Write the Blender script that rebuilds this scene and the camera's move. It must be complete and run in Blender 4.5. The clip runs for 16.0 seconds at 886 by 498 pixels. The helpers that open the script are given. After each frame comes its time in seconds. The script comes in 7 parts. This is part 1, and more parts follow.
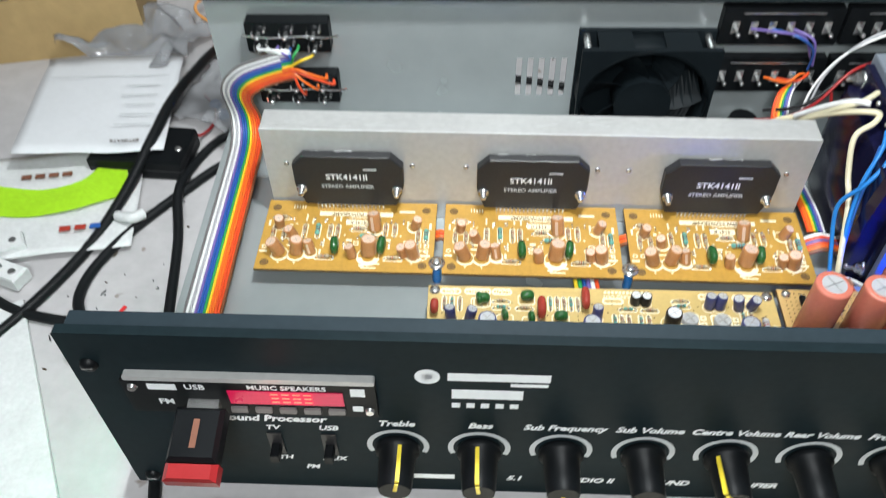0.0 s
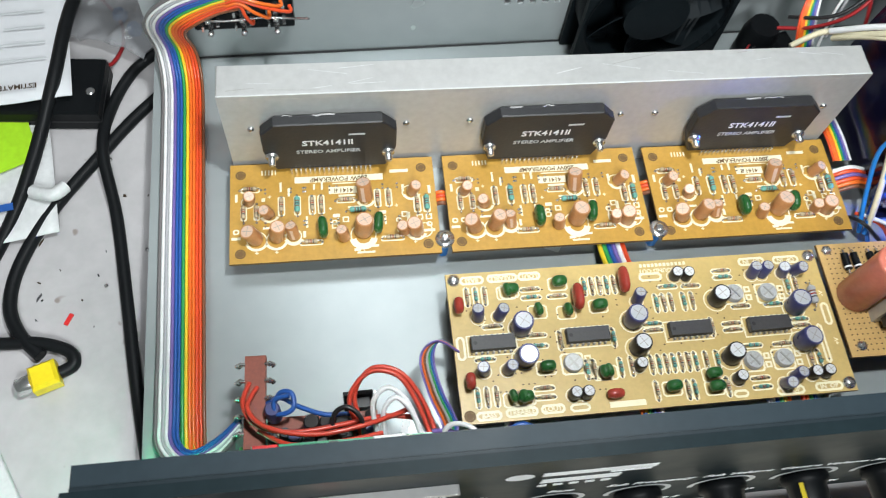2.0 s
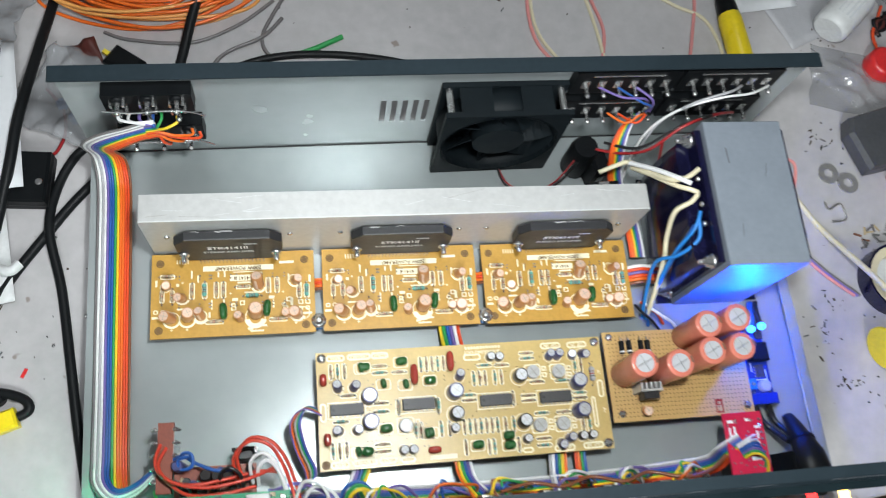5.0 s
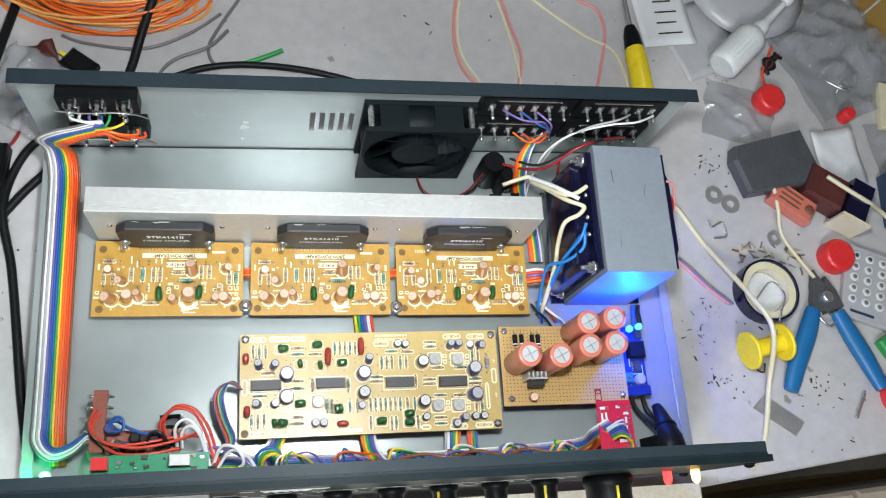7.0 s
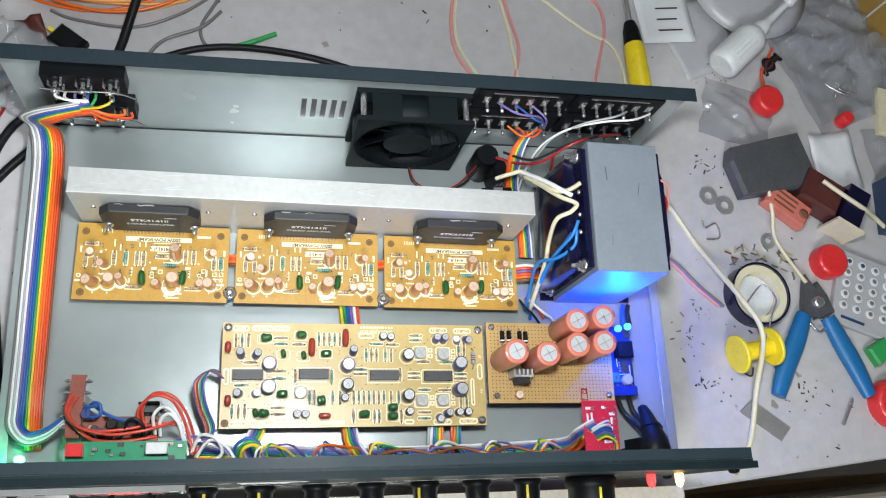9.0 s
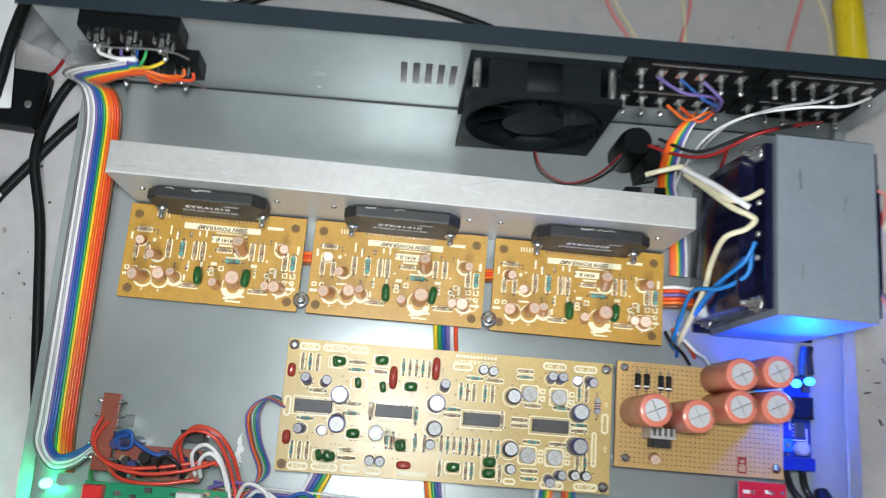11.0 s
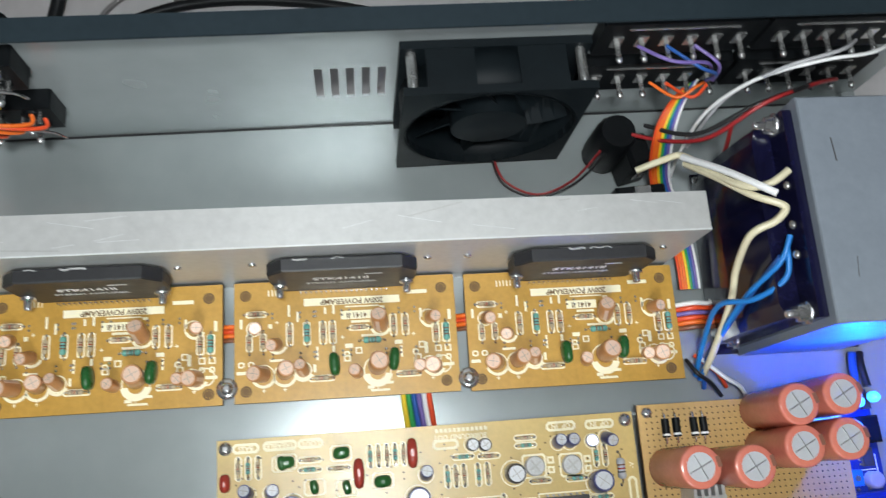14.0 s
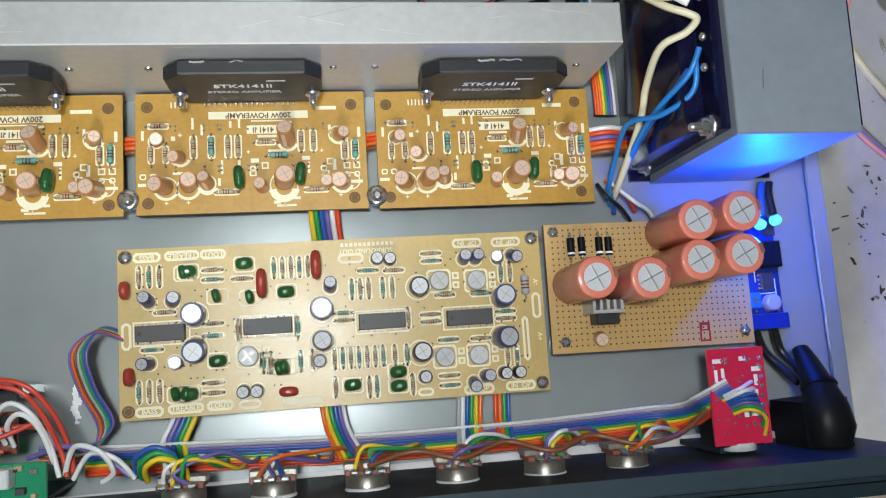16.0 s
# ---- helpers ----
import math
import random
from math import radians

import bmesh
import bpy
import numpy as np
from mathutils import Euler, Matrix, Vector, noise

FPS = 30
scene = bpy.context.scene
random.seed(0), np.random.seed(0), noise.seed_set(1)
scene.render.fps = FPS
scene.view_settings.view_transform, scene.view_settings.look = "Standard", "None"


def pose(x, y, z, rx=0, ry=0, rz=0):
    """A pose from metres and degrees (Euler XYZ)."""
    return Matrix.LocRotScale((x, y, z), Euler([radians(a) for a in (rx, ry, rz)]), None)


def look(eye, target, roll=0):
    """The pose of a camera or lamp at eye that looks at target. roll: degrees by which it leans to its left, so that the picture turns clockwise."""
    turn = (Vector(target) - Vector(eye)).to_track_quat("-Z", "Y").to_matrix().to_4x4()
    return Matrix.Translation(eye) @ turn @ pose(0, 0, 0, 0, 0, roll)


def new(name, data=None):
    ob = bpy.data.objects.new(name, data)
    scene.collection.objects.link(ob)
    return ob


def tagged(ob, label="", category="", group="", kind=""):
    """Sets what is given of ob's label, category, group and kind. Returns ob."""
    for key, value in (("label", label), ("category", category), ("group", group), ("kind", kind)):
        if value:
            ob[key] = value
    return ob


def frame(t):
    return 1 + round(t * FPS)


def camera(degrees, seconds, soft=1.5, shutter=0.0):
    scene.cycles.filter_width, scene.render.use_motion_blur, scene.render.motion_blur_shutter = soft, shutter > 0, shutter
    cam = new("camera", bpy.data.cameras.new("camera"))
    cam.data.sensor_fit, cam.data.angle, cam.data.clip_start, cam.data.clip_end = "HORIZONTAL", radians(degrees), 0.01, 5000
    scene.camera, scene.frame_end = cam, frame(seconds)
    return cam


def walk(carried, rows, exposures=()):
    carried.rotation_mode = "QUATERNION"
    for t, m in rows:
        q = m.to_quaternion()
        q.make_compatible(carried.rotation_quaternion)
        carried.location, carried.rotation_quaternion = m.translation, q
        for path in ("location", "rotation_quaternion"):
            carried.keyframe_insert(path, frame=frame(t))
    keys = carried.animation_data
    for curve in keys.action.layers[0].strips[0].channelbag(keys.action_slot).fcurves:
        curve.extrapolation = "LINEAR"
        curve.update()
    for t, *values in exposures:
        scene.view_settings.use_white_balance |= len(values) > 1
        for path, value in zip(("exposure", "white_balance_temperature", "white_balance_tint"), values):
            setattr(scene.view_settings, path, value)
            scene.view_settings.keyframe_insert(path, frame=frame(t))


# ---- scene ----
cam = camera(56.03, 16.0, soft=1.05, shutter=0.5)
# seconds, eye in metres, then yaw, pitch and roll in degrees
ROWS = [
    (0.0, 0.1529, -0.1730, 0.3578, 3.43, -48.17, -1.07),
    (0.5, 0.1270, -0.1405, 0.3482, -1.53, -53.95, 1.42),
    (1.0, 0.1190, -0.1017, 0.3570, -5.04, -57.56, 2.13),
    (1.5, 0.1045, -0.0786, 0.3617, -10.12, -59.58, 5.25),
    (2.0, 0.0863, -0.0496, 0.3646, -14.61, -63.67, 9.82),
    (2.5, 0.0672, -0.0238, 0.3609, -21.70, -66.67, 16.44),
    (3.0, 0.0640, -0.0224, 0.3648, -23.48, -64.79, 20.72),
    (3.5, 0.0630, -0.0034, 0.3735, -24.28, -67.71, 21.83),
    (4.0, 0.0708, -0.0001, 0.4172, -24.30, -66.03, 21.69),
    (4.5, 0.0882, 0.0107, 0.4691, -30.07, -66.62, 26.71),
    (5.0, 0.1279, -0.0018, 0.5188, -26.59, -69.47, 23.17),
    (5.2, 0.1400, -0.0077, 0.5344, -25.72, -69.89, 22.40),
    (7.5, 0.1481, -0.0264, 0.5862, -34.85, -67.64, 33.94),
    (8.0, 0.1492, -0.0273, 0.5874, -35.86, -67.83, 35.31),
    (10.3, 0.1687, 0.0253, 0.5354, -26.75, -72.42, 29.67),
    (10.5, 0.1772, 0.0368, 0.5241, -23.29, -74.21, 26.80),
    (11.0, 0.1852, 0.0550, 0.4740, -11.96, -76.87, 17.11),
    (11.5, 0.1775, 0.0702, 0.4335, -3.71, -80.48, 11.14),
    (12.0, 0.1629, 0.0935, 0.4189, 20.75, -83.03, -12.95),
    (12.5, 0.1360, 0.1141, 0.4214, 9.52, -81.11, -1.92),
    (13.0, 0.1417, 0.1138, 0.4211, -0.41, -76.69, 5.46),
    (13.5, 0.1610, 0.1075, 0.4069, -15.15, -75.25, 14.93),
    (14.0, 0.1889, 0.0837, 0.3818, -22.17, -73.96, 18.95),
    (14.5, 0.2091, 0.0809, 0.3771, -28.39, -79.37, 25.05),
    (15.0, 0.2162, 0.0615, 0.3742, -34.69, -78.68, 32.43),
    (15.5, 0.2151, 0.0514, 0.3737, -40.45, -78.99, 37.73),
    (16.0, 0.2122, 0.0508, 0.3734, -48.01, -79.03, 45.15),
]
walk(cam, [(t, pose(x, y, z, 90 + pitch, 0, yaw) @ pose(0, 0, 0, 0, 0, roll)) for t, x, y, z, yaw, pitch, roll in ROWS],
     [(0.0, -0.16), (1.5, -0.32), (2.5, -0.30), (5.0, -0.36), (8.0, -0.18), (10.5, -0.50), (12.0, -0.66), (13.0, -0.68), (16.0, -0.84)])


# ---- world and lights ----
world = bpy.data.worlds.new("world")
scene.world = world
world.use_nodes = True
world.node_tree.nodes["Background"].inputs[0].default_value = (0.8, 0.87, 1.0, 1)
world.node_tree.nodes["Background"].inputs[1].default_value = 0.012


def area_lamp(name, eye, target, size, watts, colour):
    data = bpy.data.lights.new(name, "AREA")
    data.shape, data.size, data.energy, data.color = "DISK", size, watts, colour
    ob = new(name, data)
    ob.matrix_world = look(eye, target)
    return ob


# added fixed disk light in place of a torch that travels with the camera
area_lamp("torch_stand_in", (0.185, 0.075, 0.52), (0.185, 0.08, 0), 0.05, 3.3, (0.93, 0.985, 1.0))
# added overhead fill from behind the case, no fixture belongs to it
area_lamp("rear_fill", (0.15, 0.85, 1.75), (0.2, 0.1, 0), 0.5, 4.0, (0.90, 0.97, 1.0))
# added high fill that brightens the front panel, source assumed
area_lamp("high_front_fill", (0.1, -1.1, 1.7), (0.2, 0.1, 0), 0.6, 6.5, (0.92, 0.98, 1.0))
# low fill added to lift the front panel's print and the wooden strip
area_lamp("low_front_fill", (0.14, -0.48, 0.66), (0.2, 0.0, 0.06), 0.22, 6.4, (0.93, 0.985, 1.0))
for kind, watts, eye in (("SPOT", 0.85, (0.4040, 0.1050, 0.042)), ("POINT", 0.50, (0.4050, 0.0985, 0.0480))):
    glow = bpy.data.lights.new("blue_led_glow", kind)
    glow.energy, glow.color, glow.shadow_soft_size = watts, (0.0, 0.075, 1.0), 0.003
    if kind == "SPOT":
        glow.spot_size, glow.spot_blend = radians(165), 1.0
    new("blue_led_glow", glow).matrix_world = look(eye, (0.3890, 0.1265, 0.056))
glow = bpy.data.lights.new("display_glow", "POINT")
glow.energy, glow.color, glow.shadow_soft_size = 0.0015, (1.0, 0.05, 0.03), 0.003
new("display_glow", glow).location = (0.075, -0.020, 0.085)
glow = bpy.data.lights.new("green_led_glow", "POINT")
glow.energy, glow.color, glow.shadow_soft_size = 0.055, (0.02, 1.0, 0.42), 0.003
new("green_led_glow", glow).location = (0.0050, 0.0130, 0.0245)


# ---- materials ----
def material(name, colour, rough=0.5, metal=0.0, spread=0.12, scale=60.0, bump=0.0, fine=6.0, clear=0.0, speck=None):
    """Principled surface with variation at two scales: broad stains and fine grain."""
    mat = bpy.data.materials.new(name)
    mat.use_nodes = True
    nodes, links = mat.node_tree.nodes, mat.node_tree.links
    b = nodes["Principled BSDF"]
    b.inputs["Metallic"].default_value = metal
    b.inputs["Coat Weight"].default_value = clear
    co = nodes.new("ShaderNodeTexCoord")
    broad, grain = nodes.new("ShaderNodeTexNoise"), nodes.new("ShaderNodeTexNoise")
    broad.inputs["Scale"].default_value, grain.inputs["Scale"].default_value = scale, scale * fine
    broad.inputs["Detail"].default_value = grain.inputs["Detail"].default_value = 4
    for n in (broad, grain):
        links.new(co.outputs["Object"], n.inputs["Vector"])
    both = nodes.new("ShaderNodeMath")
    both.operation = "ADD"
    links.new(broad.outputs["Fac"], both.inputs[0])
    links.new(grain.outputs["Fac"], both.inputs[1])
    ramp = nodes.new("ShaderNodeMapRange")
    ramp.inputs["From Min"].default_value, ramp.inputs["From Max"].default_value = 0.6, 1.4
    ramp.inputs["To Min"].default_value, ramp.inputs["To Max"].default_value = 1 - spread, 1 + spread
    links.new(both.outputs[0], ramp.inputs["Value"])
    mix = nodes.new("ShaderNodeVectorMath")
    mix.operation = "SCALE"
    mix.inputs[0].default_value = colour
    links.new(ramp.outputs[0], mix.inputs["Scale"])
    last = mix.outputs[0]
    if speck:
        dots, cut, blend = nodes.new("ShaderNodeTexNoise"), nodes.new("ShaderNodeMapRange"), nodes.new("ShaderNodeMix")
        dots.inputs["Scale"].default_value, dots.inputs["Detail"].default_value = speck[1], 2
        links.new(co.outputs["Object"], dots.inputs["Vector"])
        cut.inputs["From Min"].default_value, cut.inputs["From Max"].default_value = speck[2], speck[2] + 0.04
        links.new(dots.outputs["Fac"], cut.inputs["Value"])
        blend.data_type = "RGBA"
        links.new(cut.outputs[0], blend.inputs["Factor"])
        links.new(last, blend.inputs["A"])
        blend.inputs["B"].default_value = (*speck[0], 1)
        last = blend.outputs["Result"]
    links.new(last, b.inputs["Base Color"])
    gloss = nodes.new("ShaderNodeMapRange")
    gloss.inputs["From Min"].default_value, gloss.inputs["From Max"].default_value = 0.3, 0.7
    gloss.inputs["To Min"].default_value, gloss.inputs["To Max"].default_value = rough * 0.9, min(1, rough * 1.1)
    links.new(broad.outputs["Fac"], gloss.inputs["Value"])
    links.new(gloss.outputs[0], b.inputs["Roughness"])
    if bump:
        bm_ = nodes.new("ShaderNodeBump")
        bm_.inputs["Strength"].default_value, bm_.inputs["Distance"].default_value = bump, 0.0005
        links.new(grain.outputs["Fac"], bm_.inputs["Height"])
        links.new(bm_.outputs[0], b.inputs["Normal"])
    return mat


def glowing(name, colour, strength):
    mat = material(name, colour, 0.3)
    b = mat.node_tree.nodes["Principled BSDF"]
    b.inputs["Emission Color"].default_value = (*colour, 1)
    b.inputs["Emission Strength"].default_value = strength
    return mat


STEEL = material("grey_painted_steel", (0.40, 0.435, 0.44), 0.25, 0.35, 0.06, 12)
STEEL_DARK = material("dark_grey_enamel", (0.018, 0.028, 0.035), 0.5, 0.0, 0.15, 40, 0.05)
BLACK_PANEL = material("black_front_panel", (0.009, 0.016, 0.019), 0.45, 0.0, 0.2, 40, 0.05)
ALUMINIUM = material("extruded_aluminium", (0.52, 0.52, 0.51), 0.38, 0.32, 0.11, 14, 0.06, 20)
PCB_AMP = material("amber_circuit_board", (0.475, 0.265, 0.048), 0.38, 0, 0.16, 90, 0.06, 5)
PCB_TONE = material("pale_yellow_circuit_board", (0.58, 0.415, 0.155), 0.33, 0, 0.10, 90, 0.06, 5)
PCB_PERF = material("tan_perforated_board", (0.55, 0.35, 0.13), 0.45, 0, 0.10, 90, 0.06, 5)
PCB_BLUE = material("blue_circuit_board", (0.01, 0.03, 0.22), 0.35)
PCB_RED = material("red_circuit_board", (0.62, 0.02, 0.07), 0.35)
PCB_GREEN = material("green_circuit_board", (0.01, 0.24, 0.11), 0.35)
PCB_EDGE = material("brown_board_edge", (0.16, 0.09, 0.03), 0.7)
SILK = material("cream_print", (0.88, 0.81, 0.58), 0.6, 0, 0.04)
WHITE_INK = material("white_ink", (0.82, 0.84, 0.85), 0.6, 0, 0.04)
GREY_INK = material("grey_ink", (0.52, 0.54, 0.55), 0.6, 0, 0.04)
HOLE = material("dark_hole", (0.05, 0.03, 0.015), 0.8)
EPOXY = material("black_moulded_epoxy", (0.018, 0.018, 0.020), 0.45, 0, 0.2, 120, 0.15)
CHIP = material("grey_black_chip", (0.045, 0.043, 0.045), 0.5, 0, 0.15, 150, 0.1)
TIN = material("tinned_metal", (0.75, 0.75, 0.74), 0.25, 0.9, 0.1, 200)
SOLDER = material("solder", (0.66, 0.66, 0.66), 0.22, 0.9, 0.12, 300)
BROWN_CAP = material("brown_sleeve", (0.47, 0.215, 0.085), 0.30, 0, 0.15, 200)
PINK_TOP = material("pale_capacitor_top", (0.68, 0.48, 0.36), 0.40, 0.1, 0.08, 300)
BLUE_CAP = material("dark_blue_sleeve", (0.05, 0.055, 0.16), 0.3, 0, 0.15, 200)
BLACK_CAP = material("black_sleeve", (0.025, 0.022, 0.022), 0.3, 0, 0.15, 200)
SILVER_TOP = material("silver_capacitor_top", (0.55, 0.56, 0.58), 0.35, 0.35, 0.06, 300)
ORANGE_CAP = material("orange_brown_sleeve", (0.56, 0.165, 0.115), 0.22, 0, 0.1, 80)
RED_CAP = material("red_film", (0.36, 0.045, 0.03), 0.25, 0, 0.12, 150)
GREEN_CAP = material("green_film", (0.02, 0.10, 0.025), 0.28, 0, 0.2, 150)
RES_TAN = material("beige_resistor", (0.44, 0.35, 0.22), 0.4)
RES_TEAL = material("teal_resistor", (0.13, 0.36, 0.30), 0.4)
RES_BAND = material("dark_colour_band", (0.18, 0.07, 0.04), 0.5)
PLASTIC_BLACK = material("black_plastic", (0.005, 0.006, 0.007), 0.45, 0, 0.2, 90, 0.05)
FAN_PLASTIC = material("dark_fan_plastic", (0.005, 0.008, 0.010), 0.55, 0, 0.2, 60, 0.05)
RUBBER = material("black_cable_rubber", (0.008, 0.009, 0.010), 0.45, 0, 0.2, 80)
LACQUER = material("dark_lacquered_winding", (0.006, 0.006, 0.026), 0.18, 0, 0.35, 90, 0.1)
CORE = material("grey_core_paint", (0.215, 0.245, 0.285), 0.5, 0.1, 0.08, 50, 0.05)
TABLE = material("white_laminate", (0.45, 0.435, 0.44), 0.45, 0, 0.13, 9, 0.03, 12, speck=((0.26, 0.22, 0.20), 70, 0.715))
WOOD = material("pale_wood", (0.80, 0.74, 0.62), 0.6, 0, 0.2, 40, 0.1)
WALL = material("grey_white_wall", (0.62, 0.62, 0.62), 0.8, 0, 0.05, 4)
FLOOR = material("tile_floor_grey", (0.30, 0.27, 0.24), 0.6, 0, 0.1, 8)
PAPER = material("white_paper", (0.64, 0.65, 0.67), 0.7, 0, 0.04, 40, 0.05)
CARD = material("brown_cardboard", (0.42, 0.29, 0.13), 0.75, 0, 0.12, 20, 0.05)
PVC = {k: material(k + "_insulation", c, 0.34, 0, 0.08, 150) for k, c in {
    "grey": (0.40, 0.40, 0.42), "white": (0.78, 0.78, 0.78), "purple": (0.17, 0.12, 0.36), "blue": (0.025, 0.10, 0.36),
    "green": (0.03, 0.30, 0.08), "yellow": (0.80, 0.56, 0.03), "orange": (0.78, 0.15, 0.02), "red": (0.70, 0.075, 0.02),
    "brown": (0.20, 0.07, 0.03), "black": (0.015, 0.015, 0.016), "cream": (0.66, 0.60, 0.42), "pink": (0.66, 0.26, 0.25),
    "skyblue": (0.02, 0.19, 0.55), "dullgrey": (0.16, 0.15, 0.15), "maroon": (0.30, 0.018, 0.02), "scarlet": (0.58, 0.055, 0.03)}.items()}
YELLOW_PLASTIC = material("yellow_plastic", (0.82, 0.62, 0.02), 0.3)
RED_PLASTIC = material("red_plastic", (0.66, 0.03, 0.03), 0.3)
BLUE_GRIP = material("blue_grip", (0.01, 0.13, 0.33), 0.42)
LIME = material("lime_green_print", (0.36, 0.66, 0.02), 0.4)
FERRITE = material("dark_ferrite", (0.075, 0.077, 0.082), 0.42, 0.1, 0.2, 60, 0.1)
CLEAR_BAG = material("clear_film", (0.33, 0.335, 0.35), 0.08, 0, 0.25, 30, 0.25, 3)
CLEAR_BAG.node_tree.nodes["Principled BSDF"].inputs["Alpha"].default_value = 0.48
PALE_PLASTIC = material("white_plastic", (0.62, 0.63, 0.63), 0.35)
BLUE_LIGHT = glowing("blue_led", (0.10, 0.68, 1.0), 1.6)
RED_LIGHT = glowing("red_led", (1.0, 0.03, 0.03), 5)
AMBER_LIGHT = glowing("amber_led", (1.0, 0.55, 0.12), 12)
RED_DIGITS = glowing("red_digits", (1.0, 0.06, 0.04), 5)
RED_WINDOW = glowing("lit_red_window", (0.42, 0.004, 0.05), 0.7)
YELLOW_MARK = material("yellow_pointer", (0.85, 0.66, 0.05), 0.4)
ORANGE_WIRE = material("pale_orange_insulation", (0.80, 0.36, 0.10), 0.35)
SCORE = material("score_line", (0.36, 0.33, 0.30), 0.5)
PIN = material("dull_pin", (0.40, 0.39, 0.37), 0.4, 0.6)
OLD_METAL = material("tarnished_metal", (0.30, 0.275, 0.24), 0.38, 0.75, 0.3, 160, 0.1)
TRIM_TOP = material("grey_trimmer_top", (0.46, 0.46, 0.46), 0.5, 0.1, 0.2, 400)
for dark in (RUBBER, PLASTIC_BLACK, FAN_PLASTIC, BLACK_CAP, BLACK_PANEL, STEEL_DARK):
    dark.node_tree.nodes["Principled BSDF"].inputs["Specular IOR Level"].default_value = 0.16
BLACK_PANEL.node_tree.nodes["Principled BSDF"].inputs["Specular IOR Level"].default_value = 0.07
GREEN_LIGHT = glowing("green_led", (0.12, 1.0, 0.50), 9)
PHENOLIC = material("brown_phenolic", (0.24, 0.055, 0.03), 0.45, 0, 0.2, 120)
PASTE = material("grey_white_paste", (0.36, 0.36, 0.36), 0.7)
DARK_WRAP = material("dark_red_wrap", (0.085, 0.022, 0.018), 0.4, 0, 0.2, 90)
OCHRE = material("ochre_card", (0.36, 0.22, 0.05), 0.7, 0, 0.12, 25, 0.05)
NAVY = material("navy_card", (0.025, 0.05, 0.10), 0.45, 0, 0.15, 40)
TAN_BOX = material("dusty_tan_board", (0.33, 0.28, 0.225), 0.75, 0, 0.18, 14, 0.05)


# ---- mesh kit ----
class Kit:
    """Collects vertices and faces of one mesh, with a material for each face."""

    def __init__(self):
        self.v, self.f, self.m, self.s, self.mats = [], [], [], [], []

    def slot(self, mat):
        if mat not in self.mats:
            self.mats.append(mat)
        return self.mats.index(mat)

    def add(self, verts, faces, mat, smooth=False, at=None):
        n, k = len(self.v), self.slot(mat)
        self.v += [tuple(at @ Vector(p)) for p in verts] if at else [tuple(p) for p in verts]
        self.f += [tuple(i + n for i in face) for face in faces]
        self.m += [k] * len(faces)
        self.s += [smooth] * len(faces)
        return self

    def rings(self, rings, mat, smooth=True, caps=True, at=None, closed=False):
        """Skins a row of rings with the same number of points."""
        n = len(rings[0])
        verts = [p for ring in rings for p in ring]
        faces = [(a * n + i, a * n + (i + 1) % n, (a + 1) * n + (i + 1) % n, (a + 1) * n + i) for a in range(len(rings) - 1) for i in range(n)]
        if closed:
            a = len(rings) - 1
            faces += [(a * n + i, a * n + (i + 1) % n, (i + 1) % n, i) for i in range(n)]
        self.add(verts, faces, mat, smooth, at)
        if caps and not closed:
            self.add(rings[0], [tuple(range(n))[::-1]], mat, False, at)
            self.add(rings[-1], [tuple(range(n))], mat, False, at)
        return self

    def prism(self, poly, z0, z1, mat, edge=0.0, at=None, top=None):
        """A plate with the outline poly (counter-clockwise), its upper and lower edge chamfered."""
        cx, cy = sum(p[0] for p in poly) / len(poly), sum(p[1] for p in poly) / len(poly)

        def ring(z, d):
            out = []
            for x, y in poly:
                r = math.hypot(x - cx, y - cy) or 1
                out.append((x - (x - cx) / r * d, y - (y - cy) / r * d, z))
            return out
        rows = [ring(z0, edge), ring(z0 + edge, 0), ring(z1 - edge, 0), ring(z1, edge)] if edge else [ring(z0, 0), ring(z1, 0)]
        self.rings(rows, mat, False, top is None, at)
        if top is not None:
            n = len(poly)
            self.add(rows[0], [tuple(range(n))[::-1]], mat, False, at)
            self.add(rows[-1], [tuple(range(n))], top, False, at)
        return self

    def box(self, x0, x1, y0, y1, z0, z1, mat, edge=0.0, at=None, top=None):
        return self.prism([(x0, y0), (x1, y0), (x1, y1), (x0, y1)], z0, z1, mat, edge, at, top)

    def lathe(self, profile, mat, n=16, at=None, smooth=True):
        """Turns (radius, height) pairs round z."""
        rows = [[(r * math.cos(2 * math.pi * i / n), r * math.sin(2 * math.pi * i / n), z) for i in range(n)] for r, z in profile]
        return self.rings(rows, mat, smooth, True, at)

    def tube(self, points, r, mat, n=8, steps=5, at=None, flat=1.0, caps=True):
        """A round wire through the points."""
        pts = spline(points, steps)
        rows, side = [], None
        for i, p in enumerate(pts):
            d = (pts[min(i + 1, len(pts) - 1)] - pts[max(i - 1, 0)]).normalized()
            side = (side - d * side.dot(d)).normalized() if side is not None and (side - d * side.dot(d)).length > 1e-4 else d.orthogonal().normalized()
            up = d.cross(side)
            rows.append([p + (side * math.cos(2 * math.pi * k / n) + up * math.sin(2 * math.pi * k / n) * flat) * r for k in range(n)])
        return self.rings(rows, mat, True, caps, at)

    def ball(self, c, r, mat, n=10, at=None):
        rx, ry, rz = r if isinstance(r, tuple) else (r, r, r)
        rows = []
        for a in range(n // 2 + 1):
            th = max(0.06, min(math.pi - 0.06, math.pi * a / (n // 2)))
            rows.append([(c[0] + rx * math.sin(th) * math.cos(2 * math.pi * i / n), c[1] + ry * math.sin(th) * math.sin(2 * math.pi * i / n), c[2] - rz * math.cos(th)) for i in range(n)])
        return self.rings(rows, mat, True, True, at)

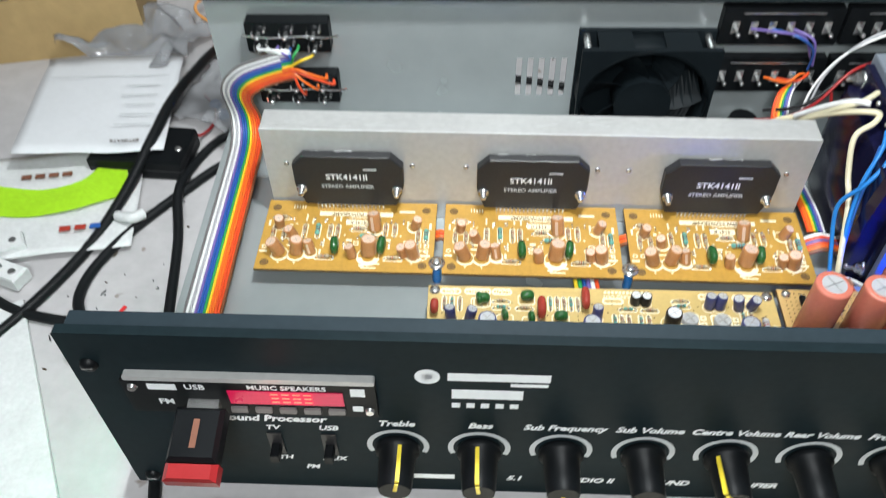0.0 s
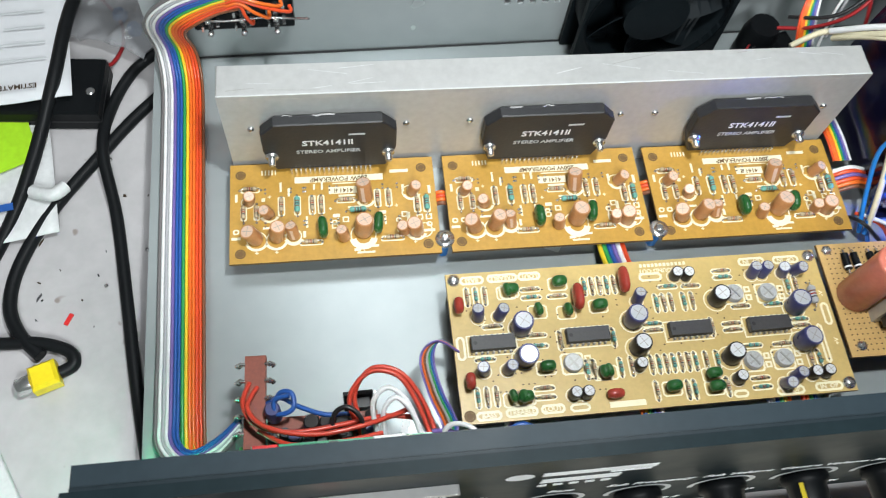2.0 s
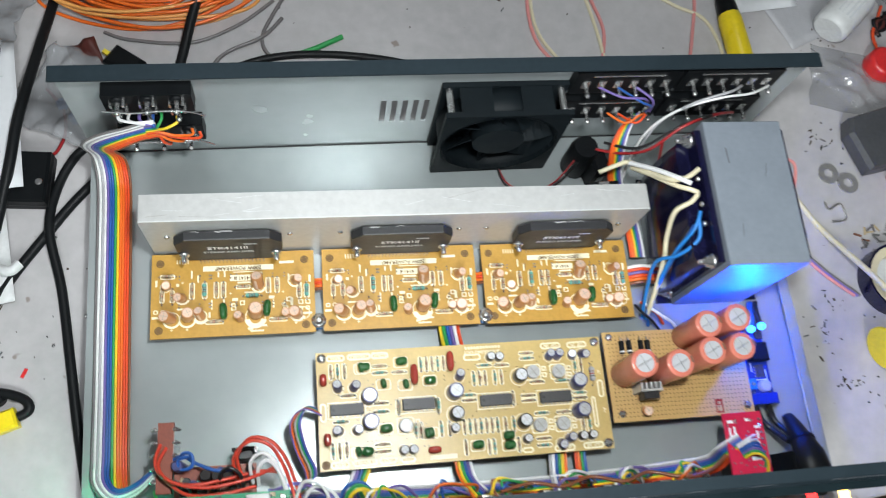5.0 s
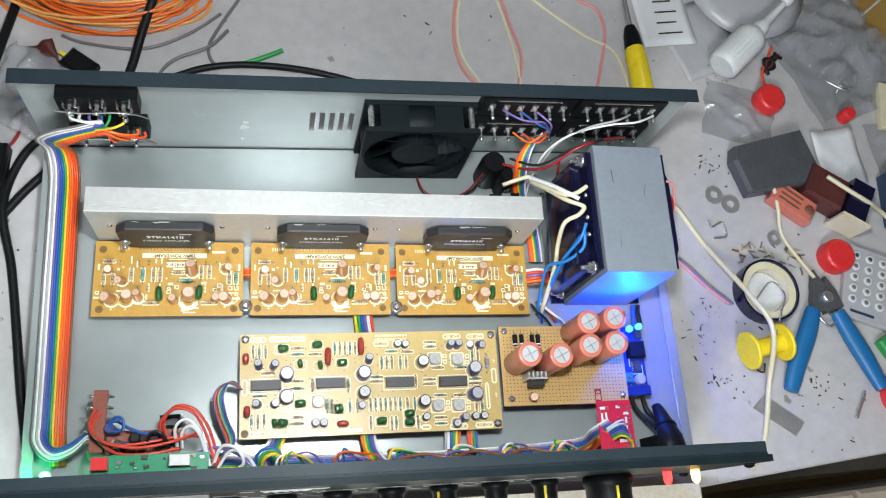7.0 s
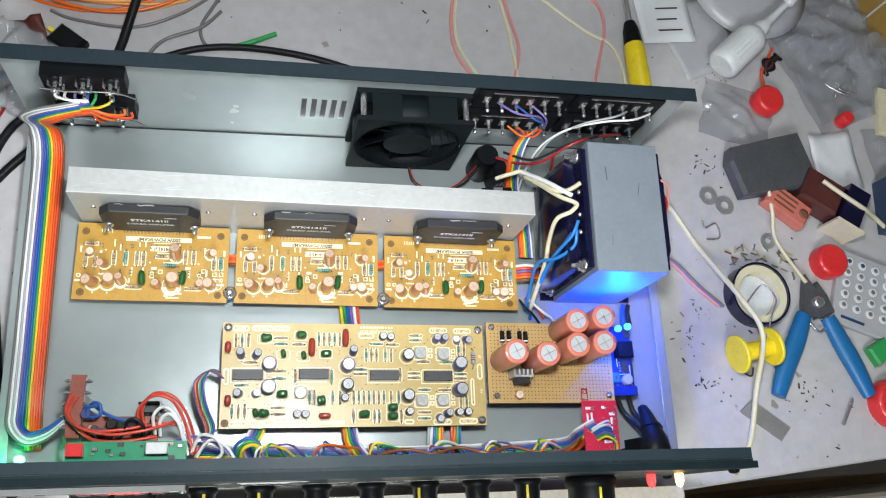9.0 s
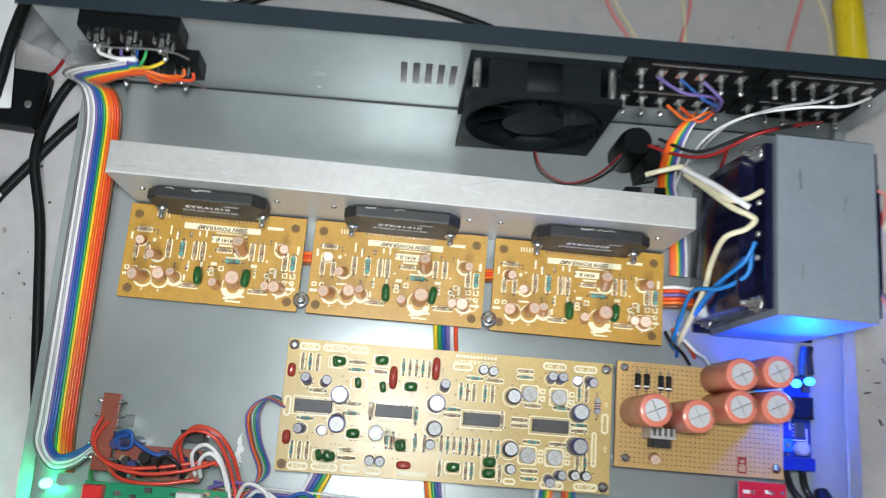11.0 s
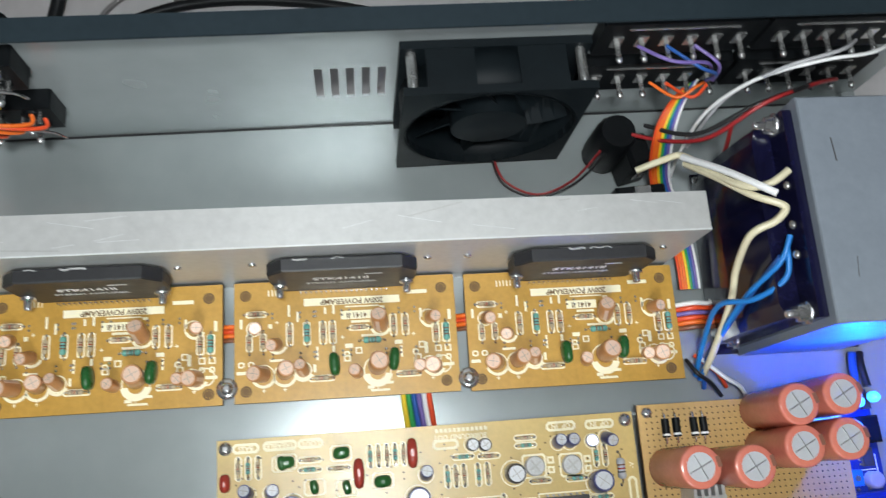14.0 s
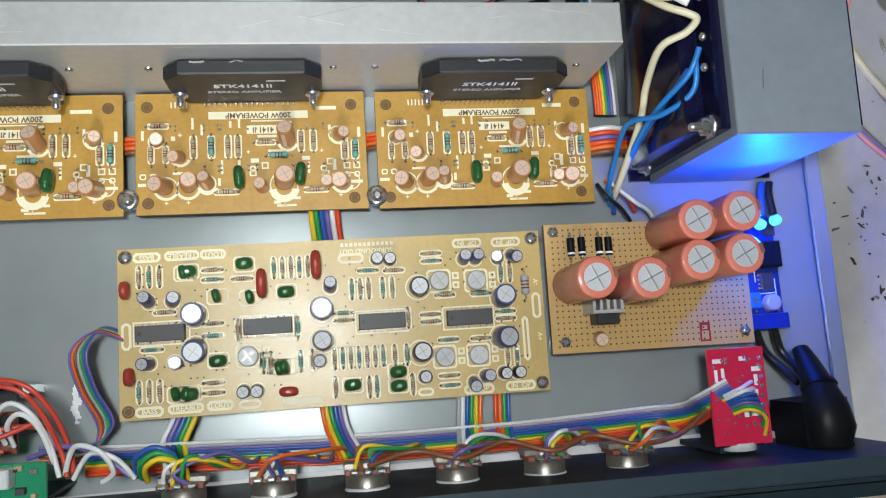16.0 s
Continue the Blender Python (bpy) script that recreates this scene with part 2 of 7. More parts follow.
    def mesh(self, name):
        me = bpy.data.meshes.new(name)
        me.from_pydata(self.v, [], self.f)
        for mat in self.mats:
            me.materials.append(mat)
        me.polygons.foreach_set("material_index", self.m)
        me.polygons.foreach_set("use_smooth", self.s)
        me.update()
        return me


def spline(points, steps=5):
    p = [Vector(q) for q in points]
    if len(p) < 3:
        return p
    out = []
    for i in range(len(p) - 1):
        a, b, c, d = p[max(i - 1, 0)], p[i], p[i + 1], p[min(i + 2, len(p) - 1)]
        for k in range(steps):
            t = k / steps
            out.append(0.5 * (2 * b + (c - a) * t + (2 * a - 5 * b + 4 * c - d) * t * t + (3 * b - a - 3 * c + d) * t ** 3))
    return out + [p[-1]]


def taper(points, radii, mat, n=14, squash=0.8):
    """A soft sleeve whose girth changes from point to point."""
    pts = [Vector(p) for p in points]
    rows = []
    for i, (p, r) in enumerate(zip(pts, radii)):
        d = (pts[min(i + 1, len(pts) - 1)] - pts[max(i - 1, 0)]).normalized()
        side = d.cross(Vector((0, 0, 1))).normalized()
        up = side.cross(d)
        rows.append([p + side * math.cos(2 * math.pi * q / n) * r + up * math.sin(2 * math.pi * q / n) * r * squash for q in range(n)])
    return Kit().rings(rows, mat)


def thing(name, m, label, category, group="", kind=""):
    ob = new(name)
    ob.empty_display_size = 0.01
    ob.matrix_world = m
    return tagged(ob, label, category, group, kind)


def part(name, kit, parent=None, label="", at=None):
    """Links one mesh under a thing or a part, at a pose in the parent's own space."""
    ob = new(name, kit.mesh(name) if isinstance(kit, Kit) else kit)
    ob.parent = parent
    if at is not None:
        ob.matrix_basis = at
    return tagged(ob, label)


def solid(name, kit, label, category, at=None, group="", kind=""):
    """A thing of one mesh."""
    return tagged(part(name, kit, None, "", at), label, category, group, kind)


def lettering(text, size, mat, at, align="CENTER", shear=0.0, thick=0.00004, bold=0.022):
    """Flat printed letters in the built-in font, as a mesh."""
    curve = bpy.data.curves.new("lettering", "FONT")
    curve.body, curve.size, curve.align_x, curve.align_y, curve.shear, curve.extrude = text, size, align, "CENTER", shear, thick
    curve.resolution_u, curve.offset = 2, size * bold
    ob = bpy.data.objects.new("lettering", curve)
    me = bpy.data.meshes.new_from_object(ob)
    bpy.data.objects.remove(ob)
    me.materials.clear()
    me.materials.append(mat)
    me.transform(at)
    return me


def outline(kit, x, y, w, d, z, mat, line=0.0003, cut=0.0):
    """A printed rectangle with cut corners."""
    pts = [(-w / 2 + cut, -d / 2), (w / 2 - cut, -d / 2), (w / 2, -d / 2 + cut), (w / 2, d / 2 - cut), (w / 2 - cut, d / 2), (-w / 2 + cut, d / 2), (-w / 2, d / 2 - cut), (-w / 2, -d / 2 + cut)]
    line *= 2.1
    verts = [(x + a, y + b, z) for a, b in pts] + [(x + a * (1 - 2 * line / w), y + b * (1 - 2 * line / d), z) for a, b in pts]
    kit.add(verts, [(i, (i + 1) % 8, 8 + (i + 1) % 8, 8 + i) for i in range(8)], mat)


def circle_mark(kit, x, y, r, z, mat, line=0.0003, a0=0.0, a1=360.0, n=20):
    verts, faces = [], []
    line *= 1.4
    for i in range(n + 1):
        a = radians(a0 + (a1 - a0) * i / n)
        verts += [(x + r * math.cos(a), y + r * math.sin(a), z), (x + (r - line) * math.cos(a), y + (r - line) * math.sin(a), z)]
        if i:
            faces.append((2 * i - 2, 2 * i, 2 * i + 1, 2 * i - 1))
    kit.add(verts, faces, mat)


def disc(kit, x, y, r, z, mat, n=10):
    kit.add([(x + r * math.cos(2 * math.pi * i / n), y + r * math.sin(2 * math.pi * i / n), z) for i in range(n)], [tuple(range(n))], mat)


def ribbon(name, colours, points, across, pitch, label, parent=None):
    """A flat cable: one wire a colour, side by side along `across` directions given for each point."""
    base = parent or thing(name, pose(0, 0, 0), label, "ribbon cable")
    if parent:
        base = part(name, Kit().tube([Vector(points[0]), Vector(points[0]) + Vector((0, 0, 0.0004))], 0.0003, PVC["grey"]), parent, label)
    n = len(colours)
    for i, c in enumerate(colours):
        off = (i - (n - 1) / 2) * pitch
        row = [Vector(p) + Vector(a).normalized() * off for p, a in zip(points, across)]
        part("wire", Kit().tube(row, pitch * 0.54, PVC[c], 6, 5), base)
    return base


# ---- the room and the bench ----
TOP = -0.014
k = Kit().prism([(-1.3, 0.0), (-0.35, -0.02), (-0.1, -0.05), (0.40, -0.05), (0.46, -0.012), (0.65, 0.0095), (1.5, 0.09), (1.5, 1.25), (-1.3, 1.25)], TOP - 0.03, TOP, TABLE, 0.002)
solid("workbench_top", k, "worn white laminate workbench top with dark specks", "workbench", kind="structure")
k = Kit().box(-2.0, 2.2, -2.2, 2.0, -0.80, -0.78, FLOOR)
solid("floor", k, "grey-brown tiled floor under the bench", "floor", kind="structure")
k = Kit().box(-2.0, 2.2, -2.2, 2.0, 2.0, 2.05, WALL)
solid("ceiling", k, "plain white ceiling", "ceiling", kind="structure")
for name, b in (("wall_north", (-2, 2.2, 2.0, 2.1)), ("wall_south", (-2, 2.2, -2.3, -2.2)), ("wall_west", (-2.1, -2.0, -2.2, 2.0)), ("wall_east", (2.2, 2.3, -2.2, 2.0))):
    solid(name, Kit().box(*b, -0.78, 2.0, WALL), "plain grey-white wall", "wall", kind="structure")
k = Kit()
for x in (-1.2, 1.4):
    for y in (0.12, 1.15):
        k.box(x, x + 0.06, y, y + 0.06, -0.78, TOP - 0.03, WOOD, 0.003)
solid("bench_leg_frame", k, "wooden legs of the bench", "bench legs", kind="structure")

# ---- the amplifier's case ----
X0, X1, YR, HR, HF = -0.001, 0.450, 0.2465, 0.103, 0.119
CASE = pose(0, 0, 0, 0, 0, 1.25)
case = thing("amplifier_case", CASE, "open grey steel amplifier case lying on the bench", "case")
part("base_plate", Kit().box(X0, X1, 0.0, YR, -0.0012, 0.0, STEEL), case, "grey painted steel base plate")
for x0, x1 in ((X0 - 0.0012, X0), (X1, X1 + 0.0012)):
    part("side_lip", Kit().box(x0, x1, 0.0, YR, -0.0012, 0.012, STEEL), case)
    inner = (x0 + 0.0012, x0 + 0.007) if x0 < 0 else (x0 - 0.006, x0)
    part("lip_fold", Kit().box(*inner, 0.0, YR, 0.0108, 0.012, STEEL), case)
k = Kit()
SLOTS = [0.1798 + 0.0068 * i for i in range(5)]
edges = [X0 - 0.002]
for s in SLOTS:
    edges += [s, s + 0.0035]
edges.append(X1 + 0.001)
for i in range(0, len(edges), 2):
    k.box(edges[i], edges[i + 1], YR, YR + 0.0012, 0.031, 0.059, STEEL)
k.box(edges[0], edges[-1], YR, YR + 0.0012, -0.0012, 0.031, STEEL)
k.box(edges[0], edges[-1], YR, YR + 0.0012, 0.059, HR, STEEL)
part("rear_panel", k, case, "grey steel rear panel with five slots")
part("seam", Kit().box(X0, X1, YR - 0.0009, YR - 0.0001, 0.0001, 0.0008, EPOXY), case, "dark seam between base and rear panel")
part("rear_fold", Kit().box(X0 - 0.002, X1 + 0.001, YR - 0.008, YR + 0.0016, HR, HR + 0.0012, STEEL_DARK, 0.0004), case, "dark top fold of the rear panel")
for x in (0.03, 0.42):
    for y in (0.03, 0.22):
        part("foot", Kit().lathe([(0.008, TOP), (0.009, TOP + 0.003), (0.009, -0.0012)], PLASTIC_BLACK, 14, pose(x, y, 0)), case, "black plastic foot")


# ---- heatsink ----
heatsink = thing("heatsink", pose(0, 0, 0), "long bare aluminium heatsink channel with scuffed top", "heatsink")
part("front_wall", Kit().box(0.033, 0.3345, 0.1712, 0.1742, 0.0002, 0.0636, ALUMINIUM, 0.0003), heatsink, "upright aluminium wall")
part("top_wall", Kit().box(0.033, 0.3345, 0.1712, 0.1880, 0.0636, 0.0662, ALUMINIUM, 0.0005), heatsink, "scuffed aluminium top")
part("rear_wall", Kit().box(0.033, 0.3345, 0.1850, 0.1880, 0.0002, 0.0636, ALUMINIUM, 0.0003), heatsink)
# thin pale strip, slightly raised, along the top front edge
part("pale_edge", Kit().box(0.0332, 0.3343, 0.1713, 0.1719, 0.0655, 0.06635, PALE_PLASTIC), heatsink)
rnd = random.Random(31)
for i in range(16):
    x, y, l = rnd.uniform(0.04, 0.32), rnd.uniform(0.1735, 0.1865), rnd.uniform(0.002, 0.012)
    part("scuff", Kit().box(-l, l, -0.00010, 0.00012, 0, 0.00008, PALE_PLASTIC if i % 4 else PIN, 0, pose(x, y, 0.0662, 0, 0, rnd.uniform(-14, 14))), heatsink)
for x in (0.045, 0.116, 0.146, 0.219, 0.236, 0.322):
    part("screw", Kit().lathe([(0.0016, 0), (0.0016, 0.0008), (0.0008, 0.0012)], SOLDER, 8, pose(x, 0.1712, 0.042, 90, 0, 0)), heatsink)


# ---- parts that sit on circuit boards ----
def stamped(kit_of, spots, name, parent, label="", seed=0, lean=0.0):
    """Puts one shared mesh at many spots (x, y, turn) of a board."""
    rnd = random.Random(seed)
    me = kit_of.mesh(name)
    for x, y, turn in spots:
        part(name, me, parent, label, pose(x, y, 0.0001, rnd.uniform(-lean, lean), rnd.uniform(-lean, lean), turn))


def electrolytic(r, h, sleeve, top):
    k = Kit()
    k.lathe([(r * 0.93, 0.0003), (r, 0.0009), (r, h - 0.0007), (r * 0.94, h)], sleeve, 14)
    k.lathe([(r * 0.80, h - 0.0002), (r * 0.80, h + 0.0001)], top, 14)
    for a in (0, 90):
        k.box(-r * 0.66, r * 0.66, -0.00012, 0.00012, h, h + 0.00016, SCORE, 0, pose(0, 0, 0, 0, 0, a + 30))
    k.box(r * 0.86, r * 1.012, -r * 0.22, r * 0.22, 0.001, h - 0.001, top)
    return k


def resistor(length, r, body, legs, bands=(RES_BAND, RED_CAP, CHIP)):
    k = Kit()
    prof = [(r * 0.6, -length / 2), (r, -length / 2 + r * 0.5), (r, -length / 4), (r * 0.84, -length / 5), (r * 0.84, length / 5), (r, length / 4), (r, length / 2 - r * 0.5), (r * 0.6, length / 2)]
    lay = pose(0, 0, r + 0.0004, 90, 0, 0)
    k.lathe(prof, body, 8, lay)
    for i, b in enumerate(bands):
        z = (-0.17 + 0.17 * i) * length
        k.lathe([(r * 0.9, z - length * 0.035), (r * 0.9, z + length * 0.035)], b, 8, lay)
    for s in (-1, 1):
        k.tube([(0, s * length / 2, r + 0.0004), (0, s * legs * 0.85, r + 0.0004), (0, s * legs, 0.0)], 0.00028, TIN, 5, 3)
        k.lathe([(0.0007, 0), (0.0002, 0.0005)], SOLDER, 6, pose(0, s * legs, 0))
    return k


def film_cap(w, d, h, mat):
    """A dipped film capacitor: a rounded pillow on two legs."""
    k = Kit()
    rows = []
    for j in range(7):
        a = math.pi * j / 6
        s, z = max(0.25, math.sin(a) ** 0.5), 0.0008 + h / 2 - math.cos(a) * h / 2
        rows.append([(w / 2 * s * math.copysign(abs(math.cos(t)) ** 0.7, math.cos(t)), d / 2 * s * math.copysign(abs(math.sin(t)) ** 0.7, math.sin(t)), z) for t in [2 * math.pi * i / 12 for i in range(12)]])
    k.rings(rows, mat)
    for s in (-1, 1):
        k.tube([(0, s * d * 0.3, 0.0), (0, s * d * 0.3, 0.002)], 0.0003, TIN, 5)
    return k


def dip_chip(pins, mat=CHIP):
    k = Kit()
    length = pins / 2 * 0.00254 + 0.0016
    k.prism([(-length / 2, -0.0032), (length / 2, -0.0032), (length / 2, 0.0032), (-length / 2, 0.0032)], 0.0008, 0.0043, mat, 0.0003)
    k.lathe([(0.0009, 0.0043), (0.0008, 0.00434)], EPOXY, 10, pose(-length / 2 + 0.0018, 0, 0))
    for i in range(pins // 2):
        x = (i - (pins / 2 - 1) / 2) * 0.00254
        for s in (-1, 1):
            k.box(x - 0.0004, x + 0.0004, s * 0.0038 - 0.0004, s * 0.0038 + 0.0004, 0.0, 0.0024, PIN)
    return k


def board_plate(w, d, mat, holes, thick=0.0016):
    k = Kit().box(0, w, 0, d, -thick, 0, PCB_EDGE, 0.0001, top=mat)
    for x, y in holes:
        disc(k, x, y, 0.0016, 0.00008, PCB_EDGE, 14)
        circle_mark(k, x, y, 0.0025, 0.00007, PCB_EDGE, 0.0006)
    return k


# ---- power amplifier boards ----
AW, AD = 0.0980, 0.0530


def amp_board(m, label):
    t = thing("amplifier_board", m, label, "circuit board", "amplifier boards along the heatsink")
    part("plate", board_plate(AW, AD, PCB_AMP, [(0.005, 0.047), (0.092, 0.047), (0.005, 0.005), (0.092, 0.005)]), t, "amber phenolic board")
    # printed marks
    k = Kit()
    z = 0.0001
    k.box(0.0305, 0.0730, 0.0412, 0.0446, 0.00004, z, SILK)
    k.box(0.0466, 0.0606, 0.0345, 0.0383, 0.00004, z, SILK)
    for x, y, w, d in ((0.0375, 0.009, 0.011, 0.003), (0.0755, 0.009, 0.011, 0.003), (0.0095, 0.0385, 0.009, 0.003), (0.0545, 0.0305, 0.009, 0.0028),
                       (0.003, 0.0165, 0.0028, 0.0026), (0.0072, 0.0165, 0.0028, 0.0026), (0.0487, 0.019, 0.0026, 0.0026), (0.079, 0.0185, 0.0026, 0.0026),
                       (0.0892, 0.0155, 0.0026, 0.0026), (0.0935, 0.0155, 0.0026, 0.0026), (0.093, 0.0265, 0.0036, 0.009), (0.0885, 0.0265, 0.0036, 0.009),
                       (0.024, 0.029, 0.0034, 0.0105), (0.0315, 0.029, 0.0034, 0.0105), (0.0385, 0.029, 0.0034, 0.0105), (0.0427, 0.029, 0.0034, 0.0105),
                       (0.0697, 0.031, 0.0034, 0.010), (0.075, 0.031, 0.0034, 0.010), (0.0065, 0.026, 0.0030, 0.008), (0.0125, 0.026, 0.0030, 0.008)):
        outline(k, x, y, w, d, z, SILK, 0.0003, 0.0006)
    for x, y, r in ((0.0125, 0.0115, 0.0048), (0.0215, 0.0115, 0.0048), (0.0618, 0.0115, 0.0062), (0.0295, 0.013, 0.0038), (0.085, 0.0125, 0.0040), (0.0908, 0.0125, 0.0040), (0.0855, 0.0335, 0.0040), (0.0085, 0.0320, 0.0034)):
        circle_mark(k, x, y, r, z, SILK, 0.0004)
    circle_mark(k, 0.0618, 0.0105, 0.0066, 0.00012, SILK, 0.0022, 190, 350)
    for i in range(5):
        k.box(0.0148 + i * 0.0016, 0.0154 + i * 0.0016, 0.0465, 0.0492, 0.00004, z, SILK)
    k.box(0.0765, 0.0855, 0.0448, 0.0465, 0.00004, z, SILK)
    k.box(0.0585, 0.0668, 0.0020, 0.0030, 0.00004, z, SILK)
    for x, y in ((0.0125, 0.0050), (0.0215, 0.0050), (0.0860, 0.0065), (0.0618, 0.0028), (0.047, 0.0265), (0.064, 0.0285), (0.0185, 0.0345), (0.0785, 0.0265)):
        k.box(x - 0.0008, x + 0.0008, y - 0.0002, y + 0.0002, 0.00004, z, SILK)
        k.box(x - 0.0002, x + 0.0002, y - 0.0008, y + 0.0008, 0.00004, z, SILK)
    # short unreadable captions beside the components
    for x, y, w, d in ((0.0238, 0.0395, 0.0010, 0.0052), (0.0276, 0.0366, 0.0010, 0.0046), (0.0397, 0.0389, 0.0010, 0.0030), (0.0434, 0.0392, 0.0010, 0.0040), (0.0358, 0.0200, 0.0009, 0.0060),
                       (0.0950, 0.0345, 0.0014, 0.0046), (0.0727, 0.0190, 0.0010, 0.0050), (0.0552, 0.0333, 0.0082, 0.0011), (0.0598, 0.0268, 0.0088, 0.0010), (0.0497, 0.0226, 0.0034, 0.0018),
                       (0.0716, 0.0232, 0.0034, 0.0018), (0.0634, 0.0056, 0.0104, 0.0012), (0.0587, 0.0040, 0.0030, 0.0014), (0.0030, 0.0130, 0.0042, 0.0014), (0.0932, 0.0122, 0.0052, 0.0014),
                       (0.0838, 0.0200, 0.0016, 0.0050), (0.0156, 0.0330, 0.0018, 0.0020), (0.0030, 0.0345, 0.0012, 0.0042), (0.0822, 0.0360, 0.0012, 0.0040), (0.0430, 0.0215, 0.0012, 0.0030),
                       (0.0183, 0.0178, 0.0060, 0.0011), (0.0345, 0.0135, 0.0012, 0.0034), (0.0786, 0.0140, 0.0010, 0.0036), (0.0560, 0.0402, 0.0150, 0.0006), (0.0650, 0.0394, 0.0022, 0.0012)):
        k.box(x - w / 2, x + w / 2, y - d / 2, y + d / 2, 0.00004, z, SILK)
    for x, y in ((0.0540, 0.0203), (0.0488, 0.0172), (0.0892, 0.0195), (0.0935, 0.0195), (0.0800, 0.0160), (0.0820, 0.0215)):
        outline(k, x, y, 0.0030, 0.0030, z, SILK, 0.0003)
    for x, y, r in ((0.0125, 0.0115, 0.0055), (0.0215, 0.0115, 0.0055), (0.0870, 0.0120, 0.0050), (0.0295, 0.0125, 0.0046), (0.0862, 0.0335, 0.0046), (0.0640, 0.0310, 0.0048), (0.0185, 0.0250, 0.0046)):
        circle_mark(k, x, y, r, 0.00011, SILK, 0.0009, 200, 340, 12)
    part("silkscreen", k, t, "cream printed component marks")
    part("lettering", lettering("200W POWERAMP", 0.0034, PCB_EDGE, pose(0.0517, 0.0428, 0.00016, 0, 0, 180)), t)
    part("lettering", lettering("4141 II", 0.0033, PCB_EDGE, pose(0.0536, 0.0363, 0.00016, 0, 0, 180)), t)
    # electrolytics with brown sleeves
    me = electrolytic(0.0036, 0.0105, BROWN_CAP, PINK_TOP).mesh("capacitor")
    for x, y, tx, ty in ((0.0125, 0.0120, -12, -14), (0.0215, 0.0125, 8, 3), (0.0870, 0.0120, 6, -8), (0.0640, 0.0310, 10, -18)):
        part("capacitor", me, t, "brown-sleeved electrolytic capacitor", pose(x, y, 0, tx, ty, 40 * x * 100))
    me = electrolytic(0.0028, 0.0080, BROWN_CAP, PINK_TOP).mesh("capacitor")
    for x, y, tx, ty in ((0.0092, 0.0325, 6, -10), (0.0185, 0.0250, -14, 12), (0.0298, 0.0125, 10, -16), (0.0530, 0.0105, -6, 8), (0.0815, 0.0125, 4, -12), (0.0862, 0.0335, 14, 4)):
        part("capacitor", me, t, "brown-sleeved electrolytic capacitor", pose(x, y, 0, tx, ty, 900 * x * 10))
    part("capacitor", electrolytic(0.0043, 0.011, BROWN_CAP, PINK_TOP), t, "brown-sleeved electrolytic capacitor", pose(0.0618, 0.0130, 0, -6, 4, 0))
    stamped(film_cap(0.0048, 0.0105, 0.0085, GREEN_CAP), [(0.0432, 0.0140, 4), (0.0690, 0.0150, -6)], "film_capacitor", t, "dark green dipped capacitor", 3, 5)
    # resistors
    stamped(resistor(0.0062, 0.0011, RES_TAN, 0.0050), [(0.024, 0.029, 0), (0.0385, 0.029, 0), (0.0427, 0.029, 0), (0.0697, 0.031, 0), (0.075, 0.031, 0),
            (0.0065, 0.026, 0), (0.0125, 0.026, 0), (0.0885, 0.0265, 0), (0.0375, 0.009, 90), (0.0755, 0.009, 90), (0.0095, 0.0385, 90), (0.0545, 0.0305, 90)], "resistor", t, "", 5, 2)
    stamped(resistor(0.0078, 0.0014, RES_TEAL, 0.0056, (RES_BAND, CHIP, RES_BAND)), [(0.0315, 0.029, 0), (0.0600, 0.0245, 90), (0.0930, 0.0265, 0)], "resistor", t, "teal banded resistor", 6, 2)
    k = Kit()
    for x in (0.0285, 0.0355, 0.0470, 0.0505, 0.0660, 0.0725, 0.0795, 0.0165, 0.0345):
        for y in (0.0205, 0.0365, 0.0185, 0.0385):
            k.lathe([(0.0007, 0), (0.0002, 0.0006)], SOLDER, 6, pose(x, y + 0.1 * (x % 0.003), 0))
    part("solder", k, t)
    # the hybrid module on its pins
    k = Kit()
    x0, x1, c, b = 0.0178, 0.0795, 0.0065, 0.0058
    poly = [(x0 + c * 0.7, 0.0030), (x1 - c * 0.7, 0.0030), (x1 - 0.001, 0.0130), (x1, 0.0180), (x1, 0.0325), (x1 - c, 0.0395), (x0 + c, 0.0395), (x0, 0.0325), (x0, 0.0180), (x0 + 0.001, 0.0130)]
    k.prism(poly, 0.0, b, EPOXY, 0.0007, pose(0, 0.0535, 0, 90, 0, 0))
    mod = part("hybrid_module", k, t, "black moulded stereo amplifier module")
    for i in range(18):
        part("pin", Kit().box(-0.0004, 0.0004, -0.0003, 0.0003, 0, 0.0042, TIN), mod, "", pose(0.0295 + i * 0.00222, 0.0468, 0))
    front = 0.0535 - b - 0.0001
    part("lettering", lettering("STK4141II", 0.0056, WHITE_INK, pose(0.0478, front, 0.0245, 90, 0, 0)), mod)
    part("lettering", lettering("STEREO AMPLIFIER", 0.0036, GREY_INK, pose(0.0478, front, 0.0175, 90, 0, 0)), mod)
    part("print_bar", Kit().box(0.0575, 0.0650, front, front + 0.0002, 0.0300, 0.0312, GREY_INK), mod)
    for x in (x0 + 0.0038, x1 - 0.0038):
        s = Kit().lathe([(0.0031, 0), (0.0031, 0.0012), (0.0018, 0.0014), (0.0016, 0.0052), (0.0007, 0.0056)], SOLDER, 10, pose(x, front, 0.0155, 90, 0, 0))
        part("screw", s, mod, "bright steel screw")
    rnd = random.Random(int(m.translation.x * 1000))
    k = Kit()
    for q in range(2):
        a = x0 + rnd.uniform(0.010, 0.044)
        b2 = a + rnd.uniform(0.004, 0.010)
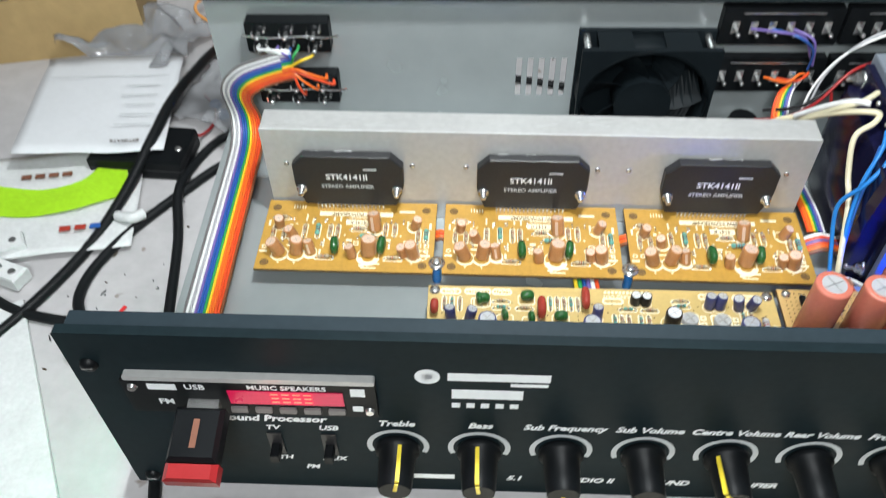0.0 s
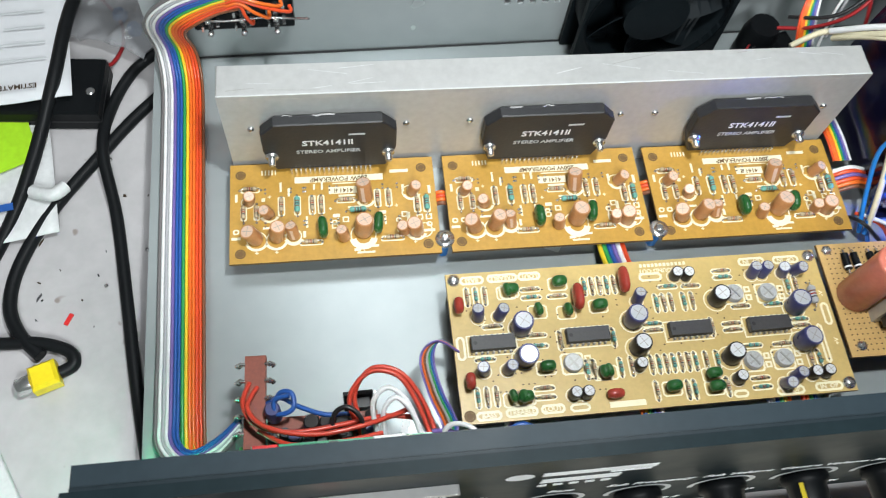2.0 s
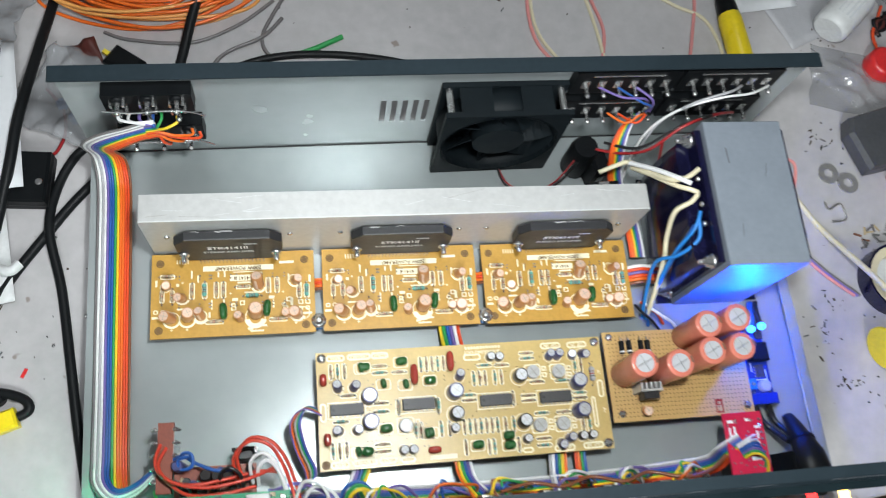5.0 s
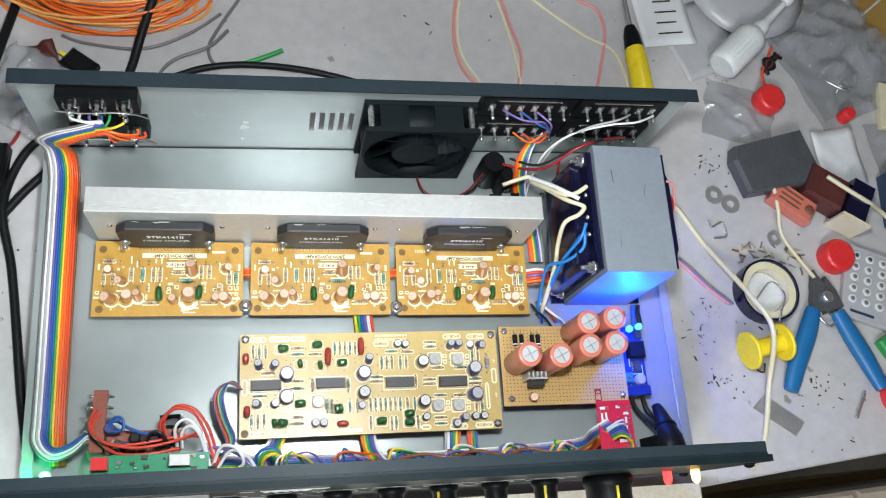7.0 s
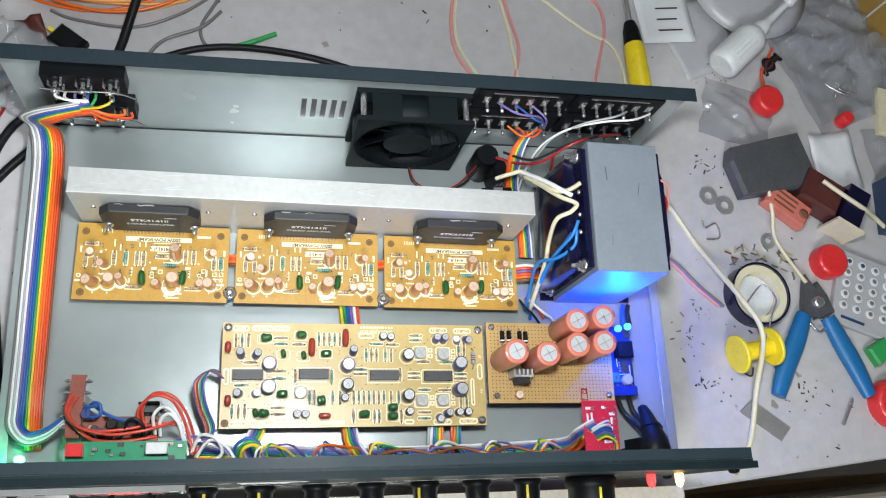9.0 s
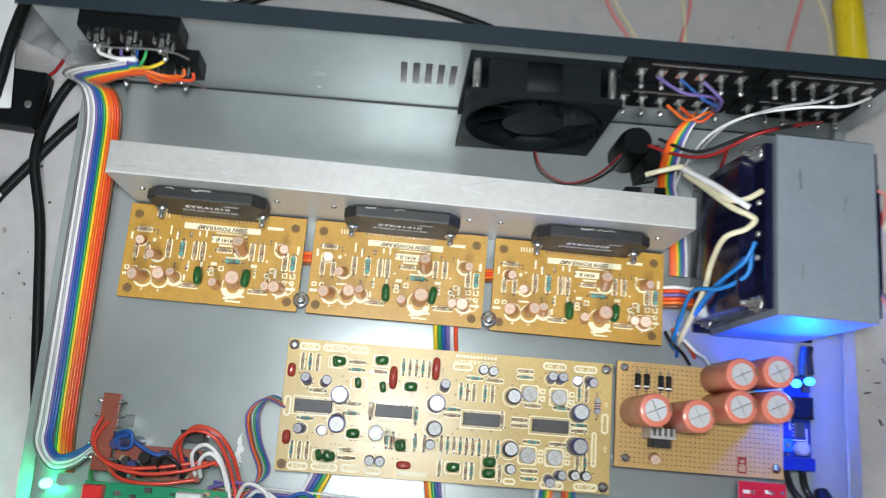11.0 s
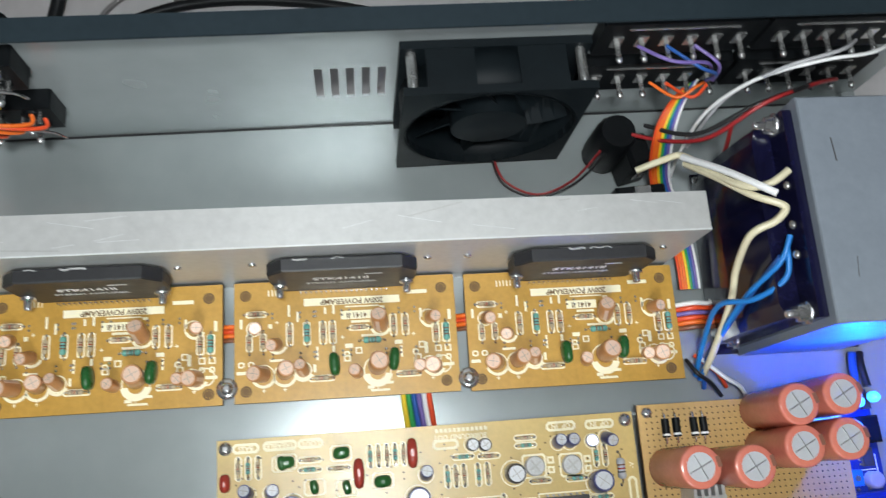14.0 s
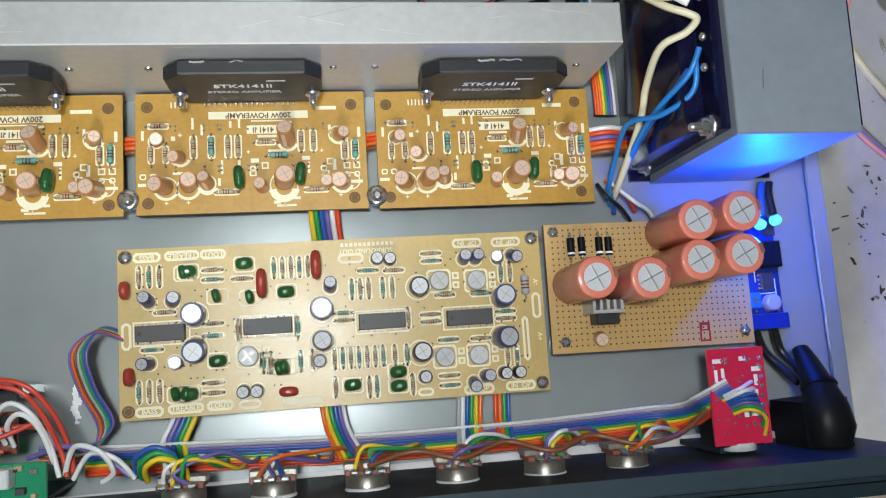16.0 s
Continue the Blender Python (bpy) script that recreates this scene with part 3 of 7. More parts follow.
        k.tube([(a + (b2 - a) * i / 5, 0.0531 - rnd.uniform(0, 0.0008), 0.0396 + rnd.uniform(-0.0001, 0.0002)) for i in range(6)], 0.00028 + 0.0002 * q, PASTE, 6, 3)
    part("thermal_paste", k, mod, "smears of white thermal paste")
    return t


amp_board(pose(0.0316, 0.1167, 0.0136), "amber amplifier board with brown capacitors, at the ribbon cable's end")
amp_board(pose(0.1345, 0.1168, 0.0136), "amber amplifier board with brown capacitors, between two others")
amp_board(pose(0.2371, 0.1164, 0.0136), "amber amplifier board with brown capacitors, beside the transformer")


# standoffs between the boards
def standoff(x, y, top):
    t = thing("standoff", pose(x, y, 0), "metal standoff with a bright screw between boards", "standoff", "standoffs")
    part("post", Kit().lathe([(0.0026, 0.0), (0.0026, top)], PVC["skyblue"], 6), t)
    part("washer", Kit().lathe([(0.0046, top), (0.0046, top + 0.0008), (0.002, top + 0.001)], TIN, 16), t)
    part("screw", Kit().lathe([(0.0028, top + 0.0009), (0.0026, top + 0.0024), (0.0012, top + 0.0031)], SOLDER, 12), t)


standoff(0.1315, 0.1235, 0.0138)
standoff(0.2362, 0.1222, 0.0138)

# ---- tone control board ----
TW, TD = 0.1766, 0.0690
tone = thing("tone_board", pose(0.1291, 0.0324, 0.0222, 0, 0, 0.45), "pale yellow tone control board crowded with small components", "circuit board")
part("plate", board_plate(TW, TD, PCB_TONE, [(0.0035, 0.0035), (0.0035, 0.0655), (0.173, 0.0655), (0.173, 0.0035)]), tone, "pale yellow board")
stamped(dip_chip(14), [(0.0170, 0.0341, 0), (0.0594, 0.0344, 0), (0.1062, 0.0336, 0), (0.1432, 0.0330, 0)], "chip", tone, "grey-black 14-pin chip")
BIG = ((30.3, 40.5), (30.1, 26.9), (81.3, 40.0), (158.3, 40.4), (157.0, 23.7))
WHITE_BIG = ((81.1, 27.0), (122.4, 47.0), (121.9, 19.3))
TRIM = ((131.5, 49.2), (131.9, 17.0), (147.5, 48.6), (146.4, 16.9), (51.0, 22.6))
SMALL = ((12.4, 46.8), (21.4, 46.8), (12.0, 22.2), (22.0, 22.0), (142.6, 58.0), (147.6, 57.9), (157.6, 57.7), (163.6, 58.8), (85.4, 49.0), (143.7, 5.6), (148.8, 7.9))
PALE = ((105.6, 60.0), (110.8, 59.5), (79.9, 19.0), (48.8, 8.6), (54.0, 8.5), (122.8, 9.3), (156.8, 8.7), (162.8, 8.6))


def spots(rows, turn=0):
    return [(x / 1000, y / 1000, turn) for x, y in rows]


stamped(electrolytic(0.0046, 0.0105, BLUE_CAP, SILVER_TOP), spots(BIG, 20), "capacitor", tone, "dark blue electrolytic capacitor with silver top", 11, 9)
stamped(electrolytic(0.0041, 0.0100, BLACK_CAP, PAPER), spots(WHITE_BIG), "capacitor", tone, "black electrolytic capacitor with pale top", 12, 3)
k = Kit().lathe([(0.0042, 0.0), (0.0042, 0.0022), (0.0038, 0.0028)], TRIM_TOP, 16)
k.box(-0.0030, 0.0030, -0.0004, 0.0004, 0.0028, 0.0031, PIN)
k.box(-0.0004, 0.0004, -0.0030, 0.0030, 0.0028, 0.0031, PIN)
stamped(k, spots(TRIM, 35), "trimmer", tone, "round silver trimmer", 13, 2)
stamped(electrolytic(0.0027, 0.0085, BLUE_CAP, SILVER_TOP), spots(SMALL, 50), "capacitor", tone, "small dark electrolytic capacitor", 14, 14)
stamped(electrolytic(0.0027, 0.0070, BLACK_CAP, PAPER), spots(PALE), "capacitor", tone, "small electrolytic capacitor with pale top", 15, 2)
GREEN = ((26.6, 58.0), (39.4, 47.7), (52.4, 46.5), (26.8, 8.9), (22.8, 9.0), (65.9, 17.3), (63.4, 17.3))
stamped(film_cap(0.0035, 0.0060, 0.0060, GREEN_CAP), spots(GREEN, 12), "film_capacitor", tone, "small green dipped capacitor", 16, 8)
GREEN_WIDE = ((50.6, 60.5), (67.4, 48.3), (39.0, 21.7), (28.0, 9.2), (92.7, 7.8), (111.8, 12.5), (111.7, 6.5), (28.0, 58.6))
stamped(film_cap(0.0072, 0.0050, 0.0058, GREEN_CAP), spots(GREEN_WIDE, 4), "film_capacitor", tone, "green dipped film capacitor", 17, 6)
stamped(film_cap(0.0046, 0.0125, 0.0090, RED_CAP), spots(((57.5, 51.6), (80.2, 58.2))), "film_capacitor", tone, "tall brick-red film capacitor", 18, 4)
stamped(film_cap(0.0044, 0.0075, 0.0075, RED_CAP), spots(((3.6, 52.0), (5.0, 17.3))), "film_capacitor", tone, "brick-red dipped capacitor", 19, 6)
stamped(film_cap(0.0080, 0.0042, 0.0040, RED_CAP), spots(((66.7, 7.3),)), "film_capacitor", tone, "brick-red dipped capacitor", 20, 1)
# resistor rows
upright = []
for x, y, n, step in ((8.6, 57.2, 3, 4.0), (62.6, 58.3, 5, 3.5), (94.4, 47.7, 3, 3.5), (107.4, 47.6, 2, 4.0), (7.8, 11.0, 3, 4.0), (56.9, 19.4, 2, 3.2), (71.9, 19.2, 2, 5.0),
                      (85.9, 19.2, 7, 3.35), (110.9, 19.0, 2, 5.1), (85.7, 7.4, 1, 0), (99.7, 6.7, 2, 3.0), (117.7, 6.6, 1, 0), (158.5, 51.7, 2, 4.0), (158.9, 15.7, 2, 4.0),
                      (47.2, 33.6, 1, 0), (71.4, 33.2, 1, 0), (117.4, 34.4, 1, 0)):
    upright += [((x + i * step) / 1000, y / 1000, 0) for i in range(n)]
level = []
for x, y, n, step in ((37.6, 58.8, 2, 4.0), (37.2, 36.8, 2, 5.0), (36.8, 12.8, 2, 4.0), (90.3, 37.9, 2, 3.0), (101.6, 55.3, 1, 0), (112.5, 54.8, 1, 0), (128.7, 61.2, 2, 3.2), (133.6, 43.1, 1, 0),
                      (149.3, 42.9, 1, 0), (127.0, 35.2, 2, 3.0), (159.4, 34.7, 2, 3.0), (134.0, 24.1, 1, 0), (148.0, 23.9, 1, 0), (133.4, 9.1, 2, 4.0), (18.3, 42.4, 1, 0), (13.1, 27.6, 1, 0), (49.5, 54.6, 1, 0)):
    level += [(x / 1000, (y - i * step) / 1000, 90) for i in range(n)]
teal = [s for i, s in enumerate(upright + level) if i % 5 in (1, 3)]
tan = [s for i, s in enumerate(upright + level) if i % 5 not in (1, 3)]
stamped(resistor(0.0046, 0.0009, RES_TAN, 0.0040), tan, "resistor", tone, "", 21, 2)
stamped(resistor(0.0046, 0.0009, RES_TEAL, 0.0040), teal, "resistor", tone, "teal banded resistor", 22, 2)
part("power_resistor", resistor(0.0085, 0.0019, PVC["grey"], 0.0068), tone, "grey banded power resistor", pose(0.1684, 0.0455, 0))
# printed outlines, pads and words
k = Kit()
for x, y, turn in upright:
    outline(k, x, y, 0.0030, 0.0100, 0.00010, SILK, 0.0003, 0.0010)
for x, y, turn in level:
    outline(k, x, y, 0.0100, 0.0030, 0.00010, SILK, 0.0003, 0.0010)
for x, y in BIG + WHITE_BIG:
    circle_mark(k, x / 1000, y / 1000, 0.0056, 0.00010, SILK, 0.0004)
for x, y in TRIM:
    outline(k, x / 1000, y / 1000, 0.0105, 0.0100, 0.00010, SILK, 0.0004, 0.001)
    outline(k, x / 1000 + 0.0072, y / 1000 + 0.002, 0.0030, 0.0030, 0.00010, SILK, 0.0004)
    outline(k, x / 1000 + 0.0072, y / 1000 - 0.002, 0.0030, 0.0030, 0.00010, SILK, 0.0004)
for x, y in SMALL + PALE:
    circle_mark(k, x / 1000, y / 1000, 0.0034, 0.00010, SILK, 0.0003)
for x, y in GREEN + GREEN_WIDE:
    outline(k, x / 1000, y / 1000, 0.0090, 0.0068, 0.00010, SILK, 0.0003, 0.001)
for x, y in ((17.0, 34.1), (59.4, 34.4), (106.2, 33.6), (143.2, 33.0)):
    outline(k, x / 1000, y / 1000, 0.0225, 0.0100, 0.00010, SILK, 0.0003)
for x, y, w, d in ((11.7, 65.2, 11, 4.2), (25.7, 65.4, 14, 4.2), (38.2, 65.4, 10.5, 4.2), (11.6, 3.0, 11, 4.2), (25.7, 3.4, 14, 4.2), (39.2, 3.6, 10.5, 4.2), (144.7, 65.0, 13, 4.2), (161.7, 64.7, 13, 4.2),
                   (145.7, 2.6, 13, 4.2), (163.7, 2.9, 13, 4.2), (94.6, 60.8, 11, 4.2), (3.2, 33.4, 4.0, 11), (173.2, 36.5, 4, 11), (167.6, 22.6, 3, 19), (51.0, 3.2, 9, 3.8), (123.0, 3.0, 7, 3.6)):
    outline(k, x / 1000, y / 1000, w / 1000, d / 1000, 0.00010, SILK, 0.0005, 0.0012)
k.box(0.064, 0.080, 0.0018, 0.0044, 0.00004, 0.00010, SILK)
for s in range(12):
    k.box(0.0905 + s * 0.0019, 0.0918 + s * 0.0019, 0.0658, 0.0674, 0.00004, 0.00010, SILK)
tagged(part("silkscreen", k, tone), "cream printed component marks", kind="stuff")
k = Kit()
for x, y, turn in upright:
    for s in (-1, 1):
        disc(k, x, y + s * 0.0043, 0.0005, 0.00013, HOLE, 8)
rnd = random.Random(7)
for i in range(170):
    x, y = 0.006 + rnd.random() * 0.165, 0.008 + rnd.random() * 0.053
    disc(k, round(x / 0.00254) * 0.00254, round(y / 0.00254) * 0.00254, 0.0004, 0.00013, HOLE, 6)
tagged(part("drill_pattern", k, tone), kind="stuff")
for word, x, y, turn in (("BASS", 11.7, 65.2, 180), ("TREABLE", 25.7, 65.4, 180), ("LOUT", 38.2, 65.4, 180), ("BASS", 11.6, 3.0, 0), ("TREABLE", 25.7, 3.4, 0), ("LOUT", 39.2, 3.6, 0),
                         ("SURROUND OUT", 101.0, 63.8, 180), ("OP  IN", 144.7, 65.0, 180), ("OP  IN", 161.7, 64.7, 180), ("IN  OP", 145.7, 2.6, 0), ("IN  OP", 163.7, 2.9, 0), ("+V", 174.0, 23.0, 90), ("-V", 173.8, 46.5, 90)):
    part("lettering", lettering(word, 0.0029, SILK, pose(x / 1000, y / 1000, 0.00015, 0, 0, turn)), tone)
for x, y in ((0.0035, 0.0655), (0.173, 0.0655), (0.173, 0.0035)):
    s = Kit().lathe([(0.0029, 0.0001), (0.0027, 0.0014), (0.0010, 0.0020)], SOLDER, 12).lathe([(0.0018, -0.0222), (0.0018, -0.0017)], TIN, 8)
    part("screw", s, tone, "bright screw on a post", pose(x, y, 0))
part("post", Kit().lathe([(0.0018, -0.0222), (0.0018, -0.0017)], TIN, 8), tone, "", pose(0.0035, 0.0035, 0))

# ---- power supply on perforated board ----
PW, PD = 0.0930, 0.0565
psu = thing("power_supply_board", pose(0.3078, 0.0486, 0.0220, 0, 0, 0.1), "tan perforated board with six orange filter capacitors", "circuit board")
part("plate", board_plate(PW, PD, PCB_PERF, []), psu, "tan perforated board")
k = Kit()
for i in range(35):
    for j in range(21):
        disc(k, 0.0034 + i * 0.00254, 0.0030 + j * 0.00254, 0.00042, 0.0001, HOLE, 6)
tagged(part("hole_grid", k, psu, "rows of small drilled holes"), kind="stuff")
k = Kit()
r, h = 0.0084, 0.0375
k.lathe([(r * 0.95, 0.0002), (r, 0.001), (r, h - 0.0014), (r * 0.985, h - 0.0004), (r * 0.92, h), (r * 0.66, h)], ORANGE_CAP, 24)
k.lathe([(r * 0.67, h - 0.0012), (r * 0.67, h + 0.0001)], SILVER_TOP, 24)
for a in (0, 90):
    k.box(-r * 0.62, r * 0.62, -0.00018, 0.00022, h, h + 0.0003, TIN, 0, pose(0, 0, 0, 0, 0, a + 12))
k.box(r * 0.80, r * 1.006, -r * 0.25, r * 0.25, 0.002, h + 0.0001, RES_BAND)
me = k.mesh("filter_capacitor")
for x, y in ((0.3180, 0.0780), (0.3400, 0.0768), (0.3615, 0.0832), (0.3805, 0.0848), (0.3620, 0.0995), (0.3812, 0.1025)):
    d = pose(0.3078, 0.0486, 0.0220, 0, 0, 0.1).inverted() @ Vector((x, y, 0.0222))
    part("filter_capacitor", me, psu, "orange-brown filter capacitor with silver top", pose(d.x, d.y, 0, 0, 0, x * 40))
k = Kit().lathe([(0.0017, -0.0040), (0.0017, 0.0040)], PLASTIC_BLACK, 10, pose(0, 0, 0.0021, 90, 0, 0))
k.lathe([(0.00175, 0.0024), (0.00175, 0.0033)], WHITE_INK, 10, pose(0, 0, 0.0021, 90, 0, 0))
k.tube([(0, -0.0062, 0), (0, -0.0055, 0.002), (0, 0.0055, 0.002), (0, 0.0062, 0)], 0.0004, TIN, 5, 3)
stamped(k, [(0.0112, 0.0460, 0), (0.0160, 0.0460, 0), (0.0240, 0.0458, 0), (0.0282, 0.0458, 0)], "diode", psu, "black rectifier diode", 30, 3)
k = Kit()
k.box(-0.007, 0.007, 0.0020, 0.0034, 0.0, 0.015, ALUMINIUM, 0.0002)
for i in range(5):
    k.box(-0.0068 + i * 0.0030, -0.0054 + i * 0.0030, 0.0034, 0.0075, 0.0, 0.015, ALUMINIUM, 0.0002)
part("regulator_fins", k, psu, "small finned aluminium heatsink", pose(0.0215, 0.0140, 0))
k = Kit().box(-0.005, 0.005, -0.0024, 0.0020, 0.004, 0.0135, EPOXY, 0.0004)
for i in range(3):
    k.box(-0.0029 + i * 0.00254, -0.0021 + i * 0.00254, -0.0006, 0.0, 0.0, 0.004, TIN)
part("regulator", k, psu, "black three-legged regulator", pose(0.0215, 0.0140, 0))
part("capacitor", electrolytic(0.0031, 0.008, BROWN_CAP, PINK_TOP), psu, "small brown capacitor", pose(0.0215, 0.0062, 0, 8, -10, 0))
k = Kit()
outline(k, 0, 0, 0.0050, 0.0085, 0.0001, RED_CAP, 0.0004)
outline(k, 0.0, 0.002, 0.0036, 0.0030, 0.0001, RED_CAP, 0.0003)
part("printed_mark", k, psu, "red printed mark", pose(0.0700, 0.0060, 0))
for x, y in ((0.0060, 0.0050), (0.0885, 0.0055), (0.0040, 0.0530)):
    s = Kit().lathe([(0.0026, 0.0001), (0.0024, 0.0014), (0.0010, 0.0020)], SOLDER, 6).lathe([(0.0018, -0.0220), (0.0018, -0.0017)], TIN, 8)
    part("screw", s, psu, "hexagonal brass-toned screw on a post", pose(x, y, 0))

# ---- transformer ----
tr = thing("transformer", pose(0, 0, 0), "large mains transformer with grey core and dark lacquered winding", "transformer")
part("core", Kit().box(0.3672, 0.4180, 0.1265, 0.2190, 0.0, 0.0885, CORE, 0.0008), tr, "grey painted laminated core")
for x, y, l, w, turn in ((0.3790, 0.1960, 0.0050, 0.0003, 4), (0.3795, 0.1480, 0.0040, 0.00015, -6), (0.4020, 0.1860, 0.0045, 0.00015, -12)):
    part("scratch", Kit().box(-w, w, -l, l, 0, 0.00012, FERRITE, 0, pose(x, y, 0.0885, 0, 0, turn)), tr)
for x0, x1, y0, y1, z1 in ((0.3510, 0.3628, 0.1320, 0.2120, 0.0720), (0.4217, 0.4360, 0.1420, 0.2060, 0.0720)):
    rows = []
    for j in range(9):
        z = 0.003 + (z1 - 0.003) * j / 8
        bulge = 0.72 + 0.28 * math.sin(math.pi * j / 8)
        if x0 < 0.36:
            a, b = x1 - (x1 - x0) * bulge, x1
            rows.append([(a + 0.002, y0, z), (b, y0, z), (b, y1, z), (a + 0.002, y1, z), (a, y1 - 0.006, z), (a, y0 + 0.006, z)])
        else:
            a, b = x0, x0 + (x1 - x0) * bulge * 0.8
            rows.append([(a, y0, z), (b - 0.002, y0, z), (b, y0 + 0.006, z), (b, y1 - 0.006, z), (b - 0.002, y1, z), (a, y1, z)])
    part("winding", Kit().rings(rows, LACQUER, False), tr, "dark lacquered winding")
part("bobbin_plate", Kit().box(0.3630, 0.3670, 0.1300, 0.2155, 0.002, 0.0840, LACQUER, 0.0006), tr, "dark lacquered side plate")
part("bobbin_plate", Kit().box(0.4184, 0.4215, 0.1300, 0.2155, 0.002, 0.0840, LACQUER, 0.0006), tr, "dark lacquered side plate")
for y in (0.1330, 0.2120):
    for z in (0.010, 0.076):
        b = Kit().lathe([(0.0050, 0), (0.0050, 0.0012), (0.0036, 0.0012), (0.0036, 0.0042), (0.0018, 0.0042), (0.0018, 0.0085), (0.0012, 0.009)], SOLDER, 6, pose(0.3630, y, z, 0, -90, 0))
        part("bolt", b, tr, "bright clamping bolt and nut")
for y, z in ((0.1560, 0.0790), (0.1680, 0.0800), (0.1840, 0.0810)):
    part("solder_lug", Kit().ball((0.3612, y, z), (0.0016, 0.0020, 0.0018), SOLDER, 8), tr, "bright solder lug")
part("foot_plate", Kit().box(0.3570, 0.4280, 0.1275, 0.1400, 0.0, 0.002, LACQUER), tr)
part("foot_plate", Kit().box(0.3570, 0.4280, 0.2060, 0.2180, 0.0, 0.002, LACQUER), tr)

# ---- cooling fan ----
fan = thing("cooling_fan", pose(0.2103, 0.2268, 0.0015, 0, 0, 1.25), "square black cooling fan screwed to the rear panel", "fan")
S, DEP = 0.0795, 0.0238
for y0, y1 in ((0.0, 0.0035), (DEP - 0.0035, DEP)):
    k = Kit()
    n = 32
    rin = [(S / 2 + 0.0372 * math.cos(2 * math.pi * i / n + math.pi / 4), S / 2 + 0.0372 * math.sin(2 * math.pi * i / n + math.pi / 4)) for i in range(n)]
    rout = []
    for i in range(n):
        a = 2 * math.pi * i / n + math.pi / 4
        c, s = math.cos(a), math.sin(a)
        q = (S / 2) / max(abs(c), abs(s))
        rout.append((S / 2 + q * c, S / 2 + q * s))
    v = [(x, y0, z) for x, z in rin] + [(x, y0, z) for x, z in rout] + [(x, y1, z) for x, z in rin] + [(x, y1, z) for x, z in rout]
    f = []
    for i in range(n):
        j = (i + 1) % n
        f += [(i, j, n + j, n + i), (2 * n + j, 2 * n + i, 3 * n + i, 3 * n + j), (i, 2 * n + i, 2 * n + j, j), (n + i, n + j, 3 * n + j, 3 * n + i)]
    k.add(v, f, FAN_PLASTIC)
    part("frame", k, fan, "dark plastic fan frame")
k = Kit()
n = 40
for r0, r1 in ((0.0372, 0.0388),):
    rows = []
    for y in (0.0, DEP):
        rows.append([(S / 2 + r0 * math.cos(2 * math.pi * i / n), y, S / 2 + r0 * math.sin(2 * math.pi * i / n)) for i in range(n)])
    for y in (DEP, 0.0):
        rows.append([(S / 2 + r1 * math.cos(2 * math.pi * i / n), y, S / 2 + r1 * math.sin(2 * math.pi * i / n)) for i in range(n)])
    k.rings(rows, FAN_PLASTIC, True, False, None, True)
part("duct", k, fan, "round fan duct")
# solid dark disc gives the rear opening its shade, hiding the pale panel
part("opening_shade", Kit().lathe([(0.0371, 0.0), (0.0371, 0.0010)], FAN_PLASTIC, 36, pose(S / 2, DEP - 0.0002, S / 2, 90, 0, 0)), fan, "dark disc standing in for the shaded opening behind the blades")
part("hub", Kit().lathe([(0.0155, 0), (0.0170, 0.002), (0.0170, 0.019)], FAN_PLASTIC, 28, pose(S / 2, 0.021, S / 2, 90, 0, 0)), fan, "fan hub")
for i in range(7):
    rows = []
    for j in range(5):
        r = 0.0165 + j * 0.0049
        tilt = radians(48 - j * 5)
        w = 0.0085 + j * 0.0010
        a0 = radians(360 / 7 * i + j * 5)
        ring = []
        for s, th in ((-1, 0.0004), (1, 0.0004), (1, -0.0004), (-1, -0.0004)):
            a = a0 + s * w * math.cos(tilt) / r
            ring.append((S / 2 + r * math.cos(a), 0.0115 + s * w * math.sin(tilt) + th, S / 2 + r * math.sin(a)))
        rows.append(ring)
    part("blade", Kit().rings(rows, FAN_PLASTIC, False), fan)
for x in (0.0045, S - 0.0045):
    part("screw", Kit().lathe([(0.0022, 0), (0.0022, 0.019)], TIN, 8, pose(x, 0.0225, S - 0.0045, 90, 0, 0)), fan, "long bright screw in a corner")
for x, s in ((0.020, 1), (0.058, -1)):
    part("corner_web", Kit().box(x - 0.010, x + 0.010, 0.0036, DEP - 0.0036, S - 0.0015, S - 0.0003, FAN_PLASTIC), fan)

# ---- front panel ----
FX0, FX1 = 0.0020, 0.4455
panel = thing("front_fascia", pose(0, 0, 0, 0, 0, 0.4), "black anodised amplifier front panel with knobs and white print", "front panel")
k = Kit().box(FX0, FX1, -0.0045, -0.0004, 0.005, HF, BLACK_PANEL, 0.0006)
part("plate", k, panel, "black front plate")
part("sheet", Kit().box(FX0 + 0.002, FX1 - 0.002, -0.0003, 0.0010, 0.001, HF - 0.002, STEEL_DARK), panel, "dark steel sheet behind the plate")
part("top_fold", Kit().box(FX0 + 0.002, FX1 - 0.002, 0.0011, 0.0075, HF - 0.0035, HF - 0.0022, STEEL_DARK, 0.0004), panel, "dark inward top fold")
FY = -0.0047


def on_panel(x, z):
    return pose(x, FY, z, 90, 0, 0)


def print_on_panel(word, x, z, size, mat=WHITE_INK, shear=0.25):
    part("lettering", lettering(word, size * 1.06, mat, on_panel(x, z), "CENTER", shear, bold=0.038), panel)


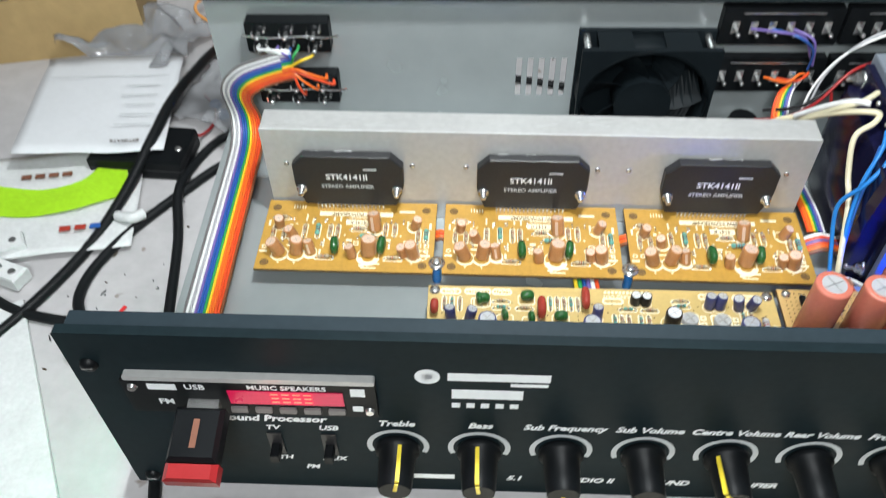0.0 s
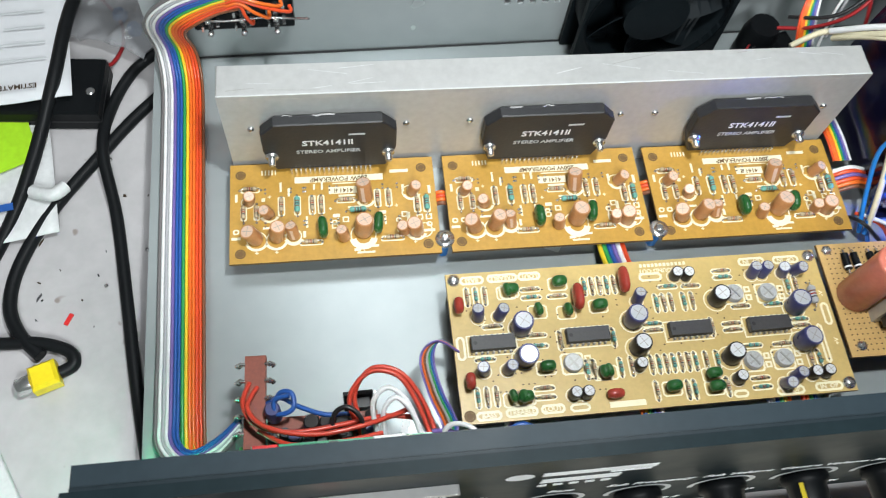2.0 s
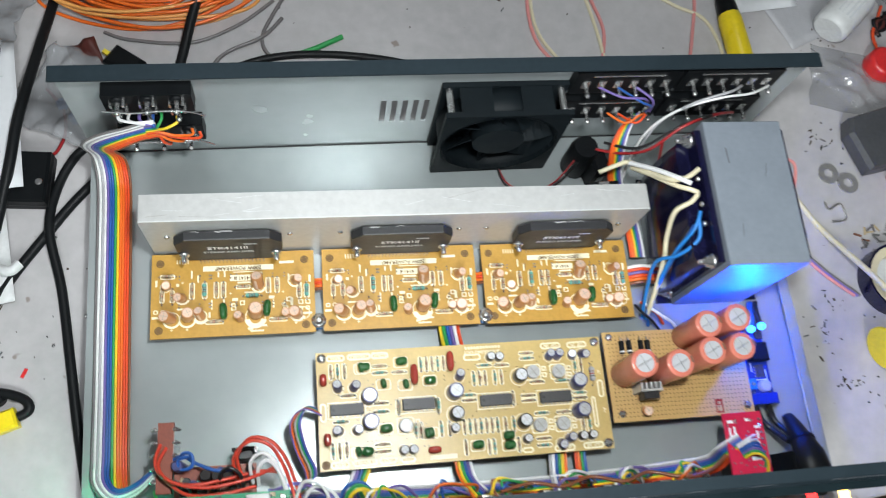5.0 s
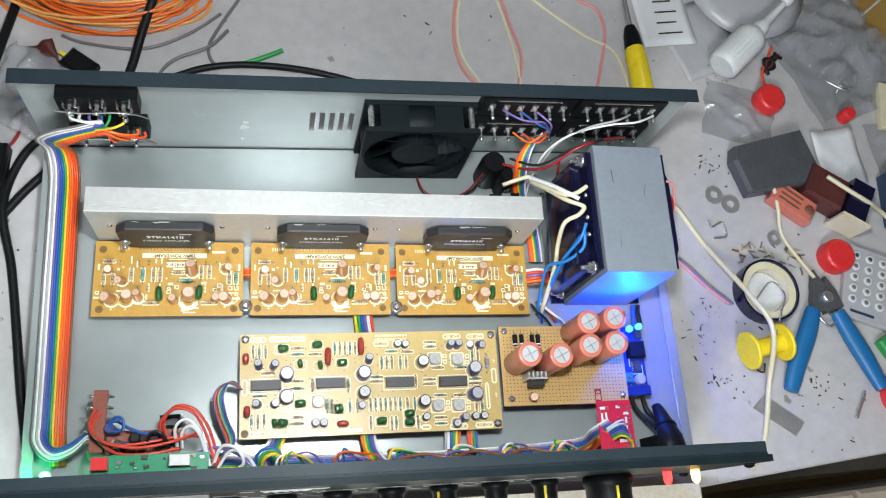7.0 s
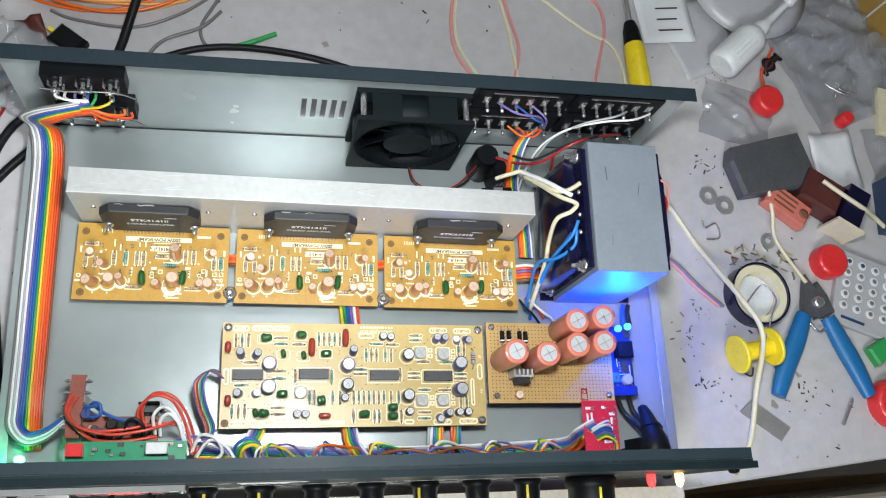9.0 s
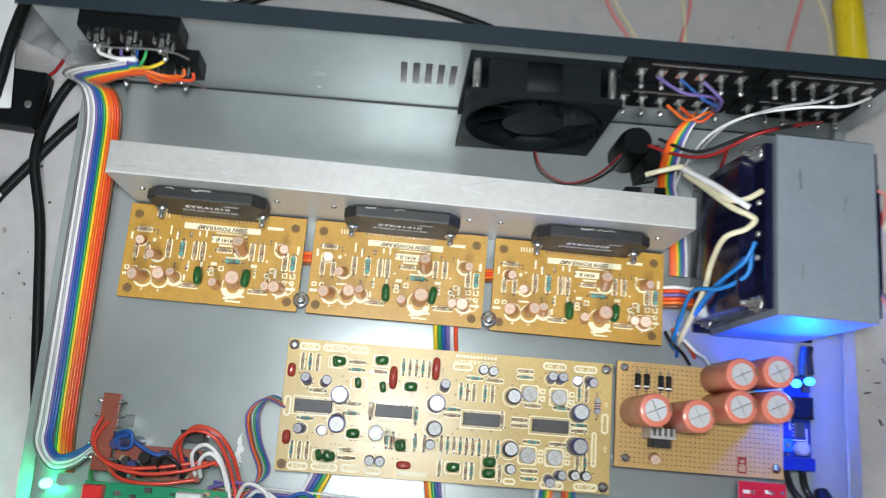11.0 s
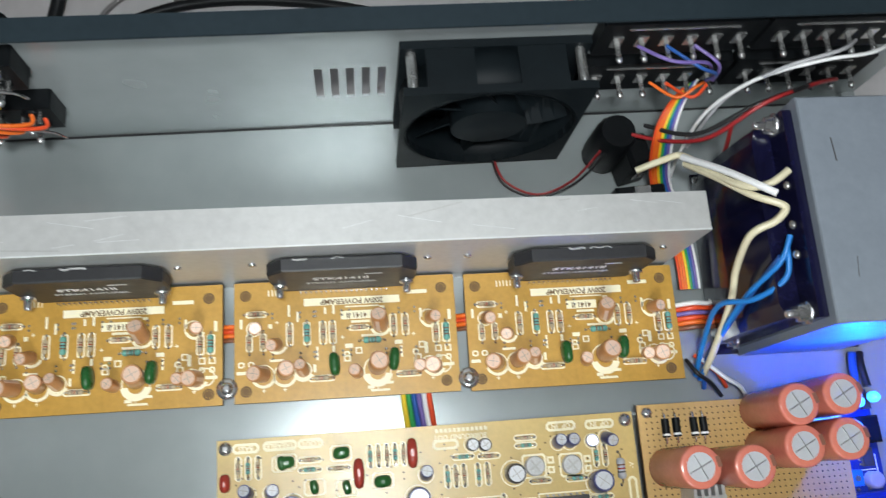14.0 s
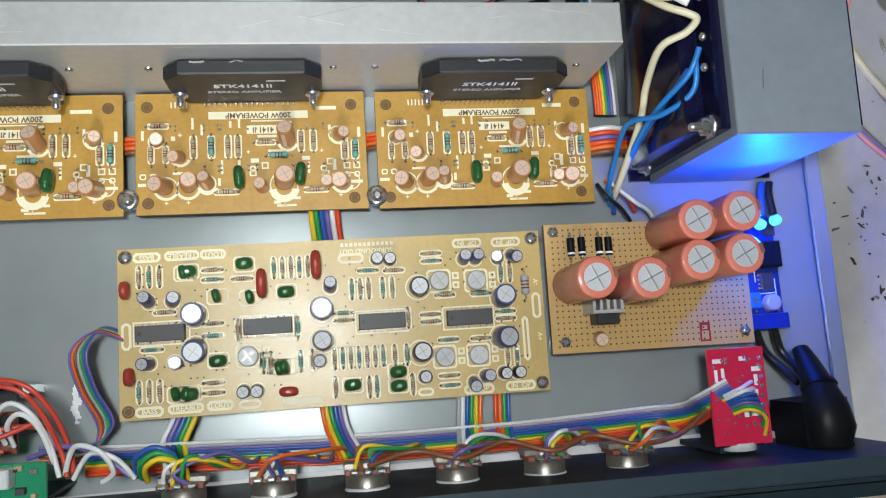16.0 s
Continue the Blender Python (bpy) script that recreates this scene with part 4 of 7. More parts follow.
KNOBS = [0.1225 + 0.0337 * i for i in range(7)]
KZ = 0.045
for i, (x, word, turn) in enumerate(zip(KNOBS, ("Treble", "Bass", "Sub Frequency", "Sub Volume", "Centre Volume", "Rear Volume", "Front Volume"), (-10, 6, 175, 180, 40, 185, 20))):
    k = Kit()
    n, prof = 24, [(0.0085, 0.0), (0.0092, 0.001), (0.0092, 0.0035), (0.0078, 0.0042), (0.0070, 0.0190), (0.0064, 0.0205)]
    rows = [[((r - (0.0003 if j % 2 and 2 < q < 5 else 0)) * math.cos(2 * math.pi * j / n), (r - (0.0003 if j % 2 and 2 < q < 5 else 0)) * math.sin(2 * math.pi * j / n), z) for j in range(n)] for q, (r, z) in enumerate(prof)]
    k.rings(rows, PLASTIC_BLACK)
    knob = part("knob", k, panel, "black plastic knob", on_panel(x, KZ) @ pose(0, 0, 0, 0, 0, turn))
    part("pointer", Kit().box(-0.0008, 0.0008, 0.0066, 0.0082, 0.004, 0.0200, YELLOW_MARK).box(-0.0008, 0.0008, 0.0005, 0.0064, 0.0203, 0.0208, YELLOW_MARK), knob, "yellow pointer line")
    k = Kit()
    circle_mark(k, 0, 0, 0.0130, 0.0001, GREY_INK, 0.0016, -25, 205, 24)
    part("dial_ring", k, panel, "grey printed dial ring", on_panel(x, KZ))
    print_on_panel(word, x, KZ + 0.0175, 0.0052)
x = 0.366
k = Kit().lathe([(0.0155, 0.0), (0.0165, 0.001), (0.0165, 0.006), (0.0150, 0.007), (0.0150, 0.020), (0.0135, 0.0222)], PLASTIC_BLACK, 32)
big = part("knob", k, panel, "large black volume knob", on_panel(x, 0.050))
part("pointer", Kit().box(-0.0008, 0.0008, 0.0145, 0.0156, 0.007, 0.0215, YELLOW_MARK), big, "yellow pointer line")
for x, mat, nm in ((0.404, RED_LIGHT, "red"), (0.424, AMBER_LIGHT, "amber")):
    led = Kit().lathe([(0.0028, 0), (0.0028, 0.005), (0.0020, 0.0075), (0.0006, 0.0084)], mat, 12)
    part("indicator", led, panel, "lit " + nm + " indicator lamp", on_panel(x, 0.060))
for x, z in ((0.010, 0.100), (0.010, 0.012), (0.440, 0.100), (0.440, 0.012)):
    s = Kit().lathe([(0.0036, 0), (0.0030, 0.0016), (0.0012, 0.0022)], PLASTIC_BLACK, 14)
    s.box(-0.0022, 0.0022, -0.0004, 0.0004, 0.0020, 0.0024, SOLDER)
    part("screw", s, panel, "black cross-head screw", on_panel(x, z))
# media player in the panel
k = Kit().box(0.020, 0.1165, -0.0075, FY, 0.072, 0.094, PLASTIC_BLACK, 0.0004)
player = part("media_player", k, panel, "black media player insert with red display")
part("top_trim", Kit().box(0.022, 0.1165, -0.0079, FY, 0.0945, 0.0972, ALUMINIUM, 0.0006), player, "bright top trim strip")
part("display_window", Kit().box(0.060, 0.104, -0.0079, -0.0076, 0.0800, 0.0890, RED_WINDOW), player, "dark red display window")
for i in range(4):
    x = 0.0765 + 0.0042 * i
    for j in range(3):
        part("digit", Kit().box(x, x + 0.0028, -0.0082, -0.0080, 0.0820 + 0.0026 * j, 0.0826 + 0.0026 * j, RED_DIGITS), player, "glowing red digit segment")
part("lettering", lettering("MUSIC SPEAKERS", 0.0040, WHITE_INK, pose(0.083, -0.0077, 0.0912, 90, 0, 0)), player)
part("lettering", lettering("USB", 0.0046, WHITE_INK, pose(0.0480, -0.0077, 0.0905, 90, 0, 0)), player)
part("lettering", lettering("FM", 0.0050, WHITE_INK, pose(0.0350, -0.0077, 0.0800, 90, 0, 0)), player)
part("print_bar", Kit().box(0.0300, 0.0410, -0.0078, -0.0076, 0.0885, 0.0922, WHITE_INK), player)
part("print_bar", Kit().box(0.1070, 0.1125, -0.0078, -0.0076, 0.0870, 0.0920, WHITE_INK), player)
part("print_bar", Kit().box(0.1070, 0.1110, -0.0078, -0.0076, 0.0765, 0.0800, WHITE_INK), player)
for i in range(5):
    part("button", Kit().box(0.0595 + 0.0095 * i, 0.0660 + 0.0095 * i, -0.0086, -0.0075, 0.0745, 0.0778, PVC["dullgrey"], 0.0003), player, "small grey button")
for z in (0.0895, 0.0765):
    part("screw", Kit().lathe([(0.0022, 0), (0.0016, 0.0012)], SOLDER, 8, pose(0.0240 if z > 0.08 else 0.1135, -0.0075, z, 90, 0, 0)), player)
stick = thing("usb_stick", pose(0.0500, -0.0078, 0.080, 12, 0, 0), "black and red flash drive plugged into the player", "usb stick")
part("shell", Kit().box(-0.0095, 0.0095, -0.024, -0.003, -0.0055, 0.0055, PLASTIC_BLACK, 0.0022), stick)
part("plug", Kit().box(-0.006, 0.006, -0.003, 0.001, -0.0022, 0.0022, TIN), stick)
part("cap", Kit().box(-0.0095, 0.0105, -0.031, -0.0242, -0.0052, 0.0052, PVC["maroon"], 0.0022), stick, "red end cap")
part("print_bar", Kit().box(-0.0012, 0.0012, -0.019, -0.008, 0.0055, 0.0057, RES_BAND), stick)
# printed words and plain marks
print_on_panel("Sound Processor", 0.073, 0.0640, 0.0058, WHITE_INK, 0.2)
for word, x, z in (("TV", 0.0715, 0.0570), ("USB", 0.0945, 0.0575), ("DTH", 0.0715, 0.0320), ("AUX", 0.0945, 0.0320), ("FM", 0.084, 0.0240)):
    print_on_panel(word, x, z, 0.0044)
for x in (0.0715, 0.0940):
    sw = part("slide_switch", Kit().box(x - 0.003, x + 0.003, FY - 0.0006, FY, 0.036, 0.053, EPOXY, 0.0002), panel, "black slide switch")
    part("slider", Kit().box(x - 0.0018, x + 0.0018, FY - 0.007, FY - 0.0006, 0.040, 0.0455, PLASTIC_BLACK, 0.0004), sw)
k = Kit()
circle_mark(k, 0, 0, 0.0048, 0.0001, WHITE_INK, 0.0048, 0, 360, 24)
part("round_emblem", k, panel, "round white emblem", on_panel(0.136, 0.0975))
part("print_bar", Kit().box(0.1435, 0.1815, FY - 0.0001, FY + 0.0001, 0.0952, 0.1000, WHITE_INK), panel, "white printed bar")
part("print_bar", Kit().box(0.1670, 0.1810, FY - 0.0001, FY + 0.0001, 0.0920, 0.0938, WHITE_INK), panel)
part("print_bar", Kit().box(0.1450, 0.1720, FY - 0.0001, FY + 0.0001, 0.0830, 0.0890, WHITE_INK), panel, "white printed bar")
for i in range(5):
    part("print_bar", Kit().box(0.1450 + 0.0056 * i, 0.1482 + 0.0056 * i, FY - 0.0001, FY + 0.0001, 0.0765, 0.0795, WHITE_INK), panel)
part("print_bar", Kit().box(0.128, 0.146, FY - 0.0001, FY + 0.0001, 0.0165, 0.0200, WHITE_INK), panel)
for word, x in (("5.1", 0.172), ("AUDIO II", 0.204), ("SOUND", 0.238), ("AMPLIFIER", 0.273)):
    print_on_panel(word, x, 0.0185, 0.0052)


# ---- connectors on the rear panel ----
def at_rear(x, y, z):
    """A place in the case's own axes, in the world."""
    return CASE @ Vector((x, y, z))


def rca_block(x, z, label):
    t = thing("socket_block", CASE @ pose(x, YR - 0.0092, z), label, "audio socket block", "socket blocks on the rear panel")
    part("body", Kit().box(-0.0245, 0.0245, 0.0, 0.0090, -0.010, 0.010, PLASTIC_BLACK, 0.0008), t, "black plastic body")
    for i in range(3):
        for j in (-1, 1):
            k = Kit().lathe([(0.0044, 0), (0.0044, 0.0012), (0.0020, 0.0016)], PLASTIC_BLACK, 12, pose(0, 0, 0, 90, 0, 0))
            sock = part("socket", k, t, "", pose(-0.0160 + 0.016 * i, 0.0, 0.0045 * j))
            part("pin", Kit().box(-0.0011, 0.0011, -0.0090, -0.0016, -0.0004, 0.0004, TIN), sock, "bright solder tab")
            part("lug", Kit().box(0.0030, 0.0044, -0.0052, 0.0, 0.0020, 0.0030, TIN), sock, "bent earth lug")
            part("solder_blob", Kit().ball((0.0002, -0.0078, 0.0006), (0.0017, 0.0021, 0.0014), SOLDER, 8), sock)
            part("lug", Kit().box(-0.0046, -0.0034, -0.0034, 0.0, -0.0030, 0.0004, TIN), sock)
    part("earth_wire", Kit().tube([(-0.024, -0.0072, 0.006), (-0.008, -0.0085, 0.0055), (0.010, -0.0080, 0.0062), (0.024, -0.0090, 0.006), (0.032, -0.014, 0.011)], 0.0006, SOLDER, 6), t, "bare tinned earth wire")


rca_block(0.0450, 0.0790, "black six-way audio socket block with soldered earth wire")
rca_block(0.0465, 0.0420, "black six-way audio socket block wired to the ribbon cable")


def terminal_strip(x0, x1, z, n):
    t = thing("speaker_terminal_strip", CASE @ pose((x0 + x1) / 2, YR - 0.0062, z), "black speaker terminal strip with bright solder tabs", "terminal strip", "speaker terminals on the rear panel")
    h = (x1 - x0) / 2
    part("body", Kit().box(-h - 0.003, h + 0.003, 0, 0.006, -0.0125, 0.0115, PLASTIC_BLACK, 0.0007), t)
    part("edge_strip", Kit().box(-h + 0.008, h - 0.008, -0.0006, 0.0004, 0.0078, 0.0086, TIN), t, "bright edge strip")
    for i in range(n):
        x = -h + 0.005 + (2 * h - 0.010) * i / (n - 1)
        k = Kit().box(-0.0010, 0.0010, -0.0085, 0, -0.0004, 0.0004, TIN).box(-0.0022, 0.0022, -0.0008, 0.0, -0.0038, 0.0038, TIN)
        k.ball((0, -0.0080, 0), (0.0016, 0.0022, 0.0013), SOLDER, 8)
        part("tab", k, t, "", pose(x, 0, -0.001))


for z in (0.086, 0.0525):
    terminal_strip(0.298, 0.360, z, 6)
    terminal_strip(0.368, 0.428, z, 6)


def wires(name, rows, label, category="wire", r=0.0009, group=""):
    """A bundle of single wires as one thing; each wire is a part."""
    t = thing(name, pose(0, 0, 0), label, category, group)
    for colour, pts in rows:
        part("wire", Kit().tube(pts, r, PVC[colour], 7, 6), t)
    return t


# ---- ribbon cables ----
RAINBOW = ["dullgrey", "white", "grey", "white", "purple", "blue", "blue", "green", "yellow", "orange", "orange", "red", "red", "brown"]
Xr = (1, 0, 0)
RUN = [(0.040, 0.2290, 0.066), (0.028, 0.2270, 0.0635), (0.014, 0.2250, 0.058), (0.0055, 0.2270, 0.046), (0.0065, 0.2300, 0.026), (0.0078, 0.218, 0.0150), (0.0090, 0.185, 0.0142), (0.0102, 0.130, 0.0140), (0.0115, 0.080, 0.0140)]
ACROSS = [(0.15, 0, -1), (0.3, 0.1, -1), (0.6, 0, -1), (0.9, 0, -0.5), (1, -0.1, 0), Xr, Xr, Xr, Xr]
main = thing("main_ribbon_cable", pose(0, 0, 0), "rainbow ribbon cable running along the case's side", "ribbon cable")
for i, c in enumerate(RAINBOW):
    off = (i - 6.5) * 0.0015
    row = [Vector(p) + Vector(a).normalized() * off for p, a in zip(RUN, ACROSS)]
    if i < 7:
        # these turn the corner to the tag strip, the rest dives under the player board
        turn = (i - 3) * 0.0012
        row += [Vector((0.0122 + off, 0.050, 0.0145)), Vector((0.0130 + off * 0.9, 0.036 + turn * 0.4, 0.0165)), Vector((0.0190 + off * 0.3, 0.0275 + turn, 0.021)), Vector((0.0300, 0.0300 + turn, 0.0285)), Vector((0.0400, 0.0370 + turn * 0.8, 0.0350))]
    else:
        row += [Vector((0.0122 + off, 0.050, 0.0138)), Vector((0.0126 + off, 0.034, 0.0115)), Vector((0.0128 + off, 0.022, 0.0060))]
    part("wire", Kit().tube(row, 0.00081, PVC[c], 6, 5), main)
rows = []
for i, (c, x, z) in enumerate((("white", 0.029, 0.0800), ("white", 0.034, 0.0785), ("purple", 0.040, 0.0795), ("blue", 0.047, 0.0780), ("green", 0.052, 0.0800), ("yellow", 0.060, 0.0760), ("orange", 0.066, 0.0600), ("red", 0.070, 0.0560), ("orange", 0.060, 0.0520), ("red", 0.052, 0.0480))):
    x, z = x - 0.0055, z - 0.0035
    z0 = 0.0755 - 0.0020 * i
    rows.append((c, [(0.036, 0.2280, z0), (0.042, 0.2285, z0 + 0.001), ((0.042 + x) / 2, 0.2270, (z0 + z) / 2 + 0.002), (x, 0.2300, z), (x, 0.2340, z)]))
wires("socket_leads", rows, "ribbon wires fanned out to the audio sockets", "wires", 0.0009)
SIX = ["yellow", "green", "blue", "purple", "white", "red"]
ribbon("ribbon_cable", SIX, [(0.2125, 0.128, 0.008), (0.2130, 0.115, 0.0085), (0.2140, 0.104, 0.011), (0.2150, 0.095, 0.0150)], [Xr] * 4, 0.0023, "short rainbow ribbon under the boards")
ribbon("ribbon_cable", ["white", "purple", "blue", "green", "yellow"], [(0.1555, 0.045, 0.016), (0.1530, 0.032, 0.016), (0.1490, 0.022, 0.018), (0.1520, 0.013, 0.026)], [Xr, Xr, Xr, (1, 0.4, 0)], 0.0022, "short rainbow ribbon from the tone board to a control")
ribbon("ribbon_cable", ["orange", "yellow", "green", "blue", "purple", "white"], [(0.2130, 0.046, 0.016), (0.2130, 0.034, 0.016), (0.2150, 0.023, 0.018), (0.2200, 0.013, 0.028)], [Xr, Xr, Xr, (1, 0.3, 0)], 0.0018, "short rainbow ribbon from the tone board to a control")
ribbon("ribbon_cable", ["grey", "white", "blue", "green", "yellow", "orange"], [(0.2720, 0.046, 0.016), (0.2715, 0.034, 0.016), (0.2705, 0.022, 0.017), (0.2690, 0.013, 0.026)], [Xr] * 4, 0.0019, "short rainbow ribbon from the tone board to a control")
ribbon("ribbon_cable", ["red", "orange", "green", "blue"], [(0.2860, 0.046, 0.016), (0.2855, 0.034, 0.016), (0.2850, 0.022, 0.017), (0.2850, 0.013, 0.024)], [Xr] * 4, 0.0019, "short rainbow ribbon from the tone board to a control")
ribbon("ribbon_cable", ["purple", "orange", "brown", "grey", "green", "blue", "purple"], [(0.131, 0.066, 0.020), (0.122, 0.069, 0.026), (0.1160, 0.060, 0.031), (0.1185, 0.046, 0.028), (0.1240, 0.031, 0.022), (0.116, 0.021, 0.022), (0.100, 0.022, 0.026)],
       [(0, 0.6, -1), (0.3, 0.3, -0.8), (1, 0, -0.4), (1, 0.1, -0.2), (1, 0.3, 0), (0.3, 1, 0), (0, 1, 0.2)], 0.0010, "rainbow ribbon looping out from under the tone board")
ribbon("front_ribbon_cable", ["white", "grey", "purple", "blue", "blue", "green", "yellow", "orange", "red", "red"], [(0.115, 0.0175, 0.018), (0.160, 0.0165, 0.019), (0.220, 0.0150, 0.019), (0.290, 0.0155, 0.019), (0.345, 0.0180, 0.021), (0.3620, 0.0200, 0.030), (0.3650, 0.0250, 0.044), (0.3740, 0.0300, 0.0505)],
       [(0, -1, 0)] * 5 + [(0.6, -1, 0), (1, -0.8, 0), (0.6, -1, 0)], 0.0012, "long rainbow ribbon behind the controls")
ribbon("ribbon_cable", ["white", "red", "purple", "red", "orange", "brown"], [(0.3345, 0.1445, 0.0120), (0.3430, 0.1448, 0.0160), (0.3520, 0.1450, 0.0130), (0.3560, 0.1500, 0.006)], [(0, -1, 0)] * 4, 0.0022, "flat lead from the amplifier board")
for x in (0.1316, 0.2367):
    ribbon("ribbon_cable", ["brown", "orange", "red", "orange"], [(x - 0.004, 0.1480, 0.0080), (x + 0.001, 0.1480, 0.0105), (x + 0.005, 0.1480, 0.0080)], [(0, 1, 0)] * 3, 0.0020, "orange leads passing under the boards")
ribbon("ribbon_cable", ["red", "orange", "orange", "yellow", "green", "blue", "purple", "white"], [(0.3420, 0.2440, 0.050), (0.3330, 0.2330, 0.050), (0.3300, 0.2220, 0.040), (0.3330, 0.2080, 0.022), (0.3420, 0.1920, 0.012), (0.3440, 0.1720, 0.012), (0.3450, 0.1580, 0.010)],
       [(1, 0.6, 0), (1, 0.3, 0), Xr, Xr, Xr, Xr, Xr], 0.0013, "rainbow ribbon from the speaker terminals past the heatsink")

# ---- loose wires by the transformer ----
wires("terminal_wires", [
    ("purple", [(0.306, 0.2440, 0.086), (0.318, 0.2350, 0.090), (0.334, 0.2360, 0.086), (0.343, 0.2400, 0.070)]),
    ("blue", [(0.318, 0.2440, 0.086), (0.330, 0.2330, 0.088), (0.341, 0.2350, 0.078), (0.344, 0.2400, 0.062)]),
    ("purple", [(0.330, 0.2440, 0.086), (0.340, 0.2360, 0.084), (0.345, 0.2380, 0.066)]),
    ("orange", [(0.322, 0.2440, 0.053), (0.332, 0.2350, 0.056), (0.340, 0.2380, 0.060), (0.346, 0.2420, 0.056)]),
    ("red", [(0.330, 0.2440, 0.052), (0.338, 0.2340, 0.058), (0.345, 0.2390, 0.060)]),
    ("white", [(0.418, 0.2450, 0.086), (0.400, 0.2350, 0.094), (0.380, 0.2330, 0.092), (0.358, 0.2320, 0.078), (0.345, 0.2280, 0.056), (0.341, 0.2190, 0.030), (0.341, 0.2100, 0.010)]),
    ("grey", [(0.400, 0.2450, 0.086), (0.386, 0.2360, 0.094), (0.366, 0.2330, 0.086), (0.350, 0.2300, 0.064), (0.343, 0.2200, 0.034)]),
], "coloured wires soldered to the speaker terminals", "wires", 0.0008)
wires("mains_leads", [
    ("maroon", [(0.408, 0.2420, 0.056), (0.385, 0.2310, 0.074), (0.362, 0.2230, 0.074), (0.345, 0.2160, 0.056), (0.332, 0.2200, 0.042), (0.318, 0.2270, 0.034)]),
    ("black", [(0.400, 0.2400, 0.058), (0.380, 0.2290, 0.076), (0.360, 0.2240, 0.070), (0.340, 0.2190, 0.052), (0.322, 0.2290, 0.040)]),
    ("maroon", [(0.352, 0.2180, 0.062), (0.356, 0.2120, 0.040), (0.354, 0.2060, 0.016)]),
], "red and black mains leads", "wires", 0.0010)
wires("fan_lead", [("maroon", [(0.258, 0.2285, 0.003), (0.263, 0.2170, 0.003), (0.278, 0.2100, 0.003), (0.294, 0.2140, 0.010), (0.305, 0.2230, 0.026)]),
                   ("black", [(0.257, 0.2285, 0.004), (0.262, 0.2155, 0.003), (0.278, 0.2085, 0.0035), (0.296, 0.2130, 0.010), (0.308, 0.2220, 0.028)])], "thin red and black fan lead", "wires", 0.0006)
wires("sleeved_leads", [
    ("cream", [(0.313, 0.2050, 0.046), (0.324, 0.2080, 0.050), (0.333, 0.2095, 0.051), (0.3385, 0.1980, 0.062), (0.3450, 0.1860, 0.077), (0.3530, 0.1845, 0.082), (0.3615, 0.1895, 0.084)]),
    ("cream", [(0.334, 0.2060, 0.050), (0.3395, 0.1950, 0.064), (0.3480, 0.1820, 0.077), (0.3560, 0.1770, 0.081), (0.3590, 0.1745, 0.081), (0.3550, 0.1700, 0.079), (0.3465, 0.1660, 0.073), (0.3465, 0.1560, 0.056), (0.3470, 0.1450, 0.046), (0.3450, 0.1270, 0.026), (0.3450, 0.1180, 0.010)]),
    ("white", [(0.332, 0.2080, 0.053), (0.3410, 0.1955, 0.070), (0.3480, 0.1855, 0.081), (0.3550, 0.1800, 0.084)]),
], "cream fabric-sleeved leads tied beside the transformer", "wires", 0.0016)
wires("blue_leads", [
    ("skyblue", [(0.3600, 0.1640, 0.079), (0.3560, 0.1540, 0.075), (0.3490, 0.1450, 0.058), (0.3460, 0.1330, 0.034), (0.3440, 0.1160, 0.008)]),
    ("skyblue", [(0.3590, 0.1600, 0.077), (0.3580, 0.1480, 0.074), (0.3490, 0.1420, 0.062), (0.3410, 0.1430, 0.046), (0.3420, 0.1320, 0.024), (0.3430, 0.1180, 0.006)]),
    ("blue", [(0.3560, 0.1560, 0.076), (0.3490, 0.1400, 0.046), (0.3460, 0.1240, 0.014), (0.3470, 0.1120, 0.004)]),
], "blue leads hanging from the winding", "wires", 0.0012)
wires("supply_leads", [
    ("white", [(0.3440, 0.1250, 0.012), (0.3520, 0.1150, 0.018), (0.3600, 0.1110, 0.014), (0.3640, 0.1060, 0.010)]),
    ("red", [(0.3420, 0.1270, 0.010), (0.3500, 0.1180, 0.014), (0.3560, 0.1120, 0.008)]),
    ("black", [(0.3380, 0.1250, 0.010), (0.3400, 0.1180, 0.016), (0.3480, 0.1140, 0.010), (0.3540, 0.1080, 0.006)]),
], "short leads entering the supply board", "wires", 0.0010)
wires("right_side_leads", [
    ("pink", [(0.4230, 0.2010, 0.072), (0.4340, 0.1980, 0.070), (0.4400, 0.1880, 0.056), (0.4420, 0.1700, 0.036)]),
    ("maroon", [(0.4230, 0.1960, 0.066), (0.4360, 0.1900, 0.062), (0.4410, 0.1780, 0.044), (0.4400, 0.1560, 0.020)]),
    ("white", [(0.4240, 0.1840, 0.060), (0.4340, 0.1800, 0.050), (0.4380, 0.1690, 0.030), (0.4390, 0.1500, 0.010)]),
], "red and white leads on the transformer's outer side", "wires", 0.0011)
t = thing("thermal_switch", pose(0.3125, 0.2190, 0.0, 0, 0, 14), "black taped connector by the fan", "connector")
part("body", Kit().lathe([(0.0085, 0.0005), (0.0098, 0.003), (0.0098, 0.028), (0.0080, 0.034)], PLASTIC_BLACK, 14, pose(0.002, 0.010, 0)), t)
part("tape_wrap", Kit().box(0.004, 0.016, -0.008, 0.008, 0.0005, 0.030, PLASTIC_BLACK, 0.003), t)
for i in range(3):
    part("contact", Kit().box(0.008 + 0.003 * i, 0.0095 + 0.003 * i, -0.0086, -0.0078, 0.012, 0.020, TIN), t)
t = thing("fuse_holder", pose(0.3130, 0.1930, 0.0, 0, 0, 4), "small dark fuse holder behind the heatsink", "fuse holder")
part("base", Kit().box(-0.011, 0.011, -0.004, 0.004, 0.0003, 0.050, PLASTIC_BLACK, 0.001), t)
